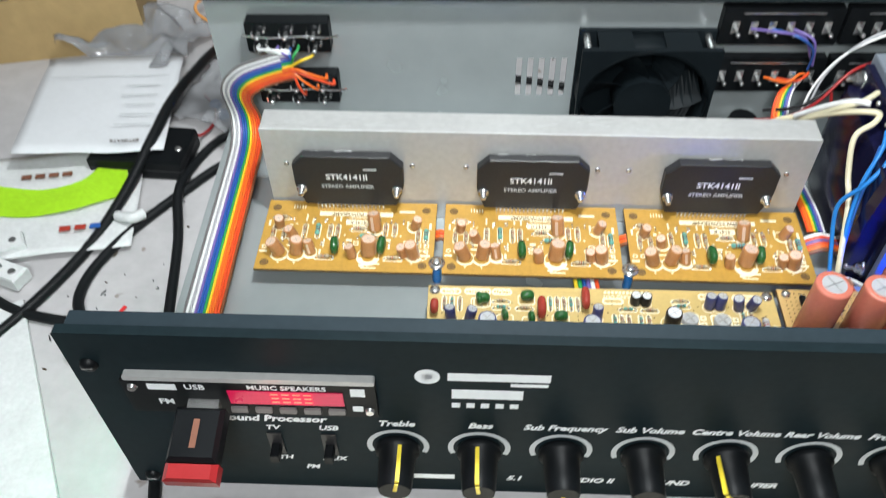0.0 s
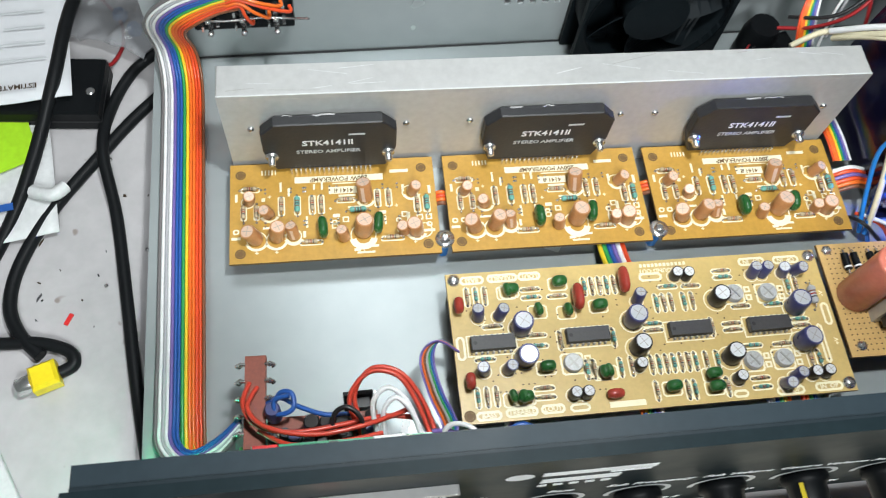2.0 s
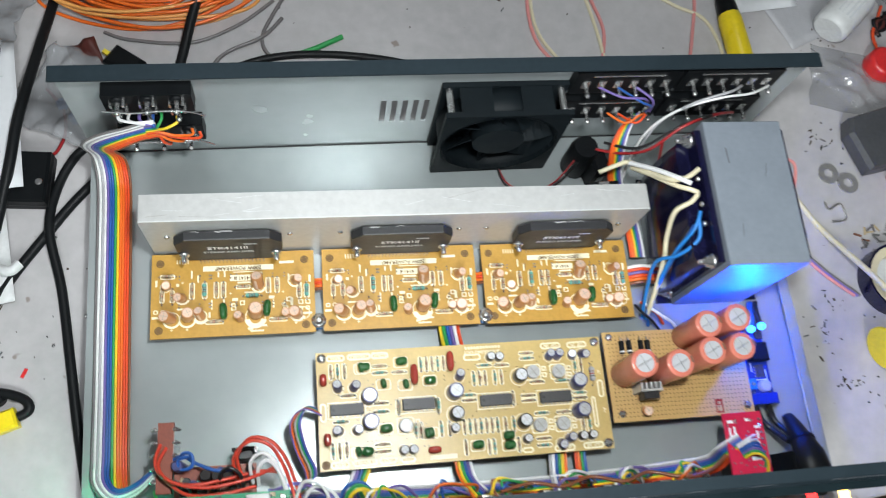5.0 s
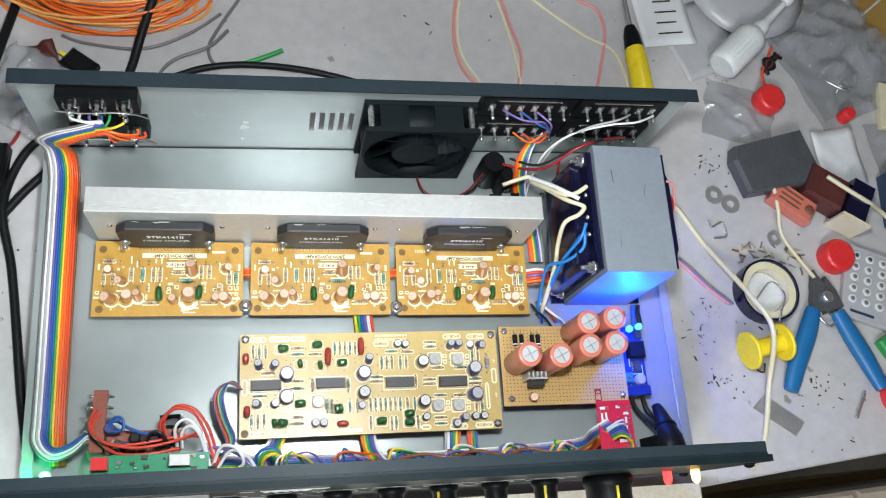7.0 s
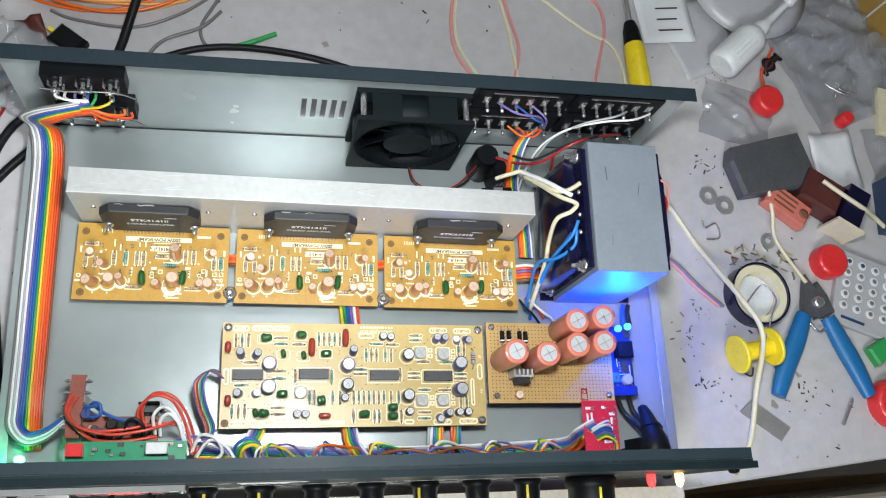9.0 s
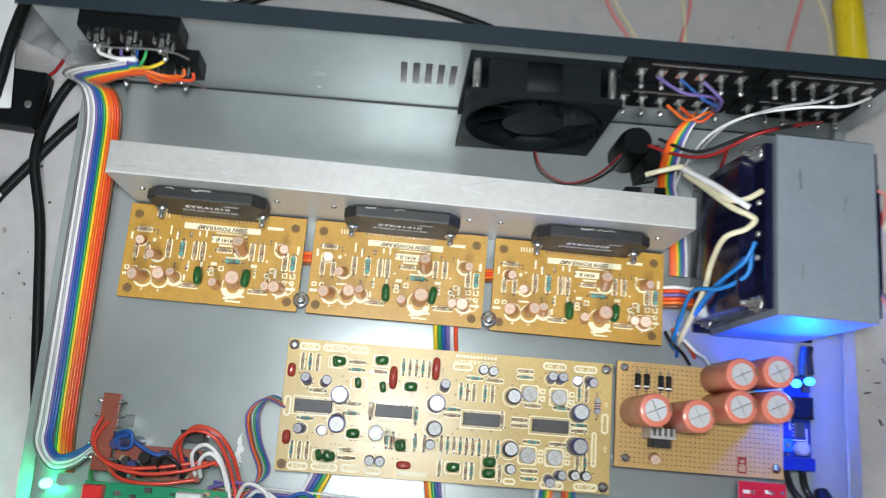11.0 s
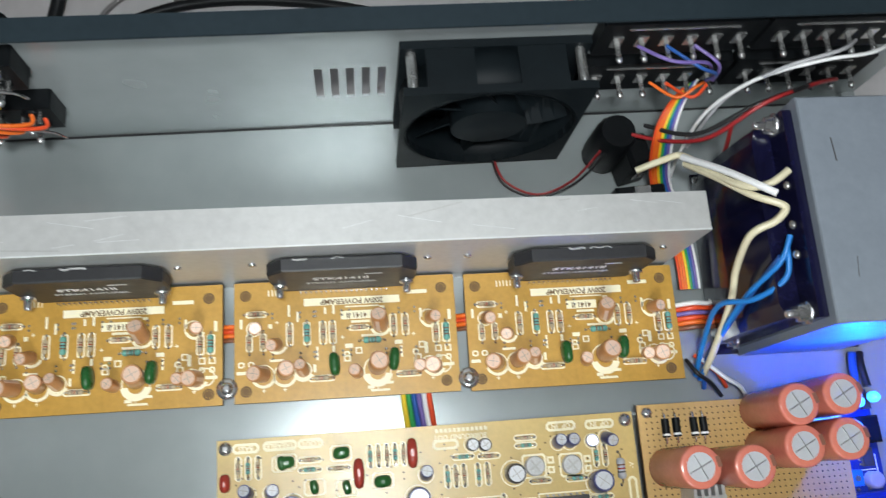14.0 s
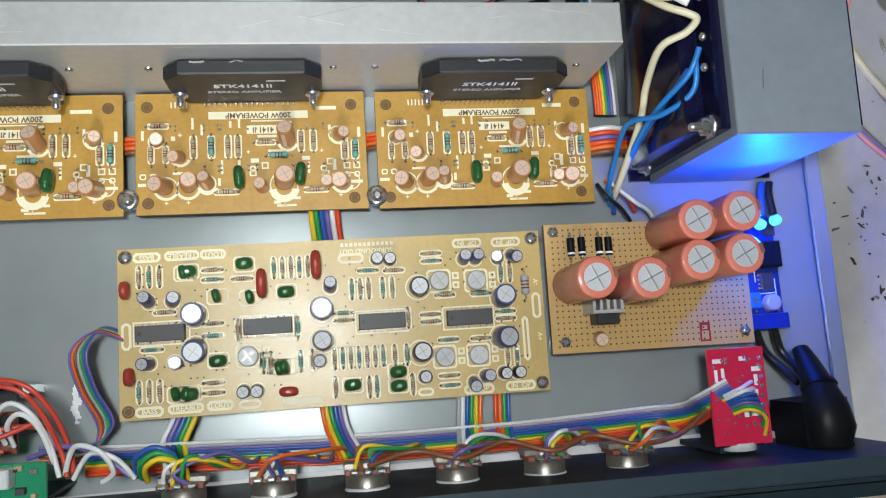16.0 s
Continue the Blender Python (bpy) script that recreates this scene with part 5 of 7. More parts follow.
part("clip", Kit().box(-0.004, 0.003, -0.0025, 0.0025, 0.0502, 0.054, TIN, 0.0006), t)

# ---- voltage module with the blue light ----
mod = thing("voltage_module", pose(0.4000, 0.0600, 0.010, 0, 0, 1.5), "small dark blue voltage regulator module with lit blue lamps", "circuit board")
part("plate", Kit().box(0, 0.022, 0, 0.046, 0, 0.0016, PCB_BLUE, 0.0001), mod)
part("support", Kit().box(0.004, 0.018, 0.004, 0.042, -0.0098, -0.0002, PLASTIC_BLACK), mod)
part("inductor", Kit().box(0.008, 0.021, 0.022, 0.034, 0.0017, 0.009, PLASTIC_BLACK, 0.0012), mod, "square black inductor")
part("chip", Kit().box(0.0125, 0.0175, 0.0120, 0.0200, 0.0017, 0.0040, CHIP, 0.0003), mod)
part("capacitor", Kit().lathe([(0.0038, 0.0017), (0.0038, 0.0060), (0.0030, 0.0064)], SILVER_TOP, 14, pose(0.0155, 0.0060, 0)), mod, "silver can capacitor")
part("trimmer", Kit().box(0.003, 0.009, 0.004, 0.011, 0.0017, 0.0070, PVC["skyblue"], 0.0004), mod)
part("screw", Kit().lathe([(0.0015, 0.0070), (0.0013, 0.0078)], SOLDER, 8, pose(0.006, 0.0075, 0)), mod)
part("terminal", Kit().box(0.0015, 0.0205, -0.006, 0.001, 0.0017, 0.0090, PCB_BLUE, 0.0006), mod, "dark blue screw terminal")
part("chip", Kit().box(0.0170, 0.0215, 0.0370, 0.0440, 0.0017, 0.0042, CHIP, 0.0003), mod)
for x, y, w, d in ((0.0035, 0.0170, 0.0030, 0.0006), (0.0035, 0.0190, 0.0030, 0.0006), (0.0100, 0.0190, 0.0006, 0.0060), (0.0195, 0.0130, 0.0006, 0.0080), (0.0150, 0.0105, 0.0080, 0.0005), (0.0050, 0.0300, 0.0024, 0.0012)):
    part("print_bar", Kit().box(x - w / 2, x + w / 2, y - d / 2, y + d / 2, 0.0016, 0.00168, WHITE_INK), mod)
for i in range(4):
    part("pin", Kit().box(0.0110, 0.0125, 0.0126 + 0.0020 * i, 0.0134 + 0.0020 * i, 0.0017, 0.0022, TIN), mod)
    part("pad", Kit().lathe([(0.0011, 0.0016), (0.0005, 0.0024)], SOLDER, 8, pose(0.0030 + 0.0055 * i, 0.0025, 0)), mod)
for x, y in ((0.0040, 0.0400), (0.0115, 0.0415)):
    part("led", Kit().lathe([(0.0024, 0.0017), (0.0024, 0.0040), (0.0017, 0.0056), (0.0005, 0.0063)], BLUE_LIGHT, 12, pose(x, y, 0.020)), mod, "lit blue lamp")
    part("led_leg", Kit().box(x - 0.0004, x + 0.0004, y - 0.0004, y + 0.0004, 0.0016, 0.0218, TIN), mod)
wires("module_leads", [
    ("black", [(0.4060, 0.0545, 0.014), (0.4100, 0.0450, 0.012), (0.4150, 0.0380, 0.014), (0.4180, 0.0300, 0.024)]),
    ("black", [(0.4150, 0.0545, 0.014), (0.4180, 0.0450, 0.012), (0.4210, 0.0380, 0.016), (0.4210, 0.0300, 0.026)]),
    ("black", [(0.4230, 0.1080, 0.010), (0.4230, 0.1180, 0.008), (0.4250, 0.1240, 0.006)]),
    ("blue", [(0.4180, 0.1070, 0.010), (0.4190, 0.1170, 0.008), (0.4210, 0.1240, 0.006)]),
], "dark leads of the voltage module", "wires", 0.0019)
t = thing("power_switch", pose(0.4170, 0.0145, 0.0, 0, 0, 3), "black rocker switch body behind the front panel", "switch")
part("body", Kit().box(-0.0105, 0.0105, -0.011, 0.009, 0.018, 0.046, PLASTIC_BLACK, 0.0015), t)
part("boot", taper([(0.0030, 0.0300, 0.028), (0.0025, 0.0240, 0.033), (0.0010, 0.0150, 0.040), (0.0000, 0.0060, 0.046), (-0.0005, -0.0020, 0.048), (-0.0005, -0.0080, 0.046)], (0.0038, 0.0052, 0.0072, 0.0092, 0.0100, 0.0088), RUBBER), t, "black tape wrapped round the leads")
part("tape_edge", taper([(0.0010, 0.0156, 0.0402), (0.0009, 0.0140, 0.0412)], (0.0078, 0.0081), PLASTIC_BLACK), t)
for x in (-0.006, 0.006):
    part("tab", Kit().box(x - 0.0012, x + 0.0012, 0.0, 0.003, 0.0461, 0.0490, TIN), t)
part("bracket", Kit().box(-0.013, 0.013, -0.0125, -0.0112, 0.004, 0.056, STEEL_DARK), t)
part("base", Kit().box(-0.006, 0.006, -0.006, 0.004, 0.0003, 0.0178, PLASTIC_BLACK), t)

# ---- microphone echo board on the volume control ----
mic = thing("red_control_board", pose(0.3655, 0.0080, 0.0465, 0, 0, 0.5), "red control board standing on the main volume control", "circuit board")
part("plate", Kit().box(0, 0.0245, 0, 0.0390, 0, 0.0016, PCB_RED, 0.0001), mic, "red board with white print")
k = Kit()
rnd = random.Random(5)
for i in range(26):
    x, y = 0.002 + rnd.random() * 0.020, 0.003 + rnd.random() * 0.033
    k.lathe([(0.0008, 0.0016), (0.0003, 0.0024)], SOLDER, 6, pose(x, y, 0))
tagged(part("solder", k, mic), kind="stuff")
for x, y, w in ((0.0185, 0.0120, 0.006), (0.0190, 0.0150, 0.006), (0.0040, 0.0340, 0.004), (0.0205, 0.0300, 0.004), (0.0150, 0.0345, 0.003)):
    part("print_bar", Kit().box(x - w / 2, x + w / 2, y - 0.0009, y + 0.0009, 0.00161, 0.00168, WHITE_INK), mic)
for i in range(9):
    part("pad", Kit().lathe([(0.0010, 0.00161), (0.0005, 0.0022)], SOLDER, 8, pose(0.0225, 0.004 + 0.0038 * i, 0)), mic)
for x, y, w, d in ((0.0030, 0.0280, 0.0014, 0.0050), (0.0060, 0.0290, 0.0014, 0.0040), (0.0180, 0.0205, 0.0050, 0.0024), (0.0150, 0.0120, 0.0030, 0.0024), (0.0200, 0.0255, 0.0016, 0.0044)):
    part("print_bar", Kit().box(x - w / 2, x + w / 2, y - d / 2, y + d / 2, 0.00161, 0.00168, WHITE_INK), mic)
part("shaft_nut", Kit().lathe([(0.0068, 0), (0.0068, 0.0030), (0.0050, 0.0034)], PALE_PLASTIC, 16, pose(0.0125, 0.0005, -0.004, 90, 0, 0)), mic)
part("control_body", Kit().box(0.003, 0.022, -0.001, 0.012, -0.020, -0.0002, PLASTIC_BLACK, 0.001), mic)
part("bracket", Kit().box(0.004, 0.021, -0.0035, -0.0012, -0.044, -0.004, STEEL_DARK), mic)
wires("echo_leads", [(c, [(0.3700 + 0.0006 * i, 0.0280 - 0.0012 * i, 0.0500), (0.3740 + 0.0006 * i, 0.0310 - 0.0014 * i, 0.0560), (0.3800 + 0.0009 * i, 0.0330 - 0.0024 * i, 0.0530), (0.3830 + 0.0006 * i, 0.0330 - 0.0036 * i, 0.0485)]) for i, c in enumerate(("white", "white", "blue", "blue", "purple", "green", "yellow"))], "loose ribbon wires soldered to the red board", "wires", 0.0008)


# ---- controls behind the front panel ----
def control(x):
    t = thing("volume_control", pose(x, 0.0022, 0.0440), "metal-backed volume control with soldered lugs", "potentiometer", "controls behind the front panel")
    part("can", Kit().lathe([(0.0082, 0), (0.0082, 0.0050), (0.0070, 0.0062)], OLD_METAL, 18, pose(0, 0.0, 0, -90, 0, 0)), t, "tarnished metal can")
    part("wafer", Kit().box(-0.0085, 0.0085, 0.0064, 0.0080, -0.006, 0.0090, PHENOLIC, 0.0004), t)
    for i in range(3):
        k = Kit().box(-0.0011, 0.0011, 0, 0.0008, 0, 0.0070, TIN)
        k.ball((0, 0.0004, 0.0050), (0.0019, 0.0016, 0.0019), SOLDER, 8)
        part("lug", k, t, "", pose(-0.0050 + 0.005 * i, 0.0076, 0.0080))
    part("shell", Kit().box(-0.0088, 0.0088, 0.0081, 0.0100, -0.0075, 0.0040, OLD_METAL, 0.0004), t)
    part("mounting_ring", Kit().lathe([(0.0082, 0.0), (0.0086, 0.0004), (0.0086, 0.0016), (0.0080, 0.0020)], PALE_PLASTIC, 22, pose(0, -0.0008, 0.0015, -90, 0, 0)), t, "white plastic mounting ring")


CONTROLS = [0.1570, 0.1900, 0.2250, 0.2600, 0.2950, 0.3290]
for x in CONTROLS:
    control(x)
rnd = random.Random(12)
for x in CONTROLS:
    rows = []
    for i, c in enumerate(rnd.sample(["orange", "brown", "yellow", "white", "green", "purple", "blue"], 4)):
        a, b = rnd.uniform(-0.004, 0.004), rnd.uniform(0.012, 0.026)
        rows.append((c, [(x - 0.005 + 0.003 * i, 0.0105, 0.0560), (x + a, 0.0150 + rnd.uniform(0, 0.006), 0.0600 + rnd.uniform(-0.002, 0.006)), (x + b * 0.6, 0.0180 + rnd.uniform(-0.003, 0.003), 0.052), (x + b, 0.0150 + rnd.uniform(-0.003, 0.003), 0.040), (x + b * 1.1, 0.0150, 0.026)]))
    wires("control_leads", rows, "coloured leads looping between the controls", "wires", 0.0008, "leads of the controls")
wires("brown_link", [("brown", [(0.225, 0.0125, 0.060), (0.243, 0.0160, 0.056), (0.260, 0.0130, 0.061), (0.278, 0.0170, 0.054), (0.295, 0.0130, 0.060), (0.312, 0.0170, 0.054), (0.329, 0.0130, 0.060), (0.348, 0.0150, 0.054), (0.362, 0.0230, 0.050)])], "long brown link wire along the controls", "wire", 0.0011)

# ---- selector and player electronics in the front corner ----
sel = thing("tag_strip", pose(0.0462, 0.0640, 0.0340, 0, 0, -91), "brown tag strip with silver solder lugs", "tag strip")
part("strip", Kit().box(0.0, 0.038, -0.0042, 0.0042, 0, 0.0040, PHENOLIC, 0.0004), sel, "brown phenolic strip")
for i in range(5):
    for s in (-1, 1):
        k = Kit().tube([(0, s * 0.0040, 0.0045), (0, s * 0.0062, 0.0050), (0, s * 0.0076, 0.0030), (0, s * 0.0066, 0.0008)], 0.0007, SOLDER, 6)
        k.ball((0, s * 0.0058, 0.0046), 0.0013, SOLDER, 8)
        part("lug", k, sel, "bright solder lug", pose(0.004 + 0.007 * i, 0, 0))
part("post", Kit().box(0.010, 0.016, -0.002, 0.002, -0.0338, -0.0002, PLASTIC_BLACK), sel)
usb = thing("player_board", pose(0.0470, 0.0030, 0.0560, 3, 0, 0), "green player circuit board behind the display", "circuit board")
part("plate", Kit().box(0, 0.066, 0, 0.0195, 0, 0.0016, PCB_GREEN, 0.0001), usb)
part("connector", Kit().box(0.044, 0.056, 0.012, 0.0185, 0.0017, 0.0090, PALE_PLASTIC, 0.0006), usb, "white plug connector")
part("connector", Kit().box(0.001, 0.010, 0.011, 0.0185, 0.0017, 0.0080, RED_PLASTIC, 0.0006), usb, "red plug connector")
rnd = random.Random(3)
for i in range(22):
    x, y, w = rnd.uniform(0.012, 0.063), rnd.uniform(0.004, 0.017), rnd.uniform(0.0012, 0.0036)
    part("component", Kit().box(x, x + w, y, y + w * 0.7, 0.0017, rnd.uniform(0.0026, 0.0050), rnd.choice([CHIP, TIN, RES_TAN, CHIP, SOLDER]), 0.0002), usb)
part("bracket", Kit().box(0.004, 0.060, 0.0020, 0.0034, -0.0555, -0.0003, STEEL_DARK), usb)
reg = thing("regulator_heatsink", pose(0.0865, 0.0475, 0.0, 0, 0, 2), "small black regulator with a metal tab", "regulator")
part("fin", Kit().box(-0.0062, 0.0062, 0.0, 0.0016, 0.0003, 0.0280, PLASTIC_BLACK, 0.0003), reg)
part("body", Kit().box(-0.0050, 0.0050, -0.0046, -0.0002, 0.010, 0.0240, EPOXY, 0.0004), reg)
part("edge", Kit().box(0.0064, 0.0076, -0.002, 0.0014, 0.0003, 0.0270, TIN), reg)
wires("selector_leads", [
    ("scarlet", [(0.0440, 0.0520, 0.0400), (0.0420, 0.0420, 0.0440), (0.0480, 0.0330, 0.0460), (0.0620, 0.0290, 0.0480), (0.0800, 0.0310, 0.0460), (0.0960, 0.0340, 0.0420), (0.1080, 0.0330, 0.0400)]),
    ("scarlet", [(0.0470, 0.0500, 0.0400), (0.0440, 0.0400, 0.0460), (0.0520, 0.0310, 0.0500), (0.0700, 0.0270, 0.0500), (0.0900, 0.0300, 0.0480), (0.1060, 0.0360, 0.0420)]),
    ("scarlet", [(0.0480, 0.0320, 0.0420), (0.0600, 0.0240, 0.0500), (0.0780, 0.0230, 0.0520), (0.0950, 0.0260, 0.0480)]),
    ("scarlet", [(0.0880, 0.0300, 0.0400), (0.0850, 0.0420, 0.0460), (0.0920, 0.0510, 0.0500), (0.1030, 0.0490, 0.0500), (0.1110, 0.0390, 0.0460), (0.1160, 0.0250, 0.0420), (0.1180, 0.0160, 0.0440)]),
    ("scarlet", [(0.0870, 0.0280, 0.0400), (0.0830, 0.0400, 0.0480), (0.0910, 0.0490, 0.0520), (0.1020, 0.0470, 0.0520), (0.1090, 0.0370, 0.0480), (0.1140, 0.0230, 0.0440), (0.1160, 0.0150, 0.0450)]),
    ("white", [(0.0930, 0.0280, 0.0400), (0.0920, 0.0380, 0.0480), (0.0980, 0.0430, 0.0500), (0.1050, 0.0380, 0.0480), (0.1100, 0.0260, 0.0440), (0.1130, 0.0150, 0.0440)]),
    ("white", [(0.0960, 0.0270, 0.0400), (0.0960, 0.0350, 0.0470), (0.1010, 0.0390, 0.0490), (0.1070, 0.0330, 0.0470), (0.1110, 0.0200, 0.0430)]),
    ("black", [(0.0760, 0.0280, 0.0440), (0.0770, 0.0340, 0.0500), (0.0820, 0.0360, 0.0520), (0.0870, 0.0320, 0.0500), (0.0880, 0.0260, 0.0440)]),
    ("blue", [(0.0500, 0.0440, 0.0360), (0.0560, 0.0450, 0.0400), (0.0640, 0.0400, 0.0420), (0.0740, 0.0360, 0.0430), (0.0840, 0.0360, 0.0420)]),
    ("blue", [(0.0520, 0.0400, 0.0380), (0.0560, 0.0460, 0.0430), (0.0610, 0.0450, 0.0450), (0.0610, 0.0390, 0.0440), (0.0550, 0.0380, 0.0420), (0.0540, 0.0430, 0.0440), (0.0600, 0.0440, 0.0460)]),
    ("green", [(0.0400, 0.0280, 0.0320), (0.0440, 0.0220, 0.0420), (0.0520, 0.0190, 0.0480), (0.0600, 0.0180, 0.0500)]),
    ("purple", [(0.1000, 0.0220, 0.0380), (0.1150, 0.0260, 0.0440), (0.1280, 0.0220, 0.0460), (0.1380, 0.0140, 0.0460)]),
    ("white", [(0.1150, 0.0160, 0.0440), (0.1200, 0.0260, 0.0500), (0.1290, 0.0240, 0.0520), (0.1330, 0.0160, 0.0480), (0.1280, 0.0120, 0.0440)]),
    ("white", [(0.1180, 0.0140, 0.0440), (0.1250, 0.0230, 0.0490), (0.1340, 0.0210, 0.0500), (0.1400, 0.0130, 0.0460)]),
], "tangle of red, white and blue leads on the selector", "wires", 0.0010)
wires("control_loop", [("blue", [(0.1400, 0.0130, 0.0420), (0.1410, 0.0200, 0.0500), (0.1480, 0.0240, 0.0520), (0.1550, 0.0200, 0.0500), (0.1540, 0.0120, 0.0460)]),
                       ("green", [(0.1420, 0.0120, 0.0420), (0.1430, 0.0180, 0.0510), (0.1490, 0.0220, 0.0530), (0.1560, 0.0180, 0.0500), (0.1560, 0.0110, 0.0460)]),
                       ("yellow", [(0.1440, 0.0110, 0.0430), (0.1450, 0.0170, 0.0520), (0.1510, 0.0200, 0.0540), (0.1580, 0.0160, 0.0500), (0.1590, 0.0105, 0.0470)])], "blue, green and yellow loop at a control", "wires", 0.0011)
for x, y, mat in ((0.0530, 0.0400, BLUE_CAP), (0.0680, 0.0340, BLACK_CAP), (0.0740, 0.0335, BLACK_CAP), (0.0800, 0.0330, BLACK_CAP)):
    solid("small_part", Kit().lathe([(0.0032, 0.0), (0.0032, 0.0420), (0.0026, 0.0430)], mat, 12), "small dark component standing among the leads", "component", pose(x, y, 0.0002), "components by the selector")
k = Kit()
rnd = random.Random(2)
for i in range(16):
    y, w = 0.0315 + 0.0011 * i, 0.0016 * math.sin(0.35 + 2.5 * i / 15) + rnd.uniform(-0.0004, 0.0004)
    x = 0.1065 + 0.0006 * math.sin(i * 0.9) + rnd.uniform(-0.0004, 0.0004)
    k.box(x - w, x + w, y, y + 0.0011, 0.0001, 0.00018, WHITE_INK)
solid("paint_scratch", k, "pale scratch in the base plate's paint", "scratch", kind="structure")
board = thing("selector_board", pose(0.0500, 0.0235, 0.0300), "brown input selector board crowded with small dark parts", "circuit board")
part("plate", Kit().box(0, 0.044, 0, 0.016, 0, 0.0016, PHENOLIC, 0.0001), board)
for x in (0.004, 0.040):
    part("post", Kit().box(x - 0.002, x + 0.002, 0.006, 0.010, -0.0298, -0.0001, PLASTIC_BLACK), board)
rnd = random.Random(44)
for i in range(34):
    x, y = 0.0025 + 0.0012 * i, rnd.uniform(0.002, 0.013)
    pick = i % 4
    if pick == 0:
        part("transistor", Kit().lathe([(0.0021, 0.0030), (0.0021, 0.0075), (0.0018, 0.0078)], EPOXY, 10, pose(x, y, 0)), board)
        part("leg", Kit().box(x - 0.0015, x + 0.0015, y - 0.0002, y + 0.0002, 0.0016, 0.0031, TIN), board)
    elif pick == 1:
        part("resistor", Kit().lathe([(0.0008, -0.003), (0.0011, -0.0024), (0.0011, 0.0024), (0.0008, 0.003)], rnd.choice([RES_TAN, RES_TEAL]), 8, pose(x, y, 0.0028, 90, 0, rnd.uniform(-40, 40))), board)
    elif pick == 2:
        part("solder_joint", Kit().ball((x, y, 0.0022), (0.0012, 0.0012, 0.0011), SOLDER, 8), board)
    else:
        part("capacitor", Kit().lathe([(0.0024, 0.0016), (0.0024, 0.0080), (0.0020, 0.0084)], rnd.choice([BLACK_CAP, BLUE_CAP]), 12, pose(x, y, 0)), board)

lamp = thing("status_lamp", pose(0.0118, 0.0158, 0.0), "small lit green status lamp in the case's front corner", "indicator")
part("lens", Kit().lathe([(0.0024, 0.0100), (0.0024, 0.0145), (0.0017, 0.0166), (0.0005, 0.0174)], GREEN_LIGHT, 14), lamp, "glowing green lens")
part("collar", Kit().lathe([(0.0030, 0.0084), (0.0030, 0.0099)], PALE_PLASTIC, 14), lamp)
for x in (-0.0012, 0.0012):
    part("leg", Kit().box(x - 0.0003, x + 0.0003, -0.0003, 0.0003, 0.0001, 0.0083, TIN), lamp)


# ---- things on the bench, beside the ribbon cable ----
def on_bench(x, y, turn=0.0, lift=0.0002):
    return pose(x, y, TOP + lift, 0, 0, turn)


def sheet(w, d, sag, mat, nx=14, ny=10, seed=0, thick=0.0002, height=None):
    """A limp sheet with gentle waves; height(u, v) lifts it over what lies beneath."""
    k = Kit()
    rnd = random.Random(seed)
    ph = [rnd.uniform(0, 6.28) for _ in range(6)]
    top = []
    for j in range(ny + 1):
        for i in range(nx + 1):
            u, v = i / nx, j / ny
            crease = 1.6 * abs(noise.noise(Vector((3.2 * u + seed, 3.2 * v, 0.3 * seed)))) + 0.4 * abs(noise.noise(Vector((9 * u, 9 * v + seed, seed))))
            z = sag * (1.2 + (crease * 1.6 if mat is CLEAR_BAG else 0) + math.sin(5 * u + ph[0]) * math.sin(4 * v + ph[1]) + 0.35 * math.sin(13 * u + 7 * v + ph[2])) + (height(u, v) if height else 0)
            ragged = 0.10 * noise.noise(Vector((5 * u, 5 * v, seed))) if mat is CLEAR_BAG else 0
            top.append((w * (u - 0.5 + ragged), d * (v - 0.5 + ragged), max(0.0004, z)))
    n = (nx + 1) * (ny + 1)
    low = [(x, y, z - thick) for x, y, z in top]
    f = []
    for j in range(ny):
        for i in range(nx):
            a = j * (nx + 1) + i
            f += [(a, a + 1, a + nx + 2, a + nx + 1), (n + a, n + a + nx + 1, n + a + nx + 2, n + a + 1)]
    edge = [i for i in range(nx + 1)] + [j * (nx + 1) + nx for j in range(1, ny + 1)] + [ny * (nx + 1) + i for i in range(nx - 1, -1, -1)] + [j * (nx + 1) for j in range(ny - 1, 0, -1)]
    for a, b in zip(edge, edge[1:] + edge[:1]):
        f.append((a, n + a, n + b, b))
    return k.add(top + low, f, mat, True)


def crumpled(w, d, high, seed, n=26, planes=9):
    """Stiff clear film standing in flat facets with sharp creases."""
    rnd = random.Random(seed)
    cut = []
    for i in range(planes):
        a = 6.283 * i / planes + rnd.uniform(-0.3, 0.3)
        cut.append((math.cos(a), math.sin(a), rnd.uniform(0.5, 1.6), rnd.uniform(0.30, 0.46)))
    fold = [(rnd.uniform(-9, 9), rnd.uniform(-9, 9), rnd.uniform(0, 6)) for _ in range(5)]
    verts = []
    for j in range(n + 1):
        for i in range(n + 1):
            u, v = i / n - 0.5, j / n - 0.5
            z = min(g * (r - ca * u - sa * v) for ca, sa, g, r in cut)
            z += 0.11 * sum(abs((a * u + b * v + c) % 2 - 1) - 0.5 for a, b, c in fold)
            pull = 1 + 0.10 * noise.noise(Vector((4 * u + seed, 4 * v, 1)))
            verts.append((w * u * pull, d * v * pull, 0.0006 + high * max(0.02, z + 0.05)))
    m = len(verts)
    f = []
    for j in range(n):
        for i in range(n):
            a = j * (n + 1) + i
            f += [(a, a + 1, a + n + 2), (a, a + n + 2, a + n + 1)]
    return Kit().add(verts, f, CLEAR_BAG, False)


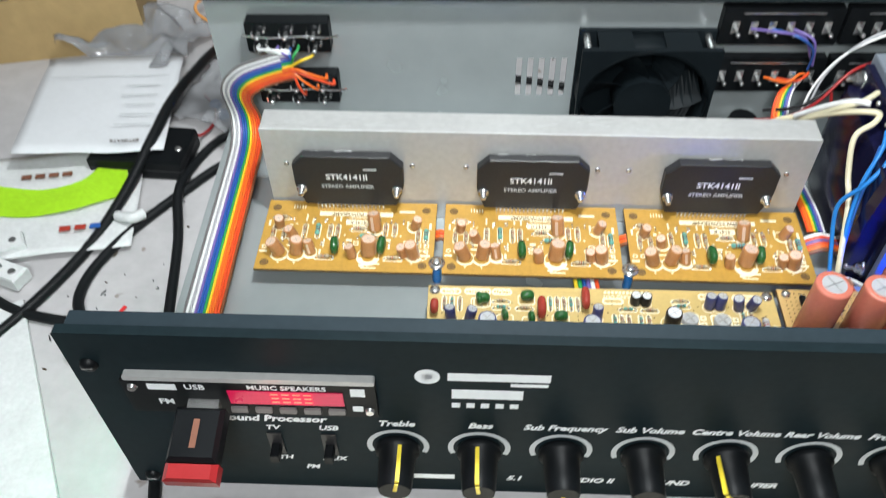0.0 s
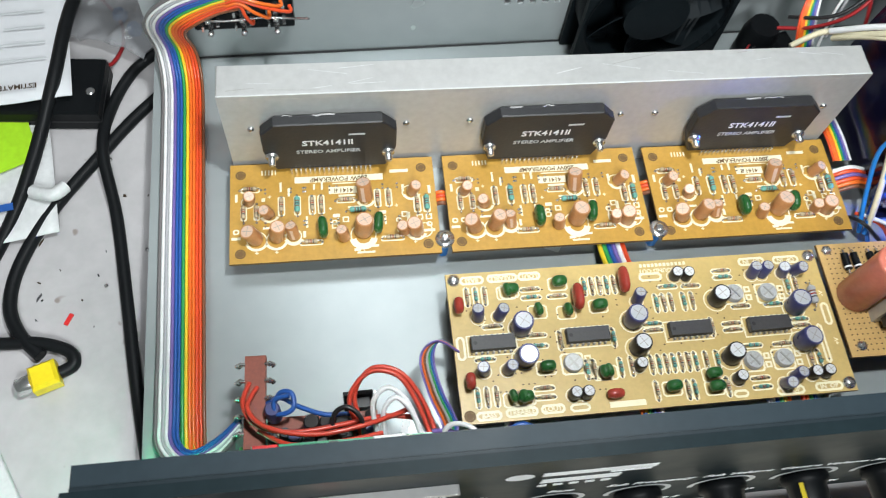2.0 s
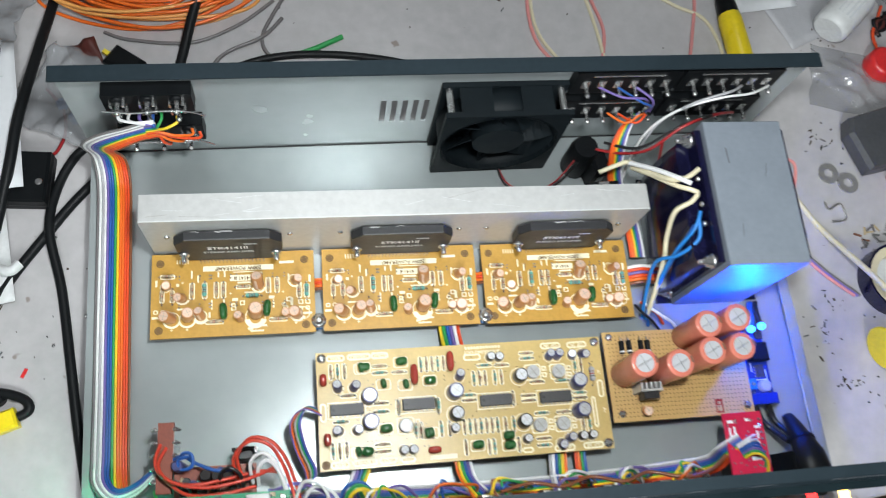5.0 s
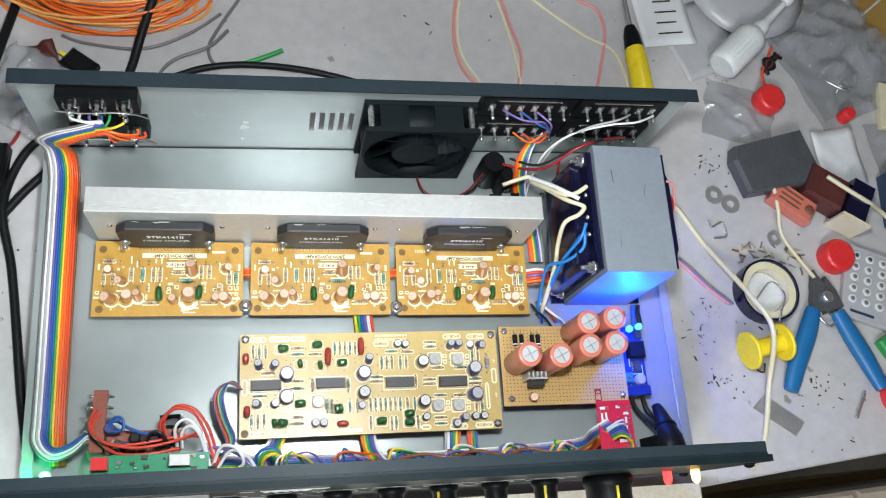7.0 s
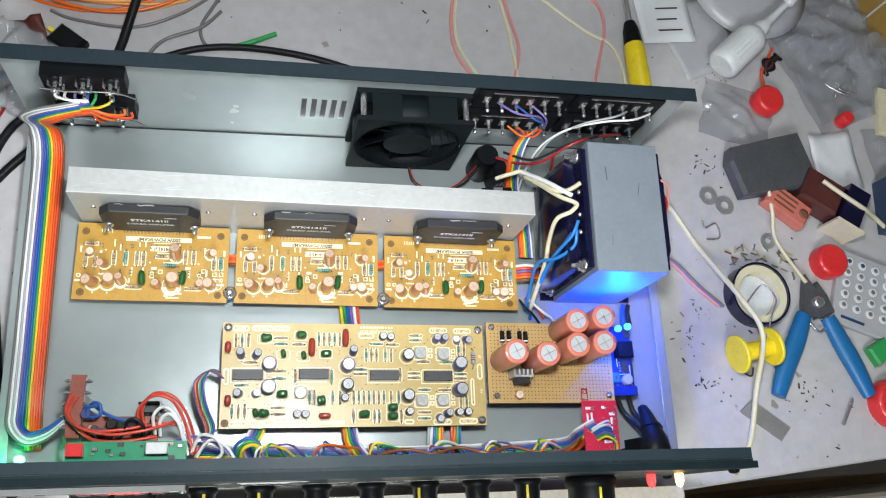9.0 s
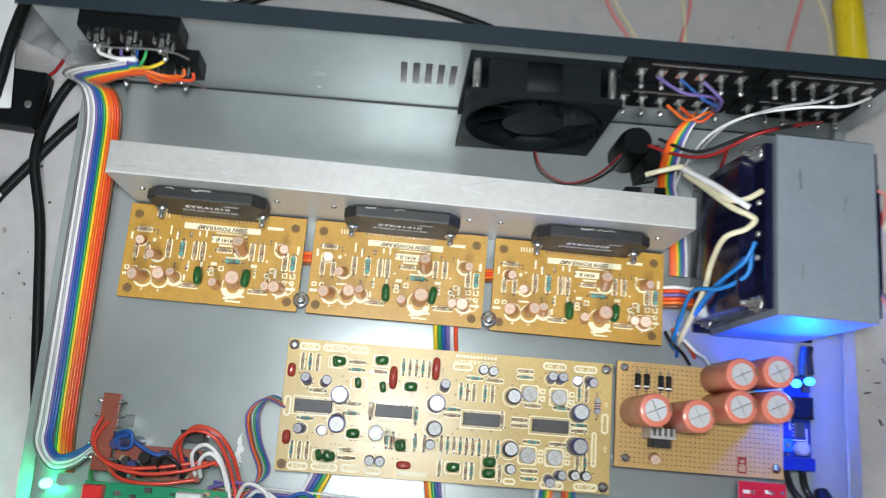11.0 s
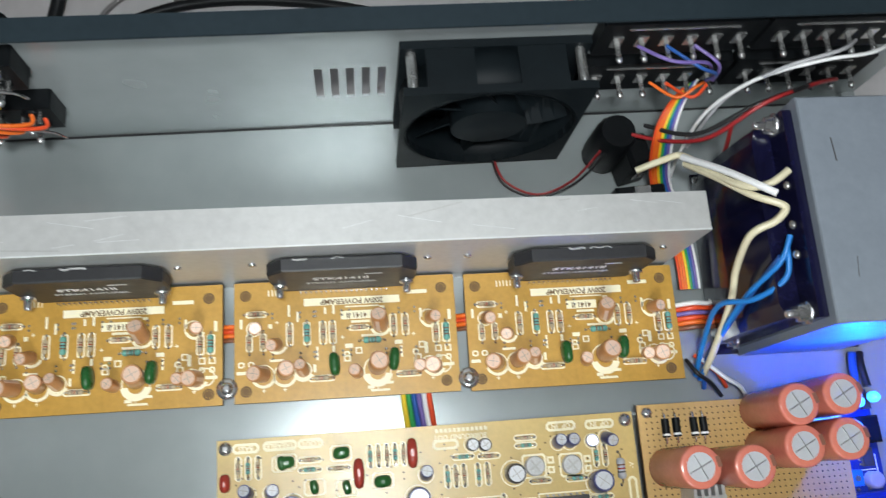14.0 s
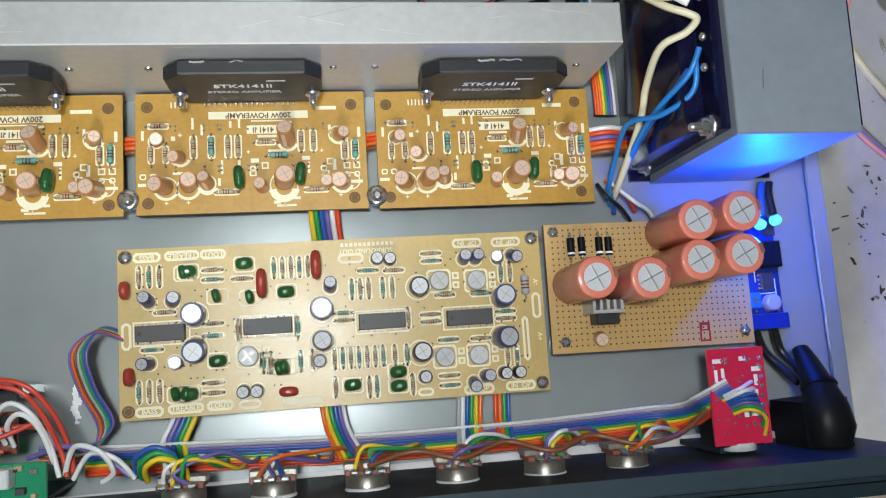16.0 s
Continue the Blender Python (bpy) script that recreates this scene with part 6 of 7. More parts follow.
adapter = thing("power_adapter", on_bench(-0.066, 0.231, -3), "flat black power adapter under crossing cables", "power adapter")
part("case", Kit().box(-0.032, 0.030, -0.0175, 0.0175, 0, 0.016, PLASTIC_BLACK, 0.0018), adapter)
part("seam", Kit().box(-0.0322, 0.0302, -0.0177, 0.0177, 0.0075, 0.0083, EPOXY), adapter)
part("rib", Kit().box(-0.028, 0.016, -0.010, -0.009, 0.016, 0.0166, PLASTIC_BLACK), adapter)
part("rib", Kit().box(-0.028, 0.016, 0.004, 0.005, 0.016, 0.0166, PLASTIC_BLACK), adapter)
part("screw", Kit().lathe([(0.0024, 0.0160), (0.0018, 0.0166)], SOLDER, 10, pose(0.025, -0.004, 0)), adapter)
bill = thing("estimate_sheet", pose(-0.103, 0.268, TOP + 0.018, -2, 3, 8), "white printed estimate sheet over the adapter", "paper")
part("paper", sheet(0.094, 0.108, 0.0013, PAPER, seed=4), bill)
part("lettering", lettering("ESTIMATE", 0.0042, HOLE, pose(0.022, -0.047, 0.0046, 0, 0, 180), thick=0.00002), bill)
for i in range(5):
    part("print_bar", Kit().box(0.012 + 0.002 * (i % 3), 0.036, -0.030 + 0.011 * i, -0.0290 + 0.011 * i, 0.0042, 0.0044, GREY_INK), bill)
part("printed_rule", Kit().box(-0.040, 0.040, 0.026, 0.0265, 0.0042, 0.0044, GREY_INK), bill)
pouch = thing("packing_pouch", pose(-0.110, 0.187, TOP + 0.004, 0, 0, 10), "crumpled white and lime green packing pouch", "plastic pouch")
part("film", sheet(0.100, 0.092, 0.0012, PALE_PLASTIC, 18, 16, 8), pouch)
outer = spline([(0.0267, 0.042, 0), (0.0386, 0.0348, 0), (0.0408, 0.0182, 0), (0.0426, -0.0004, 0), (0.0239, -0.0083, 0), (0.0048, -0.013, 0), (-0.020, -0.014, 0), (-0.046, -0.008, 0)], 5)
inner = spline([(0.0264, 0.041, 0), (0.0251, 0.0331, 0), (0.0216, 0.0246, 0), (0.0149, 0.0156, 0), (0.0093, 0.0126, 0), (0.0039, 0.0105, 0), (-0.014, 0.0095, 0), (-0.046, 0.018, 0)], 5)
rows = []
for a, b in zip(outer, inner):
    rise = [Vector((0, 0, 0.0036 + 0.0004 * math.sin(90 * q.x))) for q in (a, b)]
    thin = Vector((0, 0, 0.0003))
    rows.append([a + rise[0] - thin, b + rise[1] - thin, b + rise[1], a + rise[0]])
part("green_band", Kit().rings(rows, LIME, False), pouch, "lime green curved printed band")
for i in range(4):
    part("print_bar", Kit().box(-0.026 + 0.0085 * i, -0.020 + 0.0085 * i, 0.0200, 0.0236, 0.0034, 0.0040, RES_BAND), pouch)
for i in range(3):
    part("print_bar", Kit().box(0.006 + 0.009 * i, 0.0125 + 0.009 * i, -0.0300, -0.0262, 0.0034, 0.0040, PVC["blue"] if i == 2 else RED_CAP), pouch)
part("twist", Kit().tube([(0.040, -0.022, 0.004), (0.050, -0.028, 0.007), (0.056, -0.024, 0.006)], 0.0034, PALE_PLASTIC, 8), pouch, "twisted white end of the pouch")


def cable(name, pts, r, mat, label, lift=True):
    t = solid(name, Kit().tube(pts, r, mat, 9, 7), label, "cable", group="cables on the bench")
    return t


B = TOP + 0.0030
cable("black_cable", [(-0.038, 0.420, B + 0.004), (-0.044, 0.372, B), (-0.048, 0.322, B + 0.012), (-0.054, 0.270, B + 0.020), (-0.058, 0.232, B + 0.018), (-0.068, 0.190, B + 0.006), (-0.080, 0.148, B), (-0.100, 0.100, B), (-0.125, 0.060, B)], 0.0034, RUBBER, "thick black cable lying over the adapter")
cable("black_cable", [(0.006, 0.290, B), (-0.006, 0.267, B), (-0.024, 0.248, B), (-0.034, 0.224, B), (-0.0355, 0.196, B + 0.004), (-0.0270, 0.158, B), (-0.0190, 0.110, B), (-0.0130, 0.072, B), (-0.0050, 0.030, B), (0.004, -0.004, B), (0.010, -0.040, B)], 0.0030, RUBBER, "black cable running beside the case")
cable("black_cable", [(0.012, 0.2500, B), (-0.004, 0.237, B), (-0.022, 0.217, B), (-0.0375, 0.195, B), (-0.058, 0.164, B), (-0.070, 0.136, B), (-0.0725, 0.115, B), (-0.067, 0.100, B), (-0.056, 0.088, B)], 0.0032, RUBBER, "black cable ending in a yellow plug")
cable("black_cable", [(-0.150, 0.128, B), (-0.110, 0.104, B), (-0.080, 0.0960, B), (-0.058, 0.0945, B), (-0.044, 0.0895, B), (-0.041, 0.083, B), (-0.048, 0.079, B)], 0.0030, RUBBER, "black cable bent beside the yellow plug")
cable("thin_lead", [(-0.045, 0.300, TOP + 0.002), (-0.034, 0.285, TOP + 0.002), (-0.031, 0.268, TOP + 0.002), (-0.034, 0.252, TOP + 0.006), (-0.038, 0.246, TOP + 0.010)], 0.0011, PVC["maroon"], "thin dark red lead of the adapter")
plug = thing("audio_plug", on_bench(-0.053, 0.0765, 20), "yellow audio plug with metal tip", "plug")
part("shell", Kit().box(-0.0050, 0.0070, -0.0058, 0.0062, 0, 0.0100, YELLOW_PLASTIC, 0.0020), plug)
part("tip", Kit().lathe([(0.0042, 0), (0.0042, 0.006), (0.0034, 0.0066)], TIN, 14, pose(-0.0050, 0.0, 0.0052, 0, -90, 0)), plug)
solid("sliver", Kit().box(-0.001, 0.001, -0.003, 0.003, 0, 0.0012, RED_PLASTIC, 0.0003), "tiny red plastic sliver", "scrap", on_bench(-0.046, 0.106, -25))
for x, y in ((-0.030, 0.122), (-0.033, 0.193), (-0.012, 0.140)):
    solid("solder_ball", Kit().ball((0, 0, 0.0011), 0.0011, SOLDER, 8), "tiny bright solder ball", "solder ball", on_bench(x, y), "solder balls")
bag = thing("clear_pouch", pose(-0.028, 0.292, TOP + 0.002, 0, 0, -24), "clear plastic bag with blue caps inside", "plastic bag")
part("film", sheet(0.050, 0.064, 0.0036, CLEAR_BAG, 16, 16, 21), bag)
for x, y in ((0.008, -0.012), (0.014, -0.004), (-0.004, -0.006)):
    part("cap", Kit().lathe([(0.0040, 0.0), (0.0044, 0.003), (0.0030, 0.0052)], PVC["skyblue"], 12, pose(x, y, -0.0016)), bag, "blue cap")
lead = thing("power_plug", on_bench(0.006, 0.317, -35), "black moulded plug lying behind the case", "plug")
part("body", Kit().box(-0.012, 0.012, -0.008, 0.008, 0, 0.012, PLASTIC_BLACK, 0.003), lead)
part("strain_relief", Kit().lathe([(0.0046, 0.0), (0.0040, 0.006), (0.0030, 0.012)], RUBBER, 12, pose(0.0121, 0, 0.006, 0, 90, 0)), lead)
part("gold_tip", Kit().box(-0.0180, -0.0121, -0.0015, 0.0015, 0.004, 0.007, YELLOW_MARK), lead)
wrap = thing("maroon_packet", on_bench(-0.021, 0.325, 20), "crumpled dark red packet behind the case", "packet")
part("film", sheet(0.020, 0.024, 0.0026, DARK_WRAP, 10, 10, 33), wrap)
box = thing("cardboard_box", on_bench(-0.205, 0.400, 12), "open brown cardboard box with crumpled wrapping", "box")
part("side", Kit().box(-0.090, 0.090, 0.060, 0.063, 0, 0.070, CARD, 0.0006), box)
part("side", Kit().box(-0.090, 0.090, -0.063, -0.060, 0, 0.050, CARD, 0.0006), box)
part("side", Kit().box(-0.093, -0.090, -0.063, 0.063, 0, 0.060, CARD, 0.0006), box)
part("side", Kit().box(0.090, 0.093, -0.063, 0.063, 0, 0.060, CARD, 0.0006), box)
part("wrapping", sheet(0.172, 0.112, 0.012, CARD, 20, 14, 31), box, "crumpled brown wrapping", pose(0, 0, 0.030))
bag = thing("clear_bag", on_bench(-0.105, 0.352, -14), "crumpled clear plastic bag beside the box", "plastic bag")
part("film", sheet(0.090, 0.070, 0.0085, CLEAR_BAG, 22, 18, 41), bag)
roll = thing("grey_sleeve_roll", on_bench(-0.165, 0.118, 25), "grey sleeve roll with pale plugs", "roll")
part("roll", Kit().lathe([(0.016, -0.028), (0.018, -0.027), (0.018, 0.027), (0.016, 0.028)], PVC["dullgrey"], 20, pose(0, 0, 0.0182, 0, 90, 0)), roll)
part("end", Kit().lathe([(0.0185, 0.0272), (0.0185, 0.0300), (0.008, 0.0305)], PALE_PLASTIC, 20, pose(0, 0, 0.0187, 0, 90, 0)), roll)
for x, y, a in ((-0.127, 0.146, 30), (-0.118, 0.126, -20), (-0.138, 0.124, 70)):
    t = thing("terminal_block", on_bench(x, y, a), "small white plastic terminal block", "terminal block", "terminal blocks")
    part("body", Kit().box(-0.011, 0.011, -0.006, 0.006, 0, 0.010, PALE_PLASTIC, 0.0012), t)
    for q in (-0.005, 0.005):
        part("screw", Kit().lathe([(0.0024, 0.0100), (0.0020, 0.0106)], SOLDER, 10, pose(q, 0, 0)), t)
lid = thing("case_cover", on_bench(-0.135, 0.020, 28), "white laminated panel leaning flat beside the front panel", "panel")
part("sheet", Kit().box(-0.080, 0.070, -0.110, 0.065, 0, 0.0030, PALE_PLASTIC, 0.0006), lid)

# wooden strip under the front edge
solid("wooden_strip", Kit().box(0.030, 0.460, -0.085, -0.012, 0, 0.012, WOOD, 0.0015), "pale wooden strip in front of the amplifier", "wooden strip", on_bench(0, 0, 0.5))

# ---- behind the rear panel ----
coil = thing("wire_coil", on_bench(0.018, 0.388), "loose coil of orange insulated wire", "coil of wire")
rnd = random.Random(17)
for i in range(17):
    a, b, ox, oy, tilt = rnd.uniform(0.050, 0.076), rnd.uniform(0.022, 0.042), rnd.uniform(-0.010, 0.010), rnd.uniform(-0.006, 0.008), rnd.uniform(0, 6.28)
    z = 0.0016 + 0.0011 * i
    pts = [(ox + a * math.cos(q) * (1 + 0.05 * math.sin(3 * q + tilt)), oy + b * math.sin(q + 0.1 * math.sin(2 * q + tilt)), z + 0.0012 * math.sin(2 * q + tilt)) for q in [2 * math.pi * s / 16 + tilt for s in range(17)]]
    part("turn", Kit().tube(pts, 0.0013, PVC["orange"] if i % 3 else ORANGE_WIRE, 6, 4), coil)
cable("black_strap", [(0.074, 0.425, B), (0.062, 0.382, B + 0.020), (0.052, 0.352, B + 0.012), (0.042, 0.318, B), (0.032, 0.285, B)], 0.0034, RUBBER, "black cable passing under the coil")
w = TOP + 0.0016
cable("thin_lead", [(-0.010, 0.345, w), (0.008, 0.339, w), (0.049, 0.337, w), (0.082, 0.352, w), (0.107, 0.373, w)], 0.0013, PVC["dullgrey"], "thin brownish lead behind the case")
cable("thin_lead", [(0.058, 0.300, w), (0.064, 0.318, w), (0.075, 0.330, w), (0.099, 0.341, w + 0.002), (0.113, 0.358, w)], 0.0014, PVC["dullgrey"], "thin grey lead behind the case")
cable("thin_lead", [(0.132, 0.410, w), (0.120, 0.386, w), (0.107, 0.362, w), (0.0985, 0.341, w), (0.105, 0.326, w), (0.124, 0.326, w)], 0.0014, PVC["dullgrey"], "thin grey lead curling to a green end")
cable("stripped_end", [(0.120, 0.326, w + 0.001), (0.136, 0.332, w + 0.001), (0.156, 0.342, w + 0.001)], 0.0020, PVC["green"], "green and yellow sleeved cable end")
cable("black_cable", [(0.040, 0.296, B), (0.072, 0.312, B), (0.100, 0.323, B), (0.134, 0.327, B), (0.178, 0.324, B), (0.222, 0.314, B), (0.255, 0.302, B), (0.290, 0.284, B)], 0.0027, RUBBER, "black cable arched behind the rear panel")
for pts, c in (([(0.306, 0.420, w), (0.299, 0.375, w), (0.302, 0.341, w), (0.316, 0.318, w), (0.330, 0.292, w)], "pink"), ([(0.310, 0.420, w), (0.302, 0.378, w), (0.305, 0.346, w), (0.320, 0.320, w), (0.334, 0.292, w)], "cream"),
               ([(0.340, 0.420, w), (0.350, 0.380, w), (0.357, 0.350, w), (0.352, 0.322, w), (0.344, 0.290, w)], "pink"), ([(0.335, 0.420, w), (0.345, 0.384, w), (0.351, 0.352, w), (0.354, 0.322, w), (0.352, 0.290, w)], "cream"),
               ([(0.398, 0.428, w), (0.416, 0.411, w), (0.432, 0.402, w), (0.437, 0.379, w), (0.429, 0.345, w), (0.422, 0.318, w), (0.418, 0.290, w)], "pink"), ([(0.350, 0.430, w), (0.385, 0.398, w), (0.418, 0.374, w), (0.441, 0.362, w), (0.450, 0.340, w), (0.452, 0.318, w)], "cream")):
    cable("thin_lead", pts, 0.0014, PVC[c], ("pink" if c == "pink" else "cream") + " insulated lead lying loose behind the case")
tool = thing("screwdriver", on_bench(0.459, 0.353, 94), "screwdriver with a yellow handle", "screwdriver")
part("handle", Kit().lathe([(0.0072, 0.0), (0.0094, 0.004), (0.0094, 0.054), (0.0082, 0.060)], YELLOW_PLASTIC, 10, pose(-0.054, 0, 0.0096, 0, 90, 0)), tool, "yellow plastic handle")
part("collar", Kit().lathe([(0.0082, 0.0), (0.0070, 0.014), (0.0048, 0.022)], PLASTIC_BLACK, 12, pose(0.006, 0, 0.0096, 0, 90, 0)), tool, "black collar")
part("shank", Kit().lathe([(0.0030, 0.0), (0.0030, 0.070), (0.0018, 0.078)], TIN, 10, pose(0.028, 0, 0.0096, 0, 90, 0)), tool, "steel shank")
note = thing("note_slip", on_bench(0.494, 0.402, 8, 0.0028), "white paper slip with handwriting", "paper")
part("paper", sheet(0.052, 0.066, 0.0006, PAPER, 8, 8, 51), note)
for i in range(4):
    part("print_bar", Kit().box(-0.010 + 0.001 * i, 0.014 - 0.003 * (i % 2), -0.022 + 0.011 * i, -0.0206 + 0.011 * i, 0.0021, 0.0023, HOLE), note)

# ---- bench beside the transformer ----
plate = thing("loudspeaker_cone", on_bench(0.578, 0.436), "greyish white plastic disc with a dark centre", "disc")
part("disc", Kit().lathe([(0.058, 0.010), (0.060, 0.012), (0.046, 0.015), (0.022, 0.017)], PVC["grey"], 40), plate)
part("hub", Kit().lathe([(0.030, 0.0), (0.030, 0.0098)], PVC["dullgrey"], 24), plate)
part("centre", Kit().lathe([(0.019, 0.0171), (0.016, 0.021), (0.010, 0.022)], PVC["dullgrey"], 24), plate, "dark raised centre")
under = thing("grey_sheet", on_bench(0.528, 0.380, 24, 0.0004), "dull grey paper sheet under the bottle", "paper")
part("paper", sheet(0.066, 0.072, 0.0008, PVC["grey"], 10, 10, 57), under)
dark = thing("wire_remnant", on_bench(0.596, 0.357, 50), "tangle of dark wire ends beside the bag", "wire scraps")
for i in range(5):
    part("strand", Kit().tube([(-0.012, 0.004 - 0.002 * i, 0.002), (-0.004, -0.004 + 0.003 * i, 0.005), (0.006, 0.003 - 0.001 * i, 0.003), (0.013, -0.005 + 0.002 * i, 0.002)], 0.0016, DARK_WRAP if i % 2 else RUBBER, 7), dark)
bottle = thing("glue_bottle", pose(0.537, 0.343, TOP + 0.0146, 0, 0, 43) @ pose(0, 0, 0, 0, -11, 0), "white glue bottle leaning with its nozzle on the disc", "bottle")
part("body", Kit().lathe([(0.0120, 0.0), (0.0142, 0.0016), (0.0146, 0.006), (0.0146, 0.036), (0.0138, 0.041), (0.0105, 0.046), (0.0070, 0.049)], PALE_PLASTIC, 28, pose(0, 0, 0, 0, 90, 0)), bottle, "round white body")
part("nozzle", Kit().lathe([(0.0074, 0.0491), (0.0070, 0.056), (0.0046, 0.060), (0.0032, 0.076), (0.0026, 0.088)], PALE_PLASTIC, 18, pose(0, 0, 0, 0, 90, 0)), bottle, "tapered white nozzle")
part("cap", Kit().lathe([(0.0034, 0.0881), (0.0052, 0.090), (0.0050, 0.098), (0.0030, 0.100)], PALE_PLASTIC, 10, pose(0, 0, 0, 0, 90, 0)), bottle)
for i in range(4):
    part("print_bar", Kit().box(0.010, 0.034 - 0.004 * (i % 2), -0.0066 + 0.0035 * i, -0.0050 + 0.0035 * i, 0.0128, 0.01475 - 0.0006 * abs(i - 1.5), GREY_INK), bottle)


def red_cap(x, y, r, label):
    t = thing("plastic_lid", on_bench(x, y), label, "lid", "red plastic lids")
    part("cap", Kit().lathe([(r, 0.0), (r, 0.010), (r * 0.94, 0.0125), (r * 0.80, 0.0135)], RED_PLASTIC, 24), t)


red_cap(0.583, 0.317, 0.0135, "round red plastic cap with a red cord")
red_cap(0.618, 0.170, 0.0145, "round red plastic cap beside the pliers")
red_cap(0.656, 0.052, 0.0200, "large round red plastic cap")
cable("thin_lead", [(0.583, 0.330, TOP + 0.006), (0.584, 0.346, TOP + 0.004), (0.592, 0.360, TOP + 0.003), (0.600, 0.374, TOP + 0.003)], 0.0013, PVC["red"], "thin red cord tied to a lid")
bag = thing("clear_bag", on_bench(0.668, 0.378, 24), "large crumpled clear plastic bag standing in folds", "plastic bag")
part("film", crumpled(0.128, 0.138, 0.055, 61), bag)
part("lining", crumpled(0.115, 0.120, 0.030, 64), bag)
part("contents", Kit().tube([(-0.030, -0.040, 0.003), (-0.022, -0.030, 0.006), (-0.034, -0.024, 0.004), (-0.020, -0.044, 0.007), (-0.012, -0.030, 0.003), (-0.026, -0.036, 0.008), (-0.008, -0.042, 0.004), (-0.002, -0.030, 0.004)], 0.0009, TIN, 6), bag, "bright bent wires")
bag = thing("clear_bag", on_bench(0.554, 0.304, -14), "small crumpled clear plastic bag", "plastic bag")
part("film", crumpled(0.066, 0.056, 0.020, 62, 20), bag)
bag = thing("clear_bag", on_bench(0.722, 0.272, 8), "clear plastic bag over a dark cord", "plastic bag")
part("film", crumpled(0.080, 0.066, 0.024, 63, 20), bag)
part("cord", Kit().tube([(-0.020, 0.006, 0.003), (-0.010, -0.004, 0.004), (0.008, -0.008, 0.003), (0.024, -0.004, 0.003)], 0.0015, RUBBER, 7), bag, "dark cord")
carton = thing("ochre_carton", on_bench(0.748, 0.440, 4), "ochre cardboard carton at the end of the bench", "box")
part("body", Kit().box(-0.045, 0.080, -0.050, 0.080, 0, 0.040, OCHRE, 0.001), carton)
part("tape", Kit().box(-0.0452, 0.0802, -0.022, -0.020, 0.002, 0.0404, PALE_PLASTIC), carton)
pack = thing("printed_packet", on_bench(0.742, 0.350, -4), "white packet with dark print", "packet")
part("body", Kit().box(-0.020, 0.030, -0.022, 0.022, 0, 0.008, PALE_PLASTIC, 0.001), pack)
part("print_bar", Kit().box(-0.017, 0.026, -0.017, 0.017, 0.008, 0.0083, EPOXY), pack)
strip = thing("cream_strip", on_bench(0.704, 0.318, 80), "cream plastic strip beside the bag", "strip")
part("strip", Kit().box(-0.024, 0.024, -0.006, 0.006, 0, 0.006, PVC["cream"], 0.001), strip)
carton = thing("navy_carton", on_bench(0.712, 0.220, -4), "dark navy printed carton", "box")
part("body", Kit().box(-0.034, 0.040, -0.024, 0.024, 0, 0.020, NAVY, 0.001), carton)
part("print_bar", Kit().box(-0.022, 0.014, -0.014, -0.010, 0.020, 0.0202, PVC["blue"]), carton)
red_cap(0.659, 0.305, 0.0062, "small red plastic cap by the bag")
card = thing("paper_scrap", on_bench(0.645, 0.264, 10, 0.0008) @ pose(0, 0, 0.0012, 3, 0, 0), "white paper scrap beside the dark block", "paper")
part("paper", sheet(0.044, 0.054, 0.0014, PAPER, 8, 8, 71), card)
k = Kit().prism([(-0.038, -0.022), (0.030, -0.026), (0.038, -0.012), (0.036, 0.024), (-0.034, 0.022), (-0.040, 0.010)], 0, 0.016, FERRITE, 0.003)
solid("ferrite_block", k, "dark grey scuffed ferrite block", "block", on_bench(0.574, 0.253, 14))
film = thing("film_capacitor", on_bench(0.584, 0.217, -36), "loose orange film capacitor", "capacitor")
part("body", Kit().box(-0.020, 0.020, -0.010, 0.010, 0, 0.014, ORANGE_CAP, 0.0025), film)
part("eyelet", Kit().lathe([(0.0042, 0.0140), (0.0042, 0.0148), (0.0022, 0.0150)], RES_BAND, 14, pose(0.014, 0, 0)), film)
for i in range(3):
    part("print_bar", Kit().box(-0.014, 0.006, -0.006 + 0.005 * i, -0.004 + 0.005 * i, 0.0141, 0.0143, RES_BAND), film)
small = thing("small_transformer", on_bench(0.624, 0.222, -30), "small transformer with dark core and brown winding", "transformer")
part("winding", Kit().box(-0.030, 0.006, -0.015, 0.015, 0, 0.022, DARK_WRAP, 0.003), small, "brown wrapped winding")
part("core", Kit().box(0.0062, 0.026, -0.019, 0.019, 0, 0.026, LACQUER, 0.0015), small, "dark laminated core")
part("frame", Kit().box(0.004, 0.030, -0.022, -0.0192, 0, 0.028, PVC["cream"], 0.0005), small, "pale cardboard frame")
cable("cream_lead", [(0.612, 0.236, TOP + 0.024), (0.628, 0.222, TOP + 0.027), (0.645, 0.212, TOP + 0.026), (0.664, 0.210, TOP + 0.014), (0.690, 0.196, TOP + 0.004)], 0.0020, PVC["cream"], "cream lead of the small transformer")
for x, y, r in ((0.517, 0.226, 0.0080), (0.531, 0.218, 0.0082), (0.567, 0.188, 0.0066)):
    n = 22
    rows = [[(q * math.cos(2 * math.pi * i / n), q * math.sin(2 * math.pi * i / n), z) for i in range(n)] for q, z in ((r * 0.45, 0.0), (r, 0.0), (r, 0.0013), (r * 0.45, 0.0013))]
    solid("washer", Kit().rings(rows, PIN, False, False, None, True), "flat steel washer lying on the bench", "washer", on_bench(x, y), "washers")
clip = Kit().tube([(0.0, 0.0, 0.001), (0.012, 0.002, 0.001), (0.010, 0.014, 0.001), (0.000, 0.010, 0.001), (-0.002, 0.016, 0.001)], 0.0009, TIN, 6)
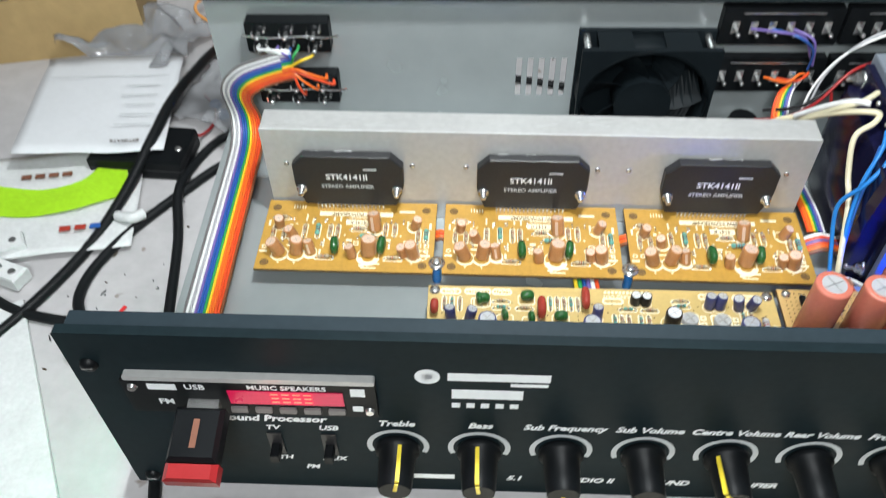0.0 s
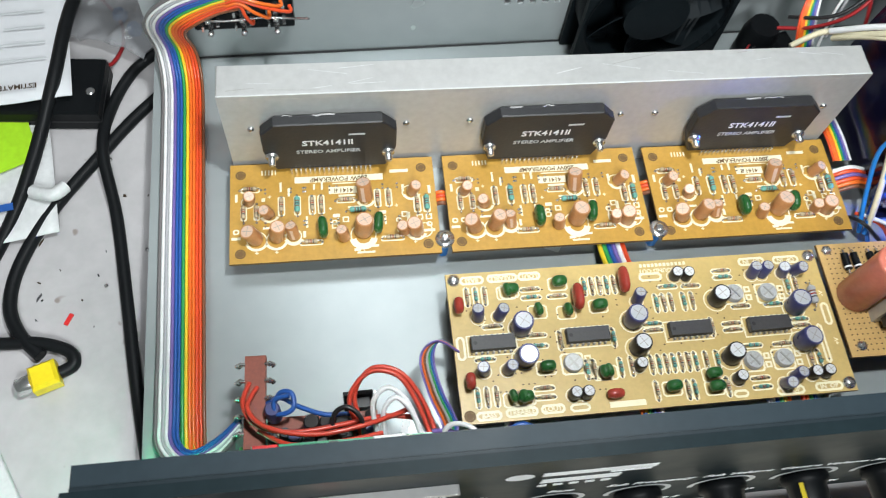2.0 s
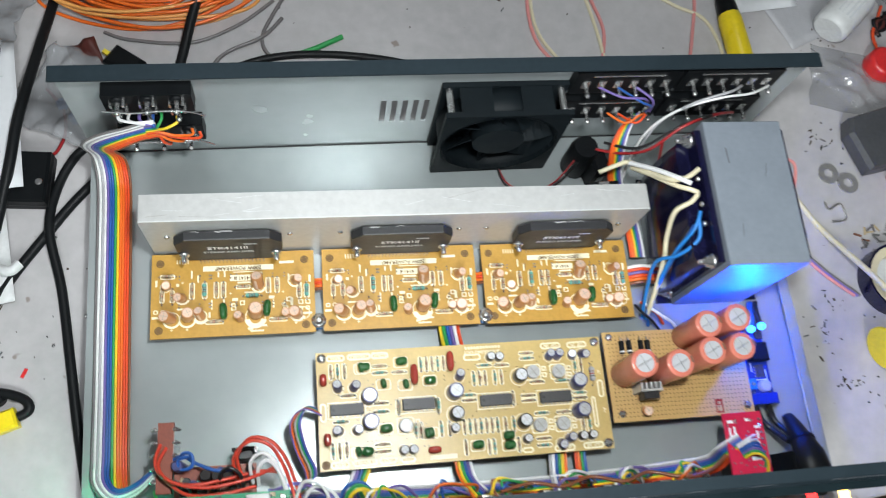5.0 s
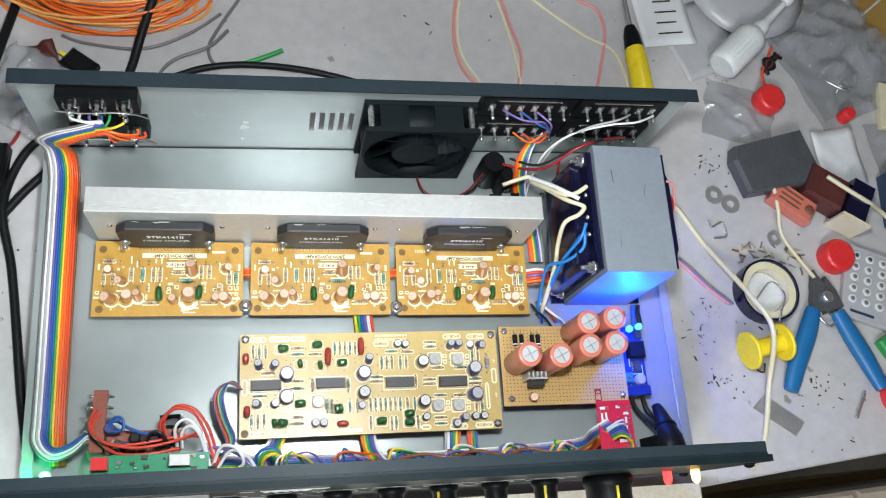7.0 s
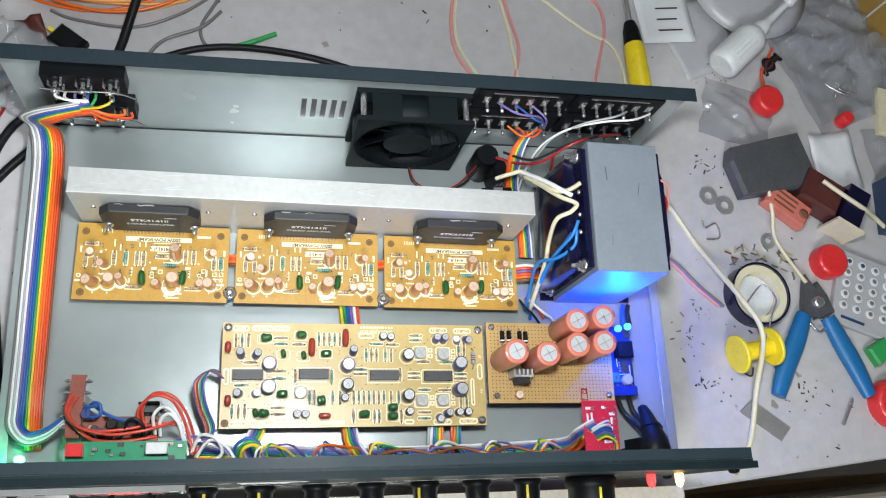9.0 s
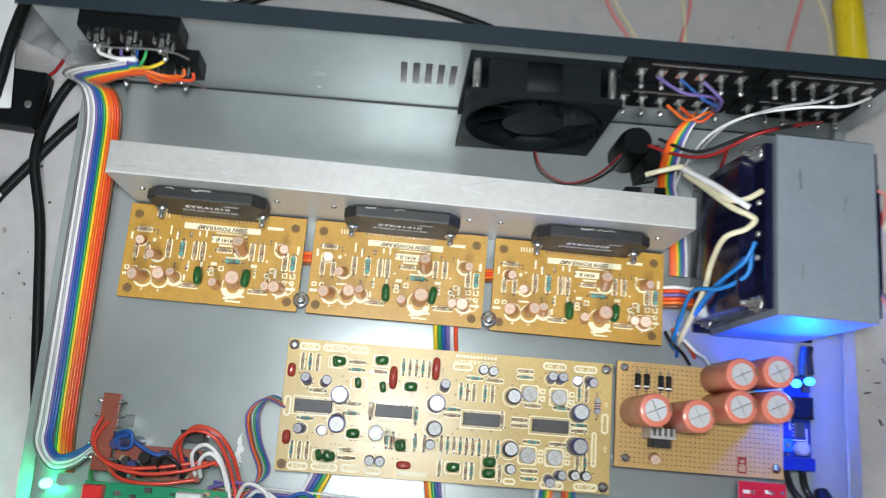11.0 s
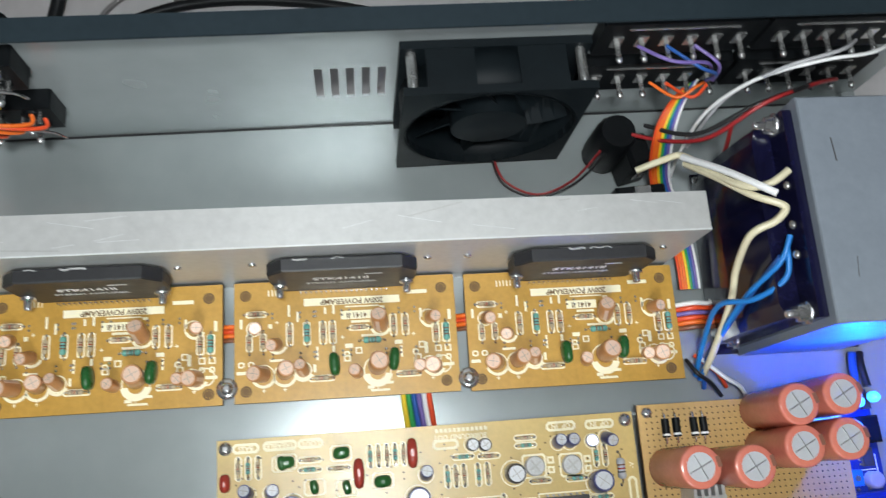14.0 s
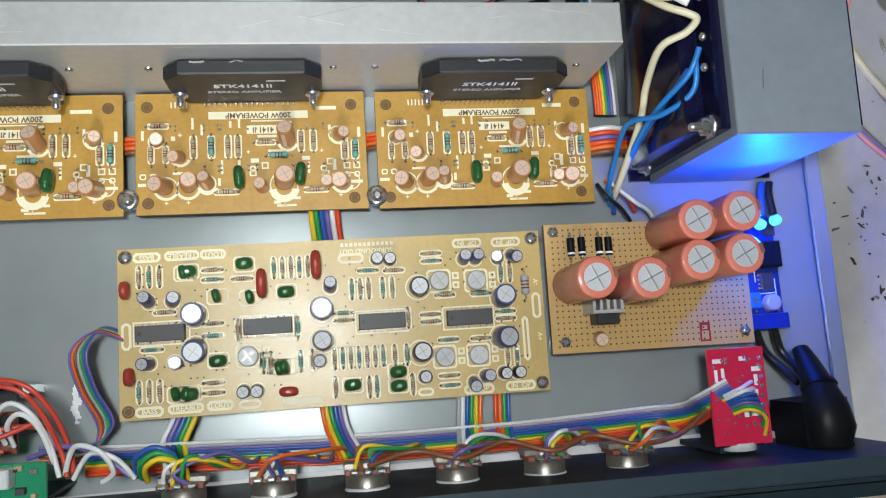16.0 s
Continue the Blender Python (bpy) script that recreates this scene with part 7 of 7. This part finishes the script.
solid("wire_clip", clip, "bent steel wire clip", "clip", on_bench(0.510, 0.187))
tape = thing("solder_reel", on_bench(0.545, 0.139), "reel of solder with a purple rim", "reel")
n = 32
for r0, r1, z0, z1, mat, nm in ((0.0180, 0.0240, 0.0, 0.012, PVC["cream"], "core"), (0.0242, 0.0258, 0.0, 0.014, LACQUER, "rim")):
    rows = [[(q * math.cos(2 * math.pi * i / n), q * math.sin(2 * math.pi * i / n), z) for i in range(n)] for q, z in ((r0, z0), (r1, z0), (r1, z1), (r0, z1))]
    part(nm, Kit().rings(rows, mat, False, False, None, True), tape)
part("label_disc", Kit().lathe([(0.0178, 0.0), (0.0178, 0.0022), (0.0172, 0.0026)], PALE_PLASTIC, 32), tape, "pale paper label inside the reel")
part("solder_wire", Kit().tube([(-0.008, -0.006, 0.004), (0.004, 0.008, 0.010), (0.012, -0.004, 0.014), (0.004, -0.018, 0.018), (-0.004, -0.040, 0.016)], 0.0007, SOLDER, 6), tape)
k = Kit()
rnd = random.Random(9)
for i in range(46):
    x, y = rnd.uniform(-0.028, 0.034), rnd.uniform(-0.012, 0.012)
    k.box(-0.003, 0.003, -0.0006, 0.0006, 0, 0.0012, rnd.choice([TIN, RES_BAND, RES_TAN, PVC["dullgrey"]]), 0, pose(x, y, 0, 0, 0, rnd.uniform(0, 180)))
tagged(solid("component_scraps", k, "heap of small cut-off component legs", "scraps", on_bench(0.556, 0.170)), kind="stuff")
pliers = thing("wire_cutters", on_bench(0.596, 0.132), "wire cutters with blue grips, jaws open", "pliers")
part("jaw", Kit().prism([(-0.012, -0.008), (0.002, -0.010), (0.004, 0.014), (-0.004, 0.026), (-0.008, 0.012)], 0.002, 0.009, FERRITE, 0.0012), pliers, "dark steel jaw")
part("jaw", Kit().prism([(0.000, -0.012), (0.018, -0.006), (0.014, 0.008), (0.006, 0.020), (0.003, 0.010)], 0.0022, 0.0092, FERRITE, 0.0012), pliers, "dark steel jaw")
part("pivot", Kit().lathe([(0.0052, 0.009), (0.0052, 0.0112), (0.0036, 0.0120)], TIN, 16, pose(0.003, 0.002, 0)), pliers)
part("spring", Kit().tube([(-0.006, -0.014, 0.006), (0.002, -0.022, 0.006), (0.012, -0.016, 0.006)], 0.0011, TIN, 6), pliers)
for pts in ([(-0.010, -0.008, 0.006), (-0.020, -0.028, 0.0065), (-0.034, -0.052, 0.0065), (-0.044, -0.074, 0.0060)], [(0.012, -0.010, 0.006), (0.020, -0.030, 0.0065), (0.030, -0.052, 0.0065), (0.039, -0.074, 0.0060)]):
    part("grip", taper(spline(pts, 3), [0.0052 + 0.0030 * math.sin(math.pi * (0.12 + 0.80 * q / 9)) for q in range(10)], BLUE_GRIP, 12, 0.7), pliers, "blue rubber grip")
remote = thing("remote_control", on_bench(0.657, 0.139, -19), "flat grey remote control with round buttons", "remote control")
part("shell", Kit().box(-0.0375, 0.0375, -0.033, 0.033, 0, 0.007, PVC["grey"], 0.0016), remote)
for i in range(5):
    for j in range(5):
        at = pose(-0.029 + 0.0125 * j, -0.016 + 0.0100 * i, 0)
        key = part("button", Kit().lathe([(0.0040, 0.0070), (0.0040, 0.0076), (0.0032, 0.0078)], PALE_PLASTIC, 14, at), remote)
        part("mark", Kit().lathe([(0.0020, 0.0078), (0.0018, 0.0080)], NAVY if i == 4 and j < 2 else PVC["dullgrey"], 10, at), key)
part("print_bar", Kit().box(-0.030, -0.008, -0.028, -0.0255, 0.0070, 0.0072, NAVY), remote)
spool = thing("wire_spool", on_bench(0.531, 0.092, 12), "yellow plastic wire spool lying on its side", "spool")
for x in (-0.017, 0.014):
    part("flange", Kit().lathe([(0.0140, 0.0), (0.0150, 0.0006), (0.0150, 0.0024), (0.0140, 0.003)], YELLOW_PLASTIC, 28, pose(x, 0, 0.0152, 0, 90, 0)), spool, "yellow flange")
part("barrel", Kit().lathe([(0.0070, 0.0), (0.0070, 0.028)], YELLOW_PLASTIC, 20, pose(-0.014, 0, 0.0152, 0, 90, 0)), spool)
part("wire_end", Kit().tube([(-0.010, -0.006, 0.010), (-0.008, -0.014, 0.004), (-0.002, -0.018, 0.003), (0.000, -0.012, 0.006)], 0.0007, PVC["black"], 6), spool)
c = TOP + 0.0024
cable("cream_lead", [(0.446, 0.206, TOP + 0.030), (0.462, 0.214, TOP + 0.012), (0.480, 0.212, c), (0.500, 0.180, c), (0.515, 0.128, c + 0.030), (0.527, 0.100, c + 0.032), (0.532, 0.062, c + 0.006), (0.524, 0.022, c), (0.508, 0.000, c)], 0.0021, PVC["cream"], "cream mains lead curling round the spool")
cable("cream_lead", [(0.566, 0.232, TOP + 0.014), (0.569, 0.210, TOP + 0.010), (0.574, 0.188, c), (0.590, 0.150, c + 0.008)], 0.0016, PVC["cream"], "short cream lead by the pliers")
for dx, cc in ((0.0, "pink"), (0.0022, "purple"), (0.0042, "dullgrey")):
    cable("thin_lead", [(0.452 + dx, 0.176, TOP + 0.002), (0.474 + dx, 0.166, TOP + 0.002), (0.494 + dx, 0.146, TOP + 0.002), (0.513 + dx, 0.130, TOP + 0.002)], 0.0012, PVC[cc], "thin coloured lead on the bench")
blade = thing("knife_blade", on_bench(0.541, 0.040, -35, 0.0003), "thin grey steel knife blade lying flat", "blade")
part("blade", Kit().prism([(-0.021, -0.007), (0.019, -0.007), (0.021, 0.007), (-0.017, 0.007)], 0, 0.0012, PIN, 0.0003), blade)
lead = thing("broken_drill_bit", on_bench(0.614, 0.044, 58, 0.0003), "small broken drill bit", "drill bit")
part("shaft", Kit().lathe([(0.0016, 0), (0.0016, 0.022), (0.0006, 0.025)], TIN, 8, pose(-0.010, 0, 0.0017, 0, 90, 0)), lead)
green = thing("green_clip", on_bench(0.652, 0.094, 30), "small green plastic clip on the bench", "clip")
part("body", Kit().box(-0.010, 0.010, -0.008, 0.008, 0, 0.010, PVC["green"], 0.002), green)
k = Kit()
rnd = random.Random(77)
heaps = [(0.478, 0.100), (0.500, 0.068), (0.490, 0.120), (0.520, 0.250), (0.545, 0.345), (0.615, 0.250), (0.58, 0.06)]
for i in range(200):
    zone = rnd.random()
    if zone < 0.45:
        hx, hy = rnd.choice(heaps)
        x, y = rnd.gauss(hx, 0.010), rnd.gauss(hy, 0.008)
    elif zone < 0.70:
        x, y = rnd.uniform(0.456, 0.640), rnd.uniform(0.010, 0.260)
    else:
        x, y = (rnd.uniform(0.10, 0.56), rnd.uniform(0.275, 0.42)) if zone < 0.88 else (rnd.uniform(-0.10, -0.01), rnd.uniform(0.02, 0.18))
    if x < 0.455 and y < 0.26 and x > -0.01:
        continue
    l = rnd.choice([0.0004, 0.0005, 0.0006, 0.0008, 0.0012, 0.0024])
    s = rnd.uniform(0.0002, 0.0006)
    k.prism([(-l, -s), (l * rnd.uniform(0.4, 1), -s * rnd.uniform(0.3, 1.2)), (l, s), (-l * rnd.uniform(0.2, 0.9), s * rnd.uniform(0.8, 1.6))], 0, rnd.uniform(0.0004, 0.0009), rnd.choice([EPOXY, PVC["dullgrey"], HOLE, HOLE, FERRITE]), 0, pose(x, y, TOP + 0.0002, 0, 0, rnd.uniform(0, 180)))
tagged(solid("wire_clippings", k, "scattered dark wire clippings and crumbs", "clippings"), kind="stuff")

# below the bench's front edge
shelf = thing("storage_box_row", pose(0.62, -0.11, -0.26, 0, 0, 4), "dusty tan boxes standing below the bench edge", "boxes")
for i in range(4):
    part("box", Kit().box(-0.20 + 0.11 * i, -0.095 + 0.11 * i, -0.10, 0.09, 0, 0.20, TAN_BOX, 0.004), shelf)
part("plinth", Kit().box(-0.21, 0.24, -0.11, 0.10, -0.52, -0.001, CARD, 0.002), shelf)
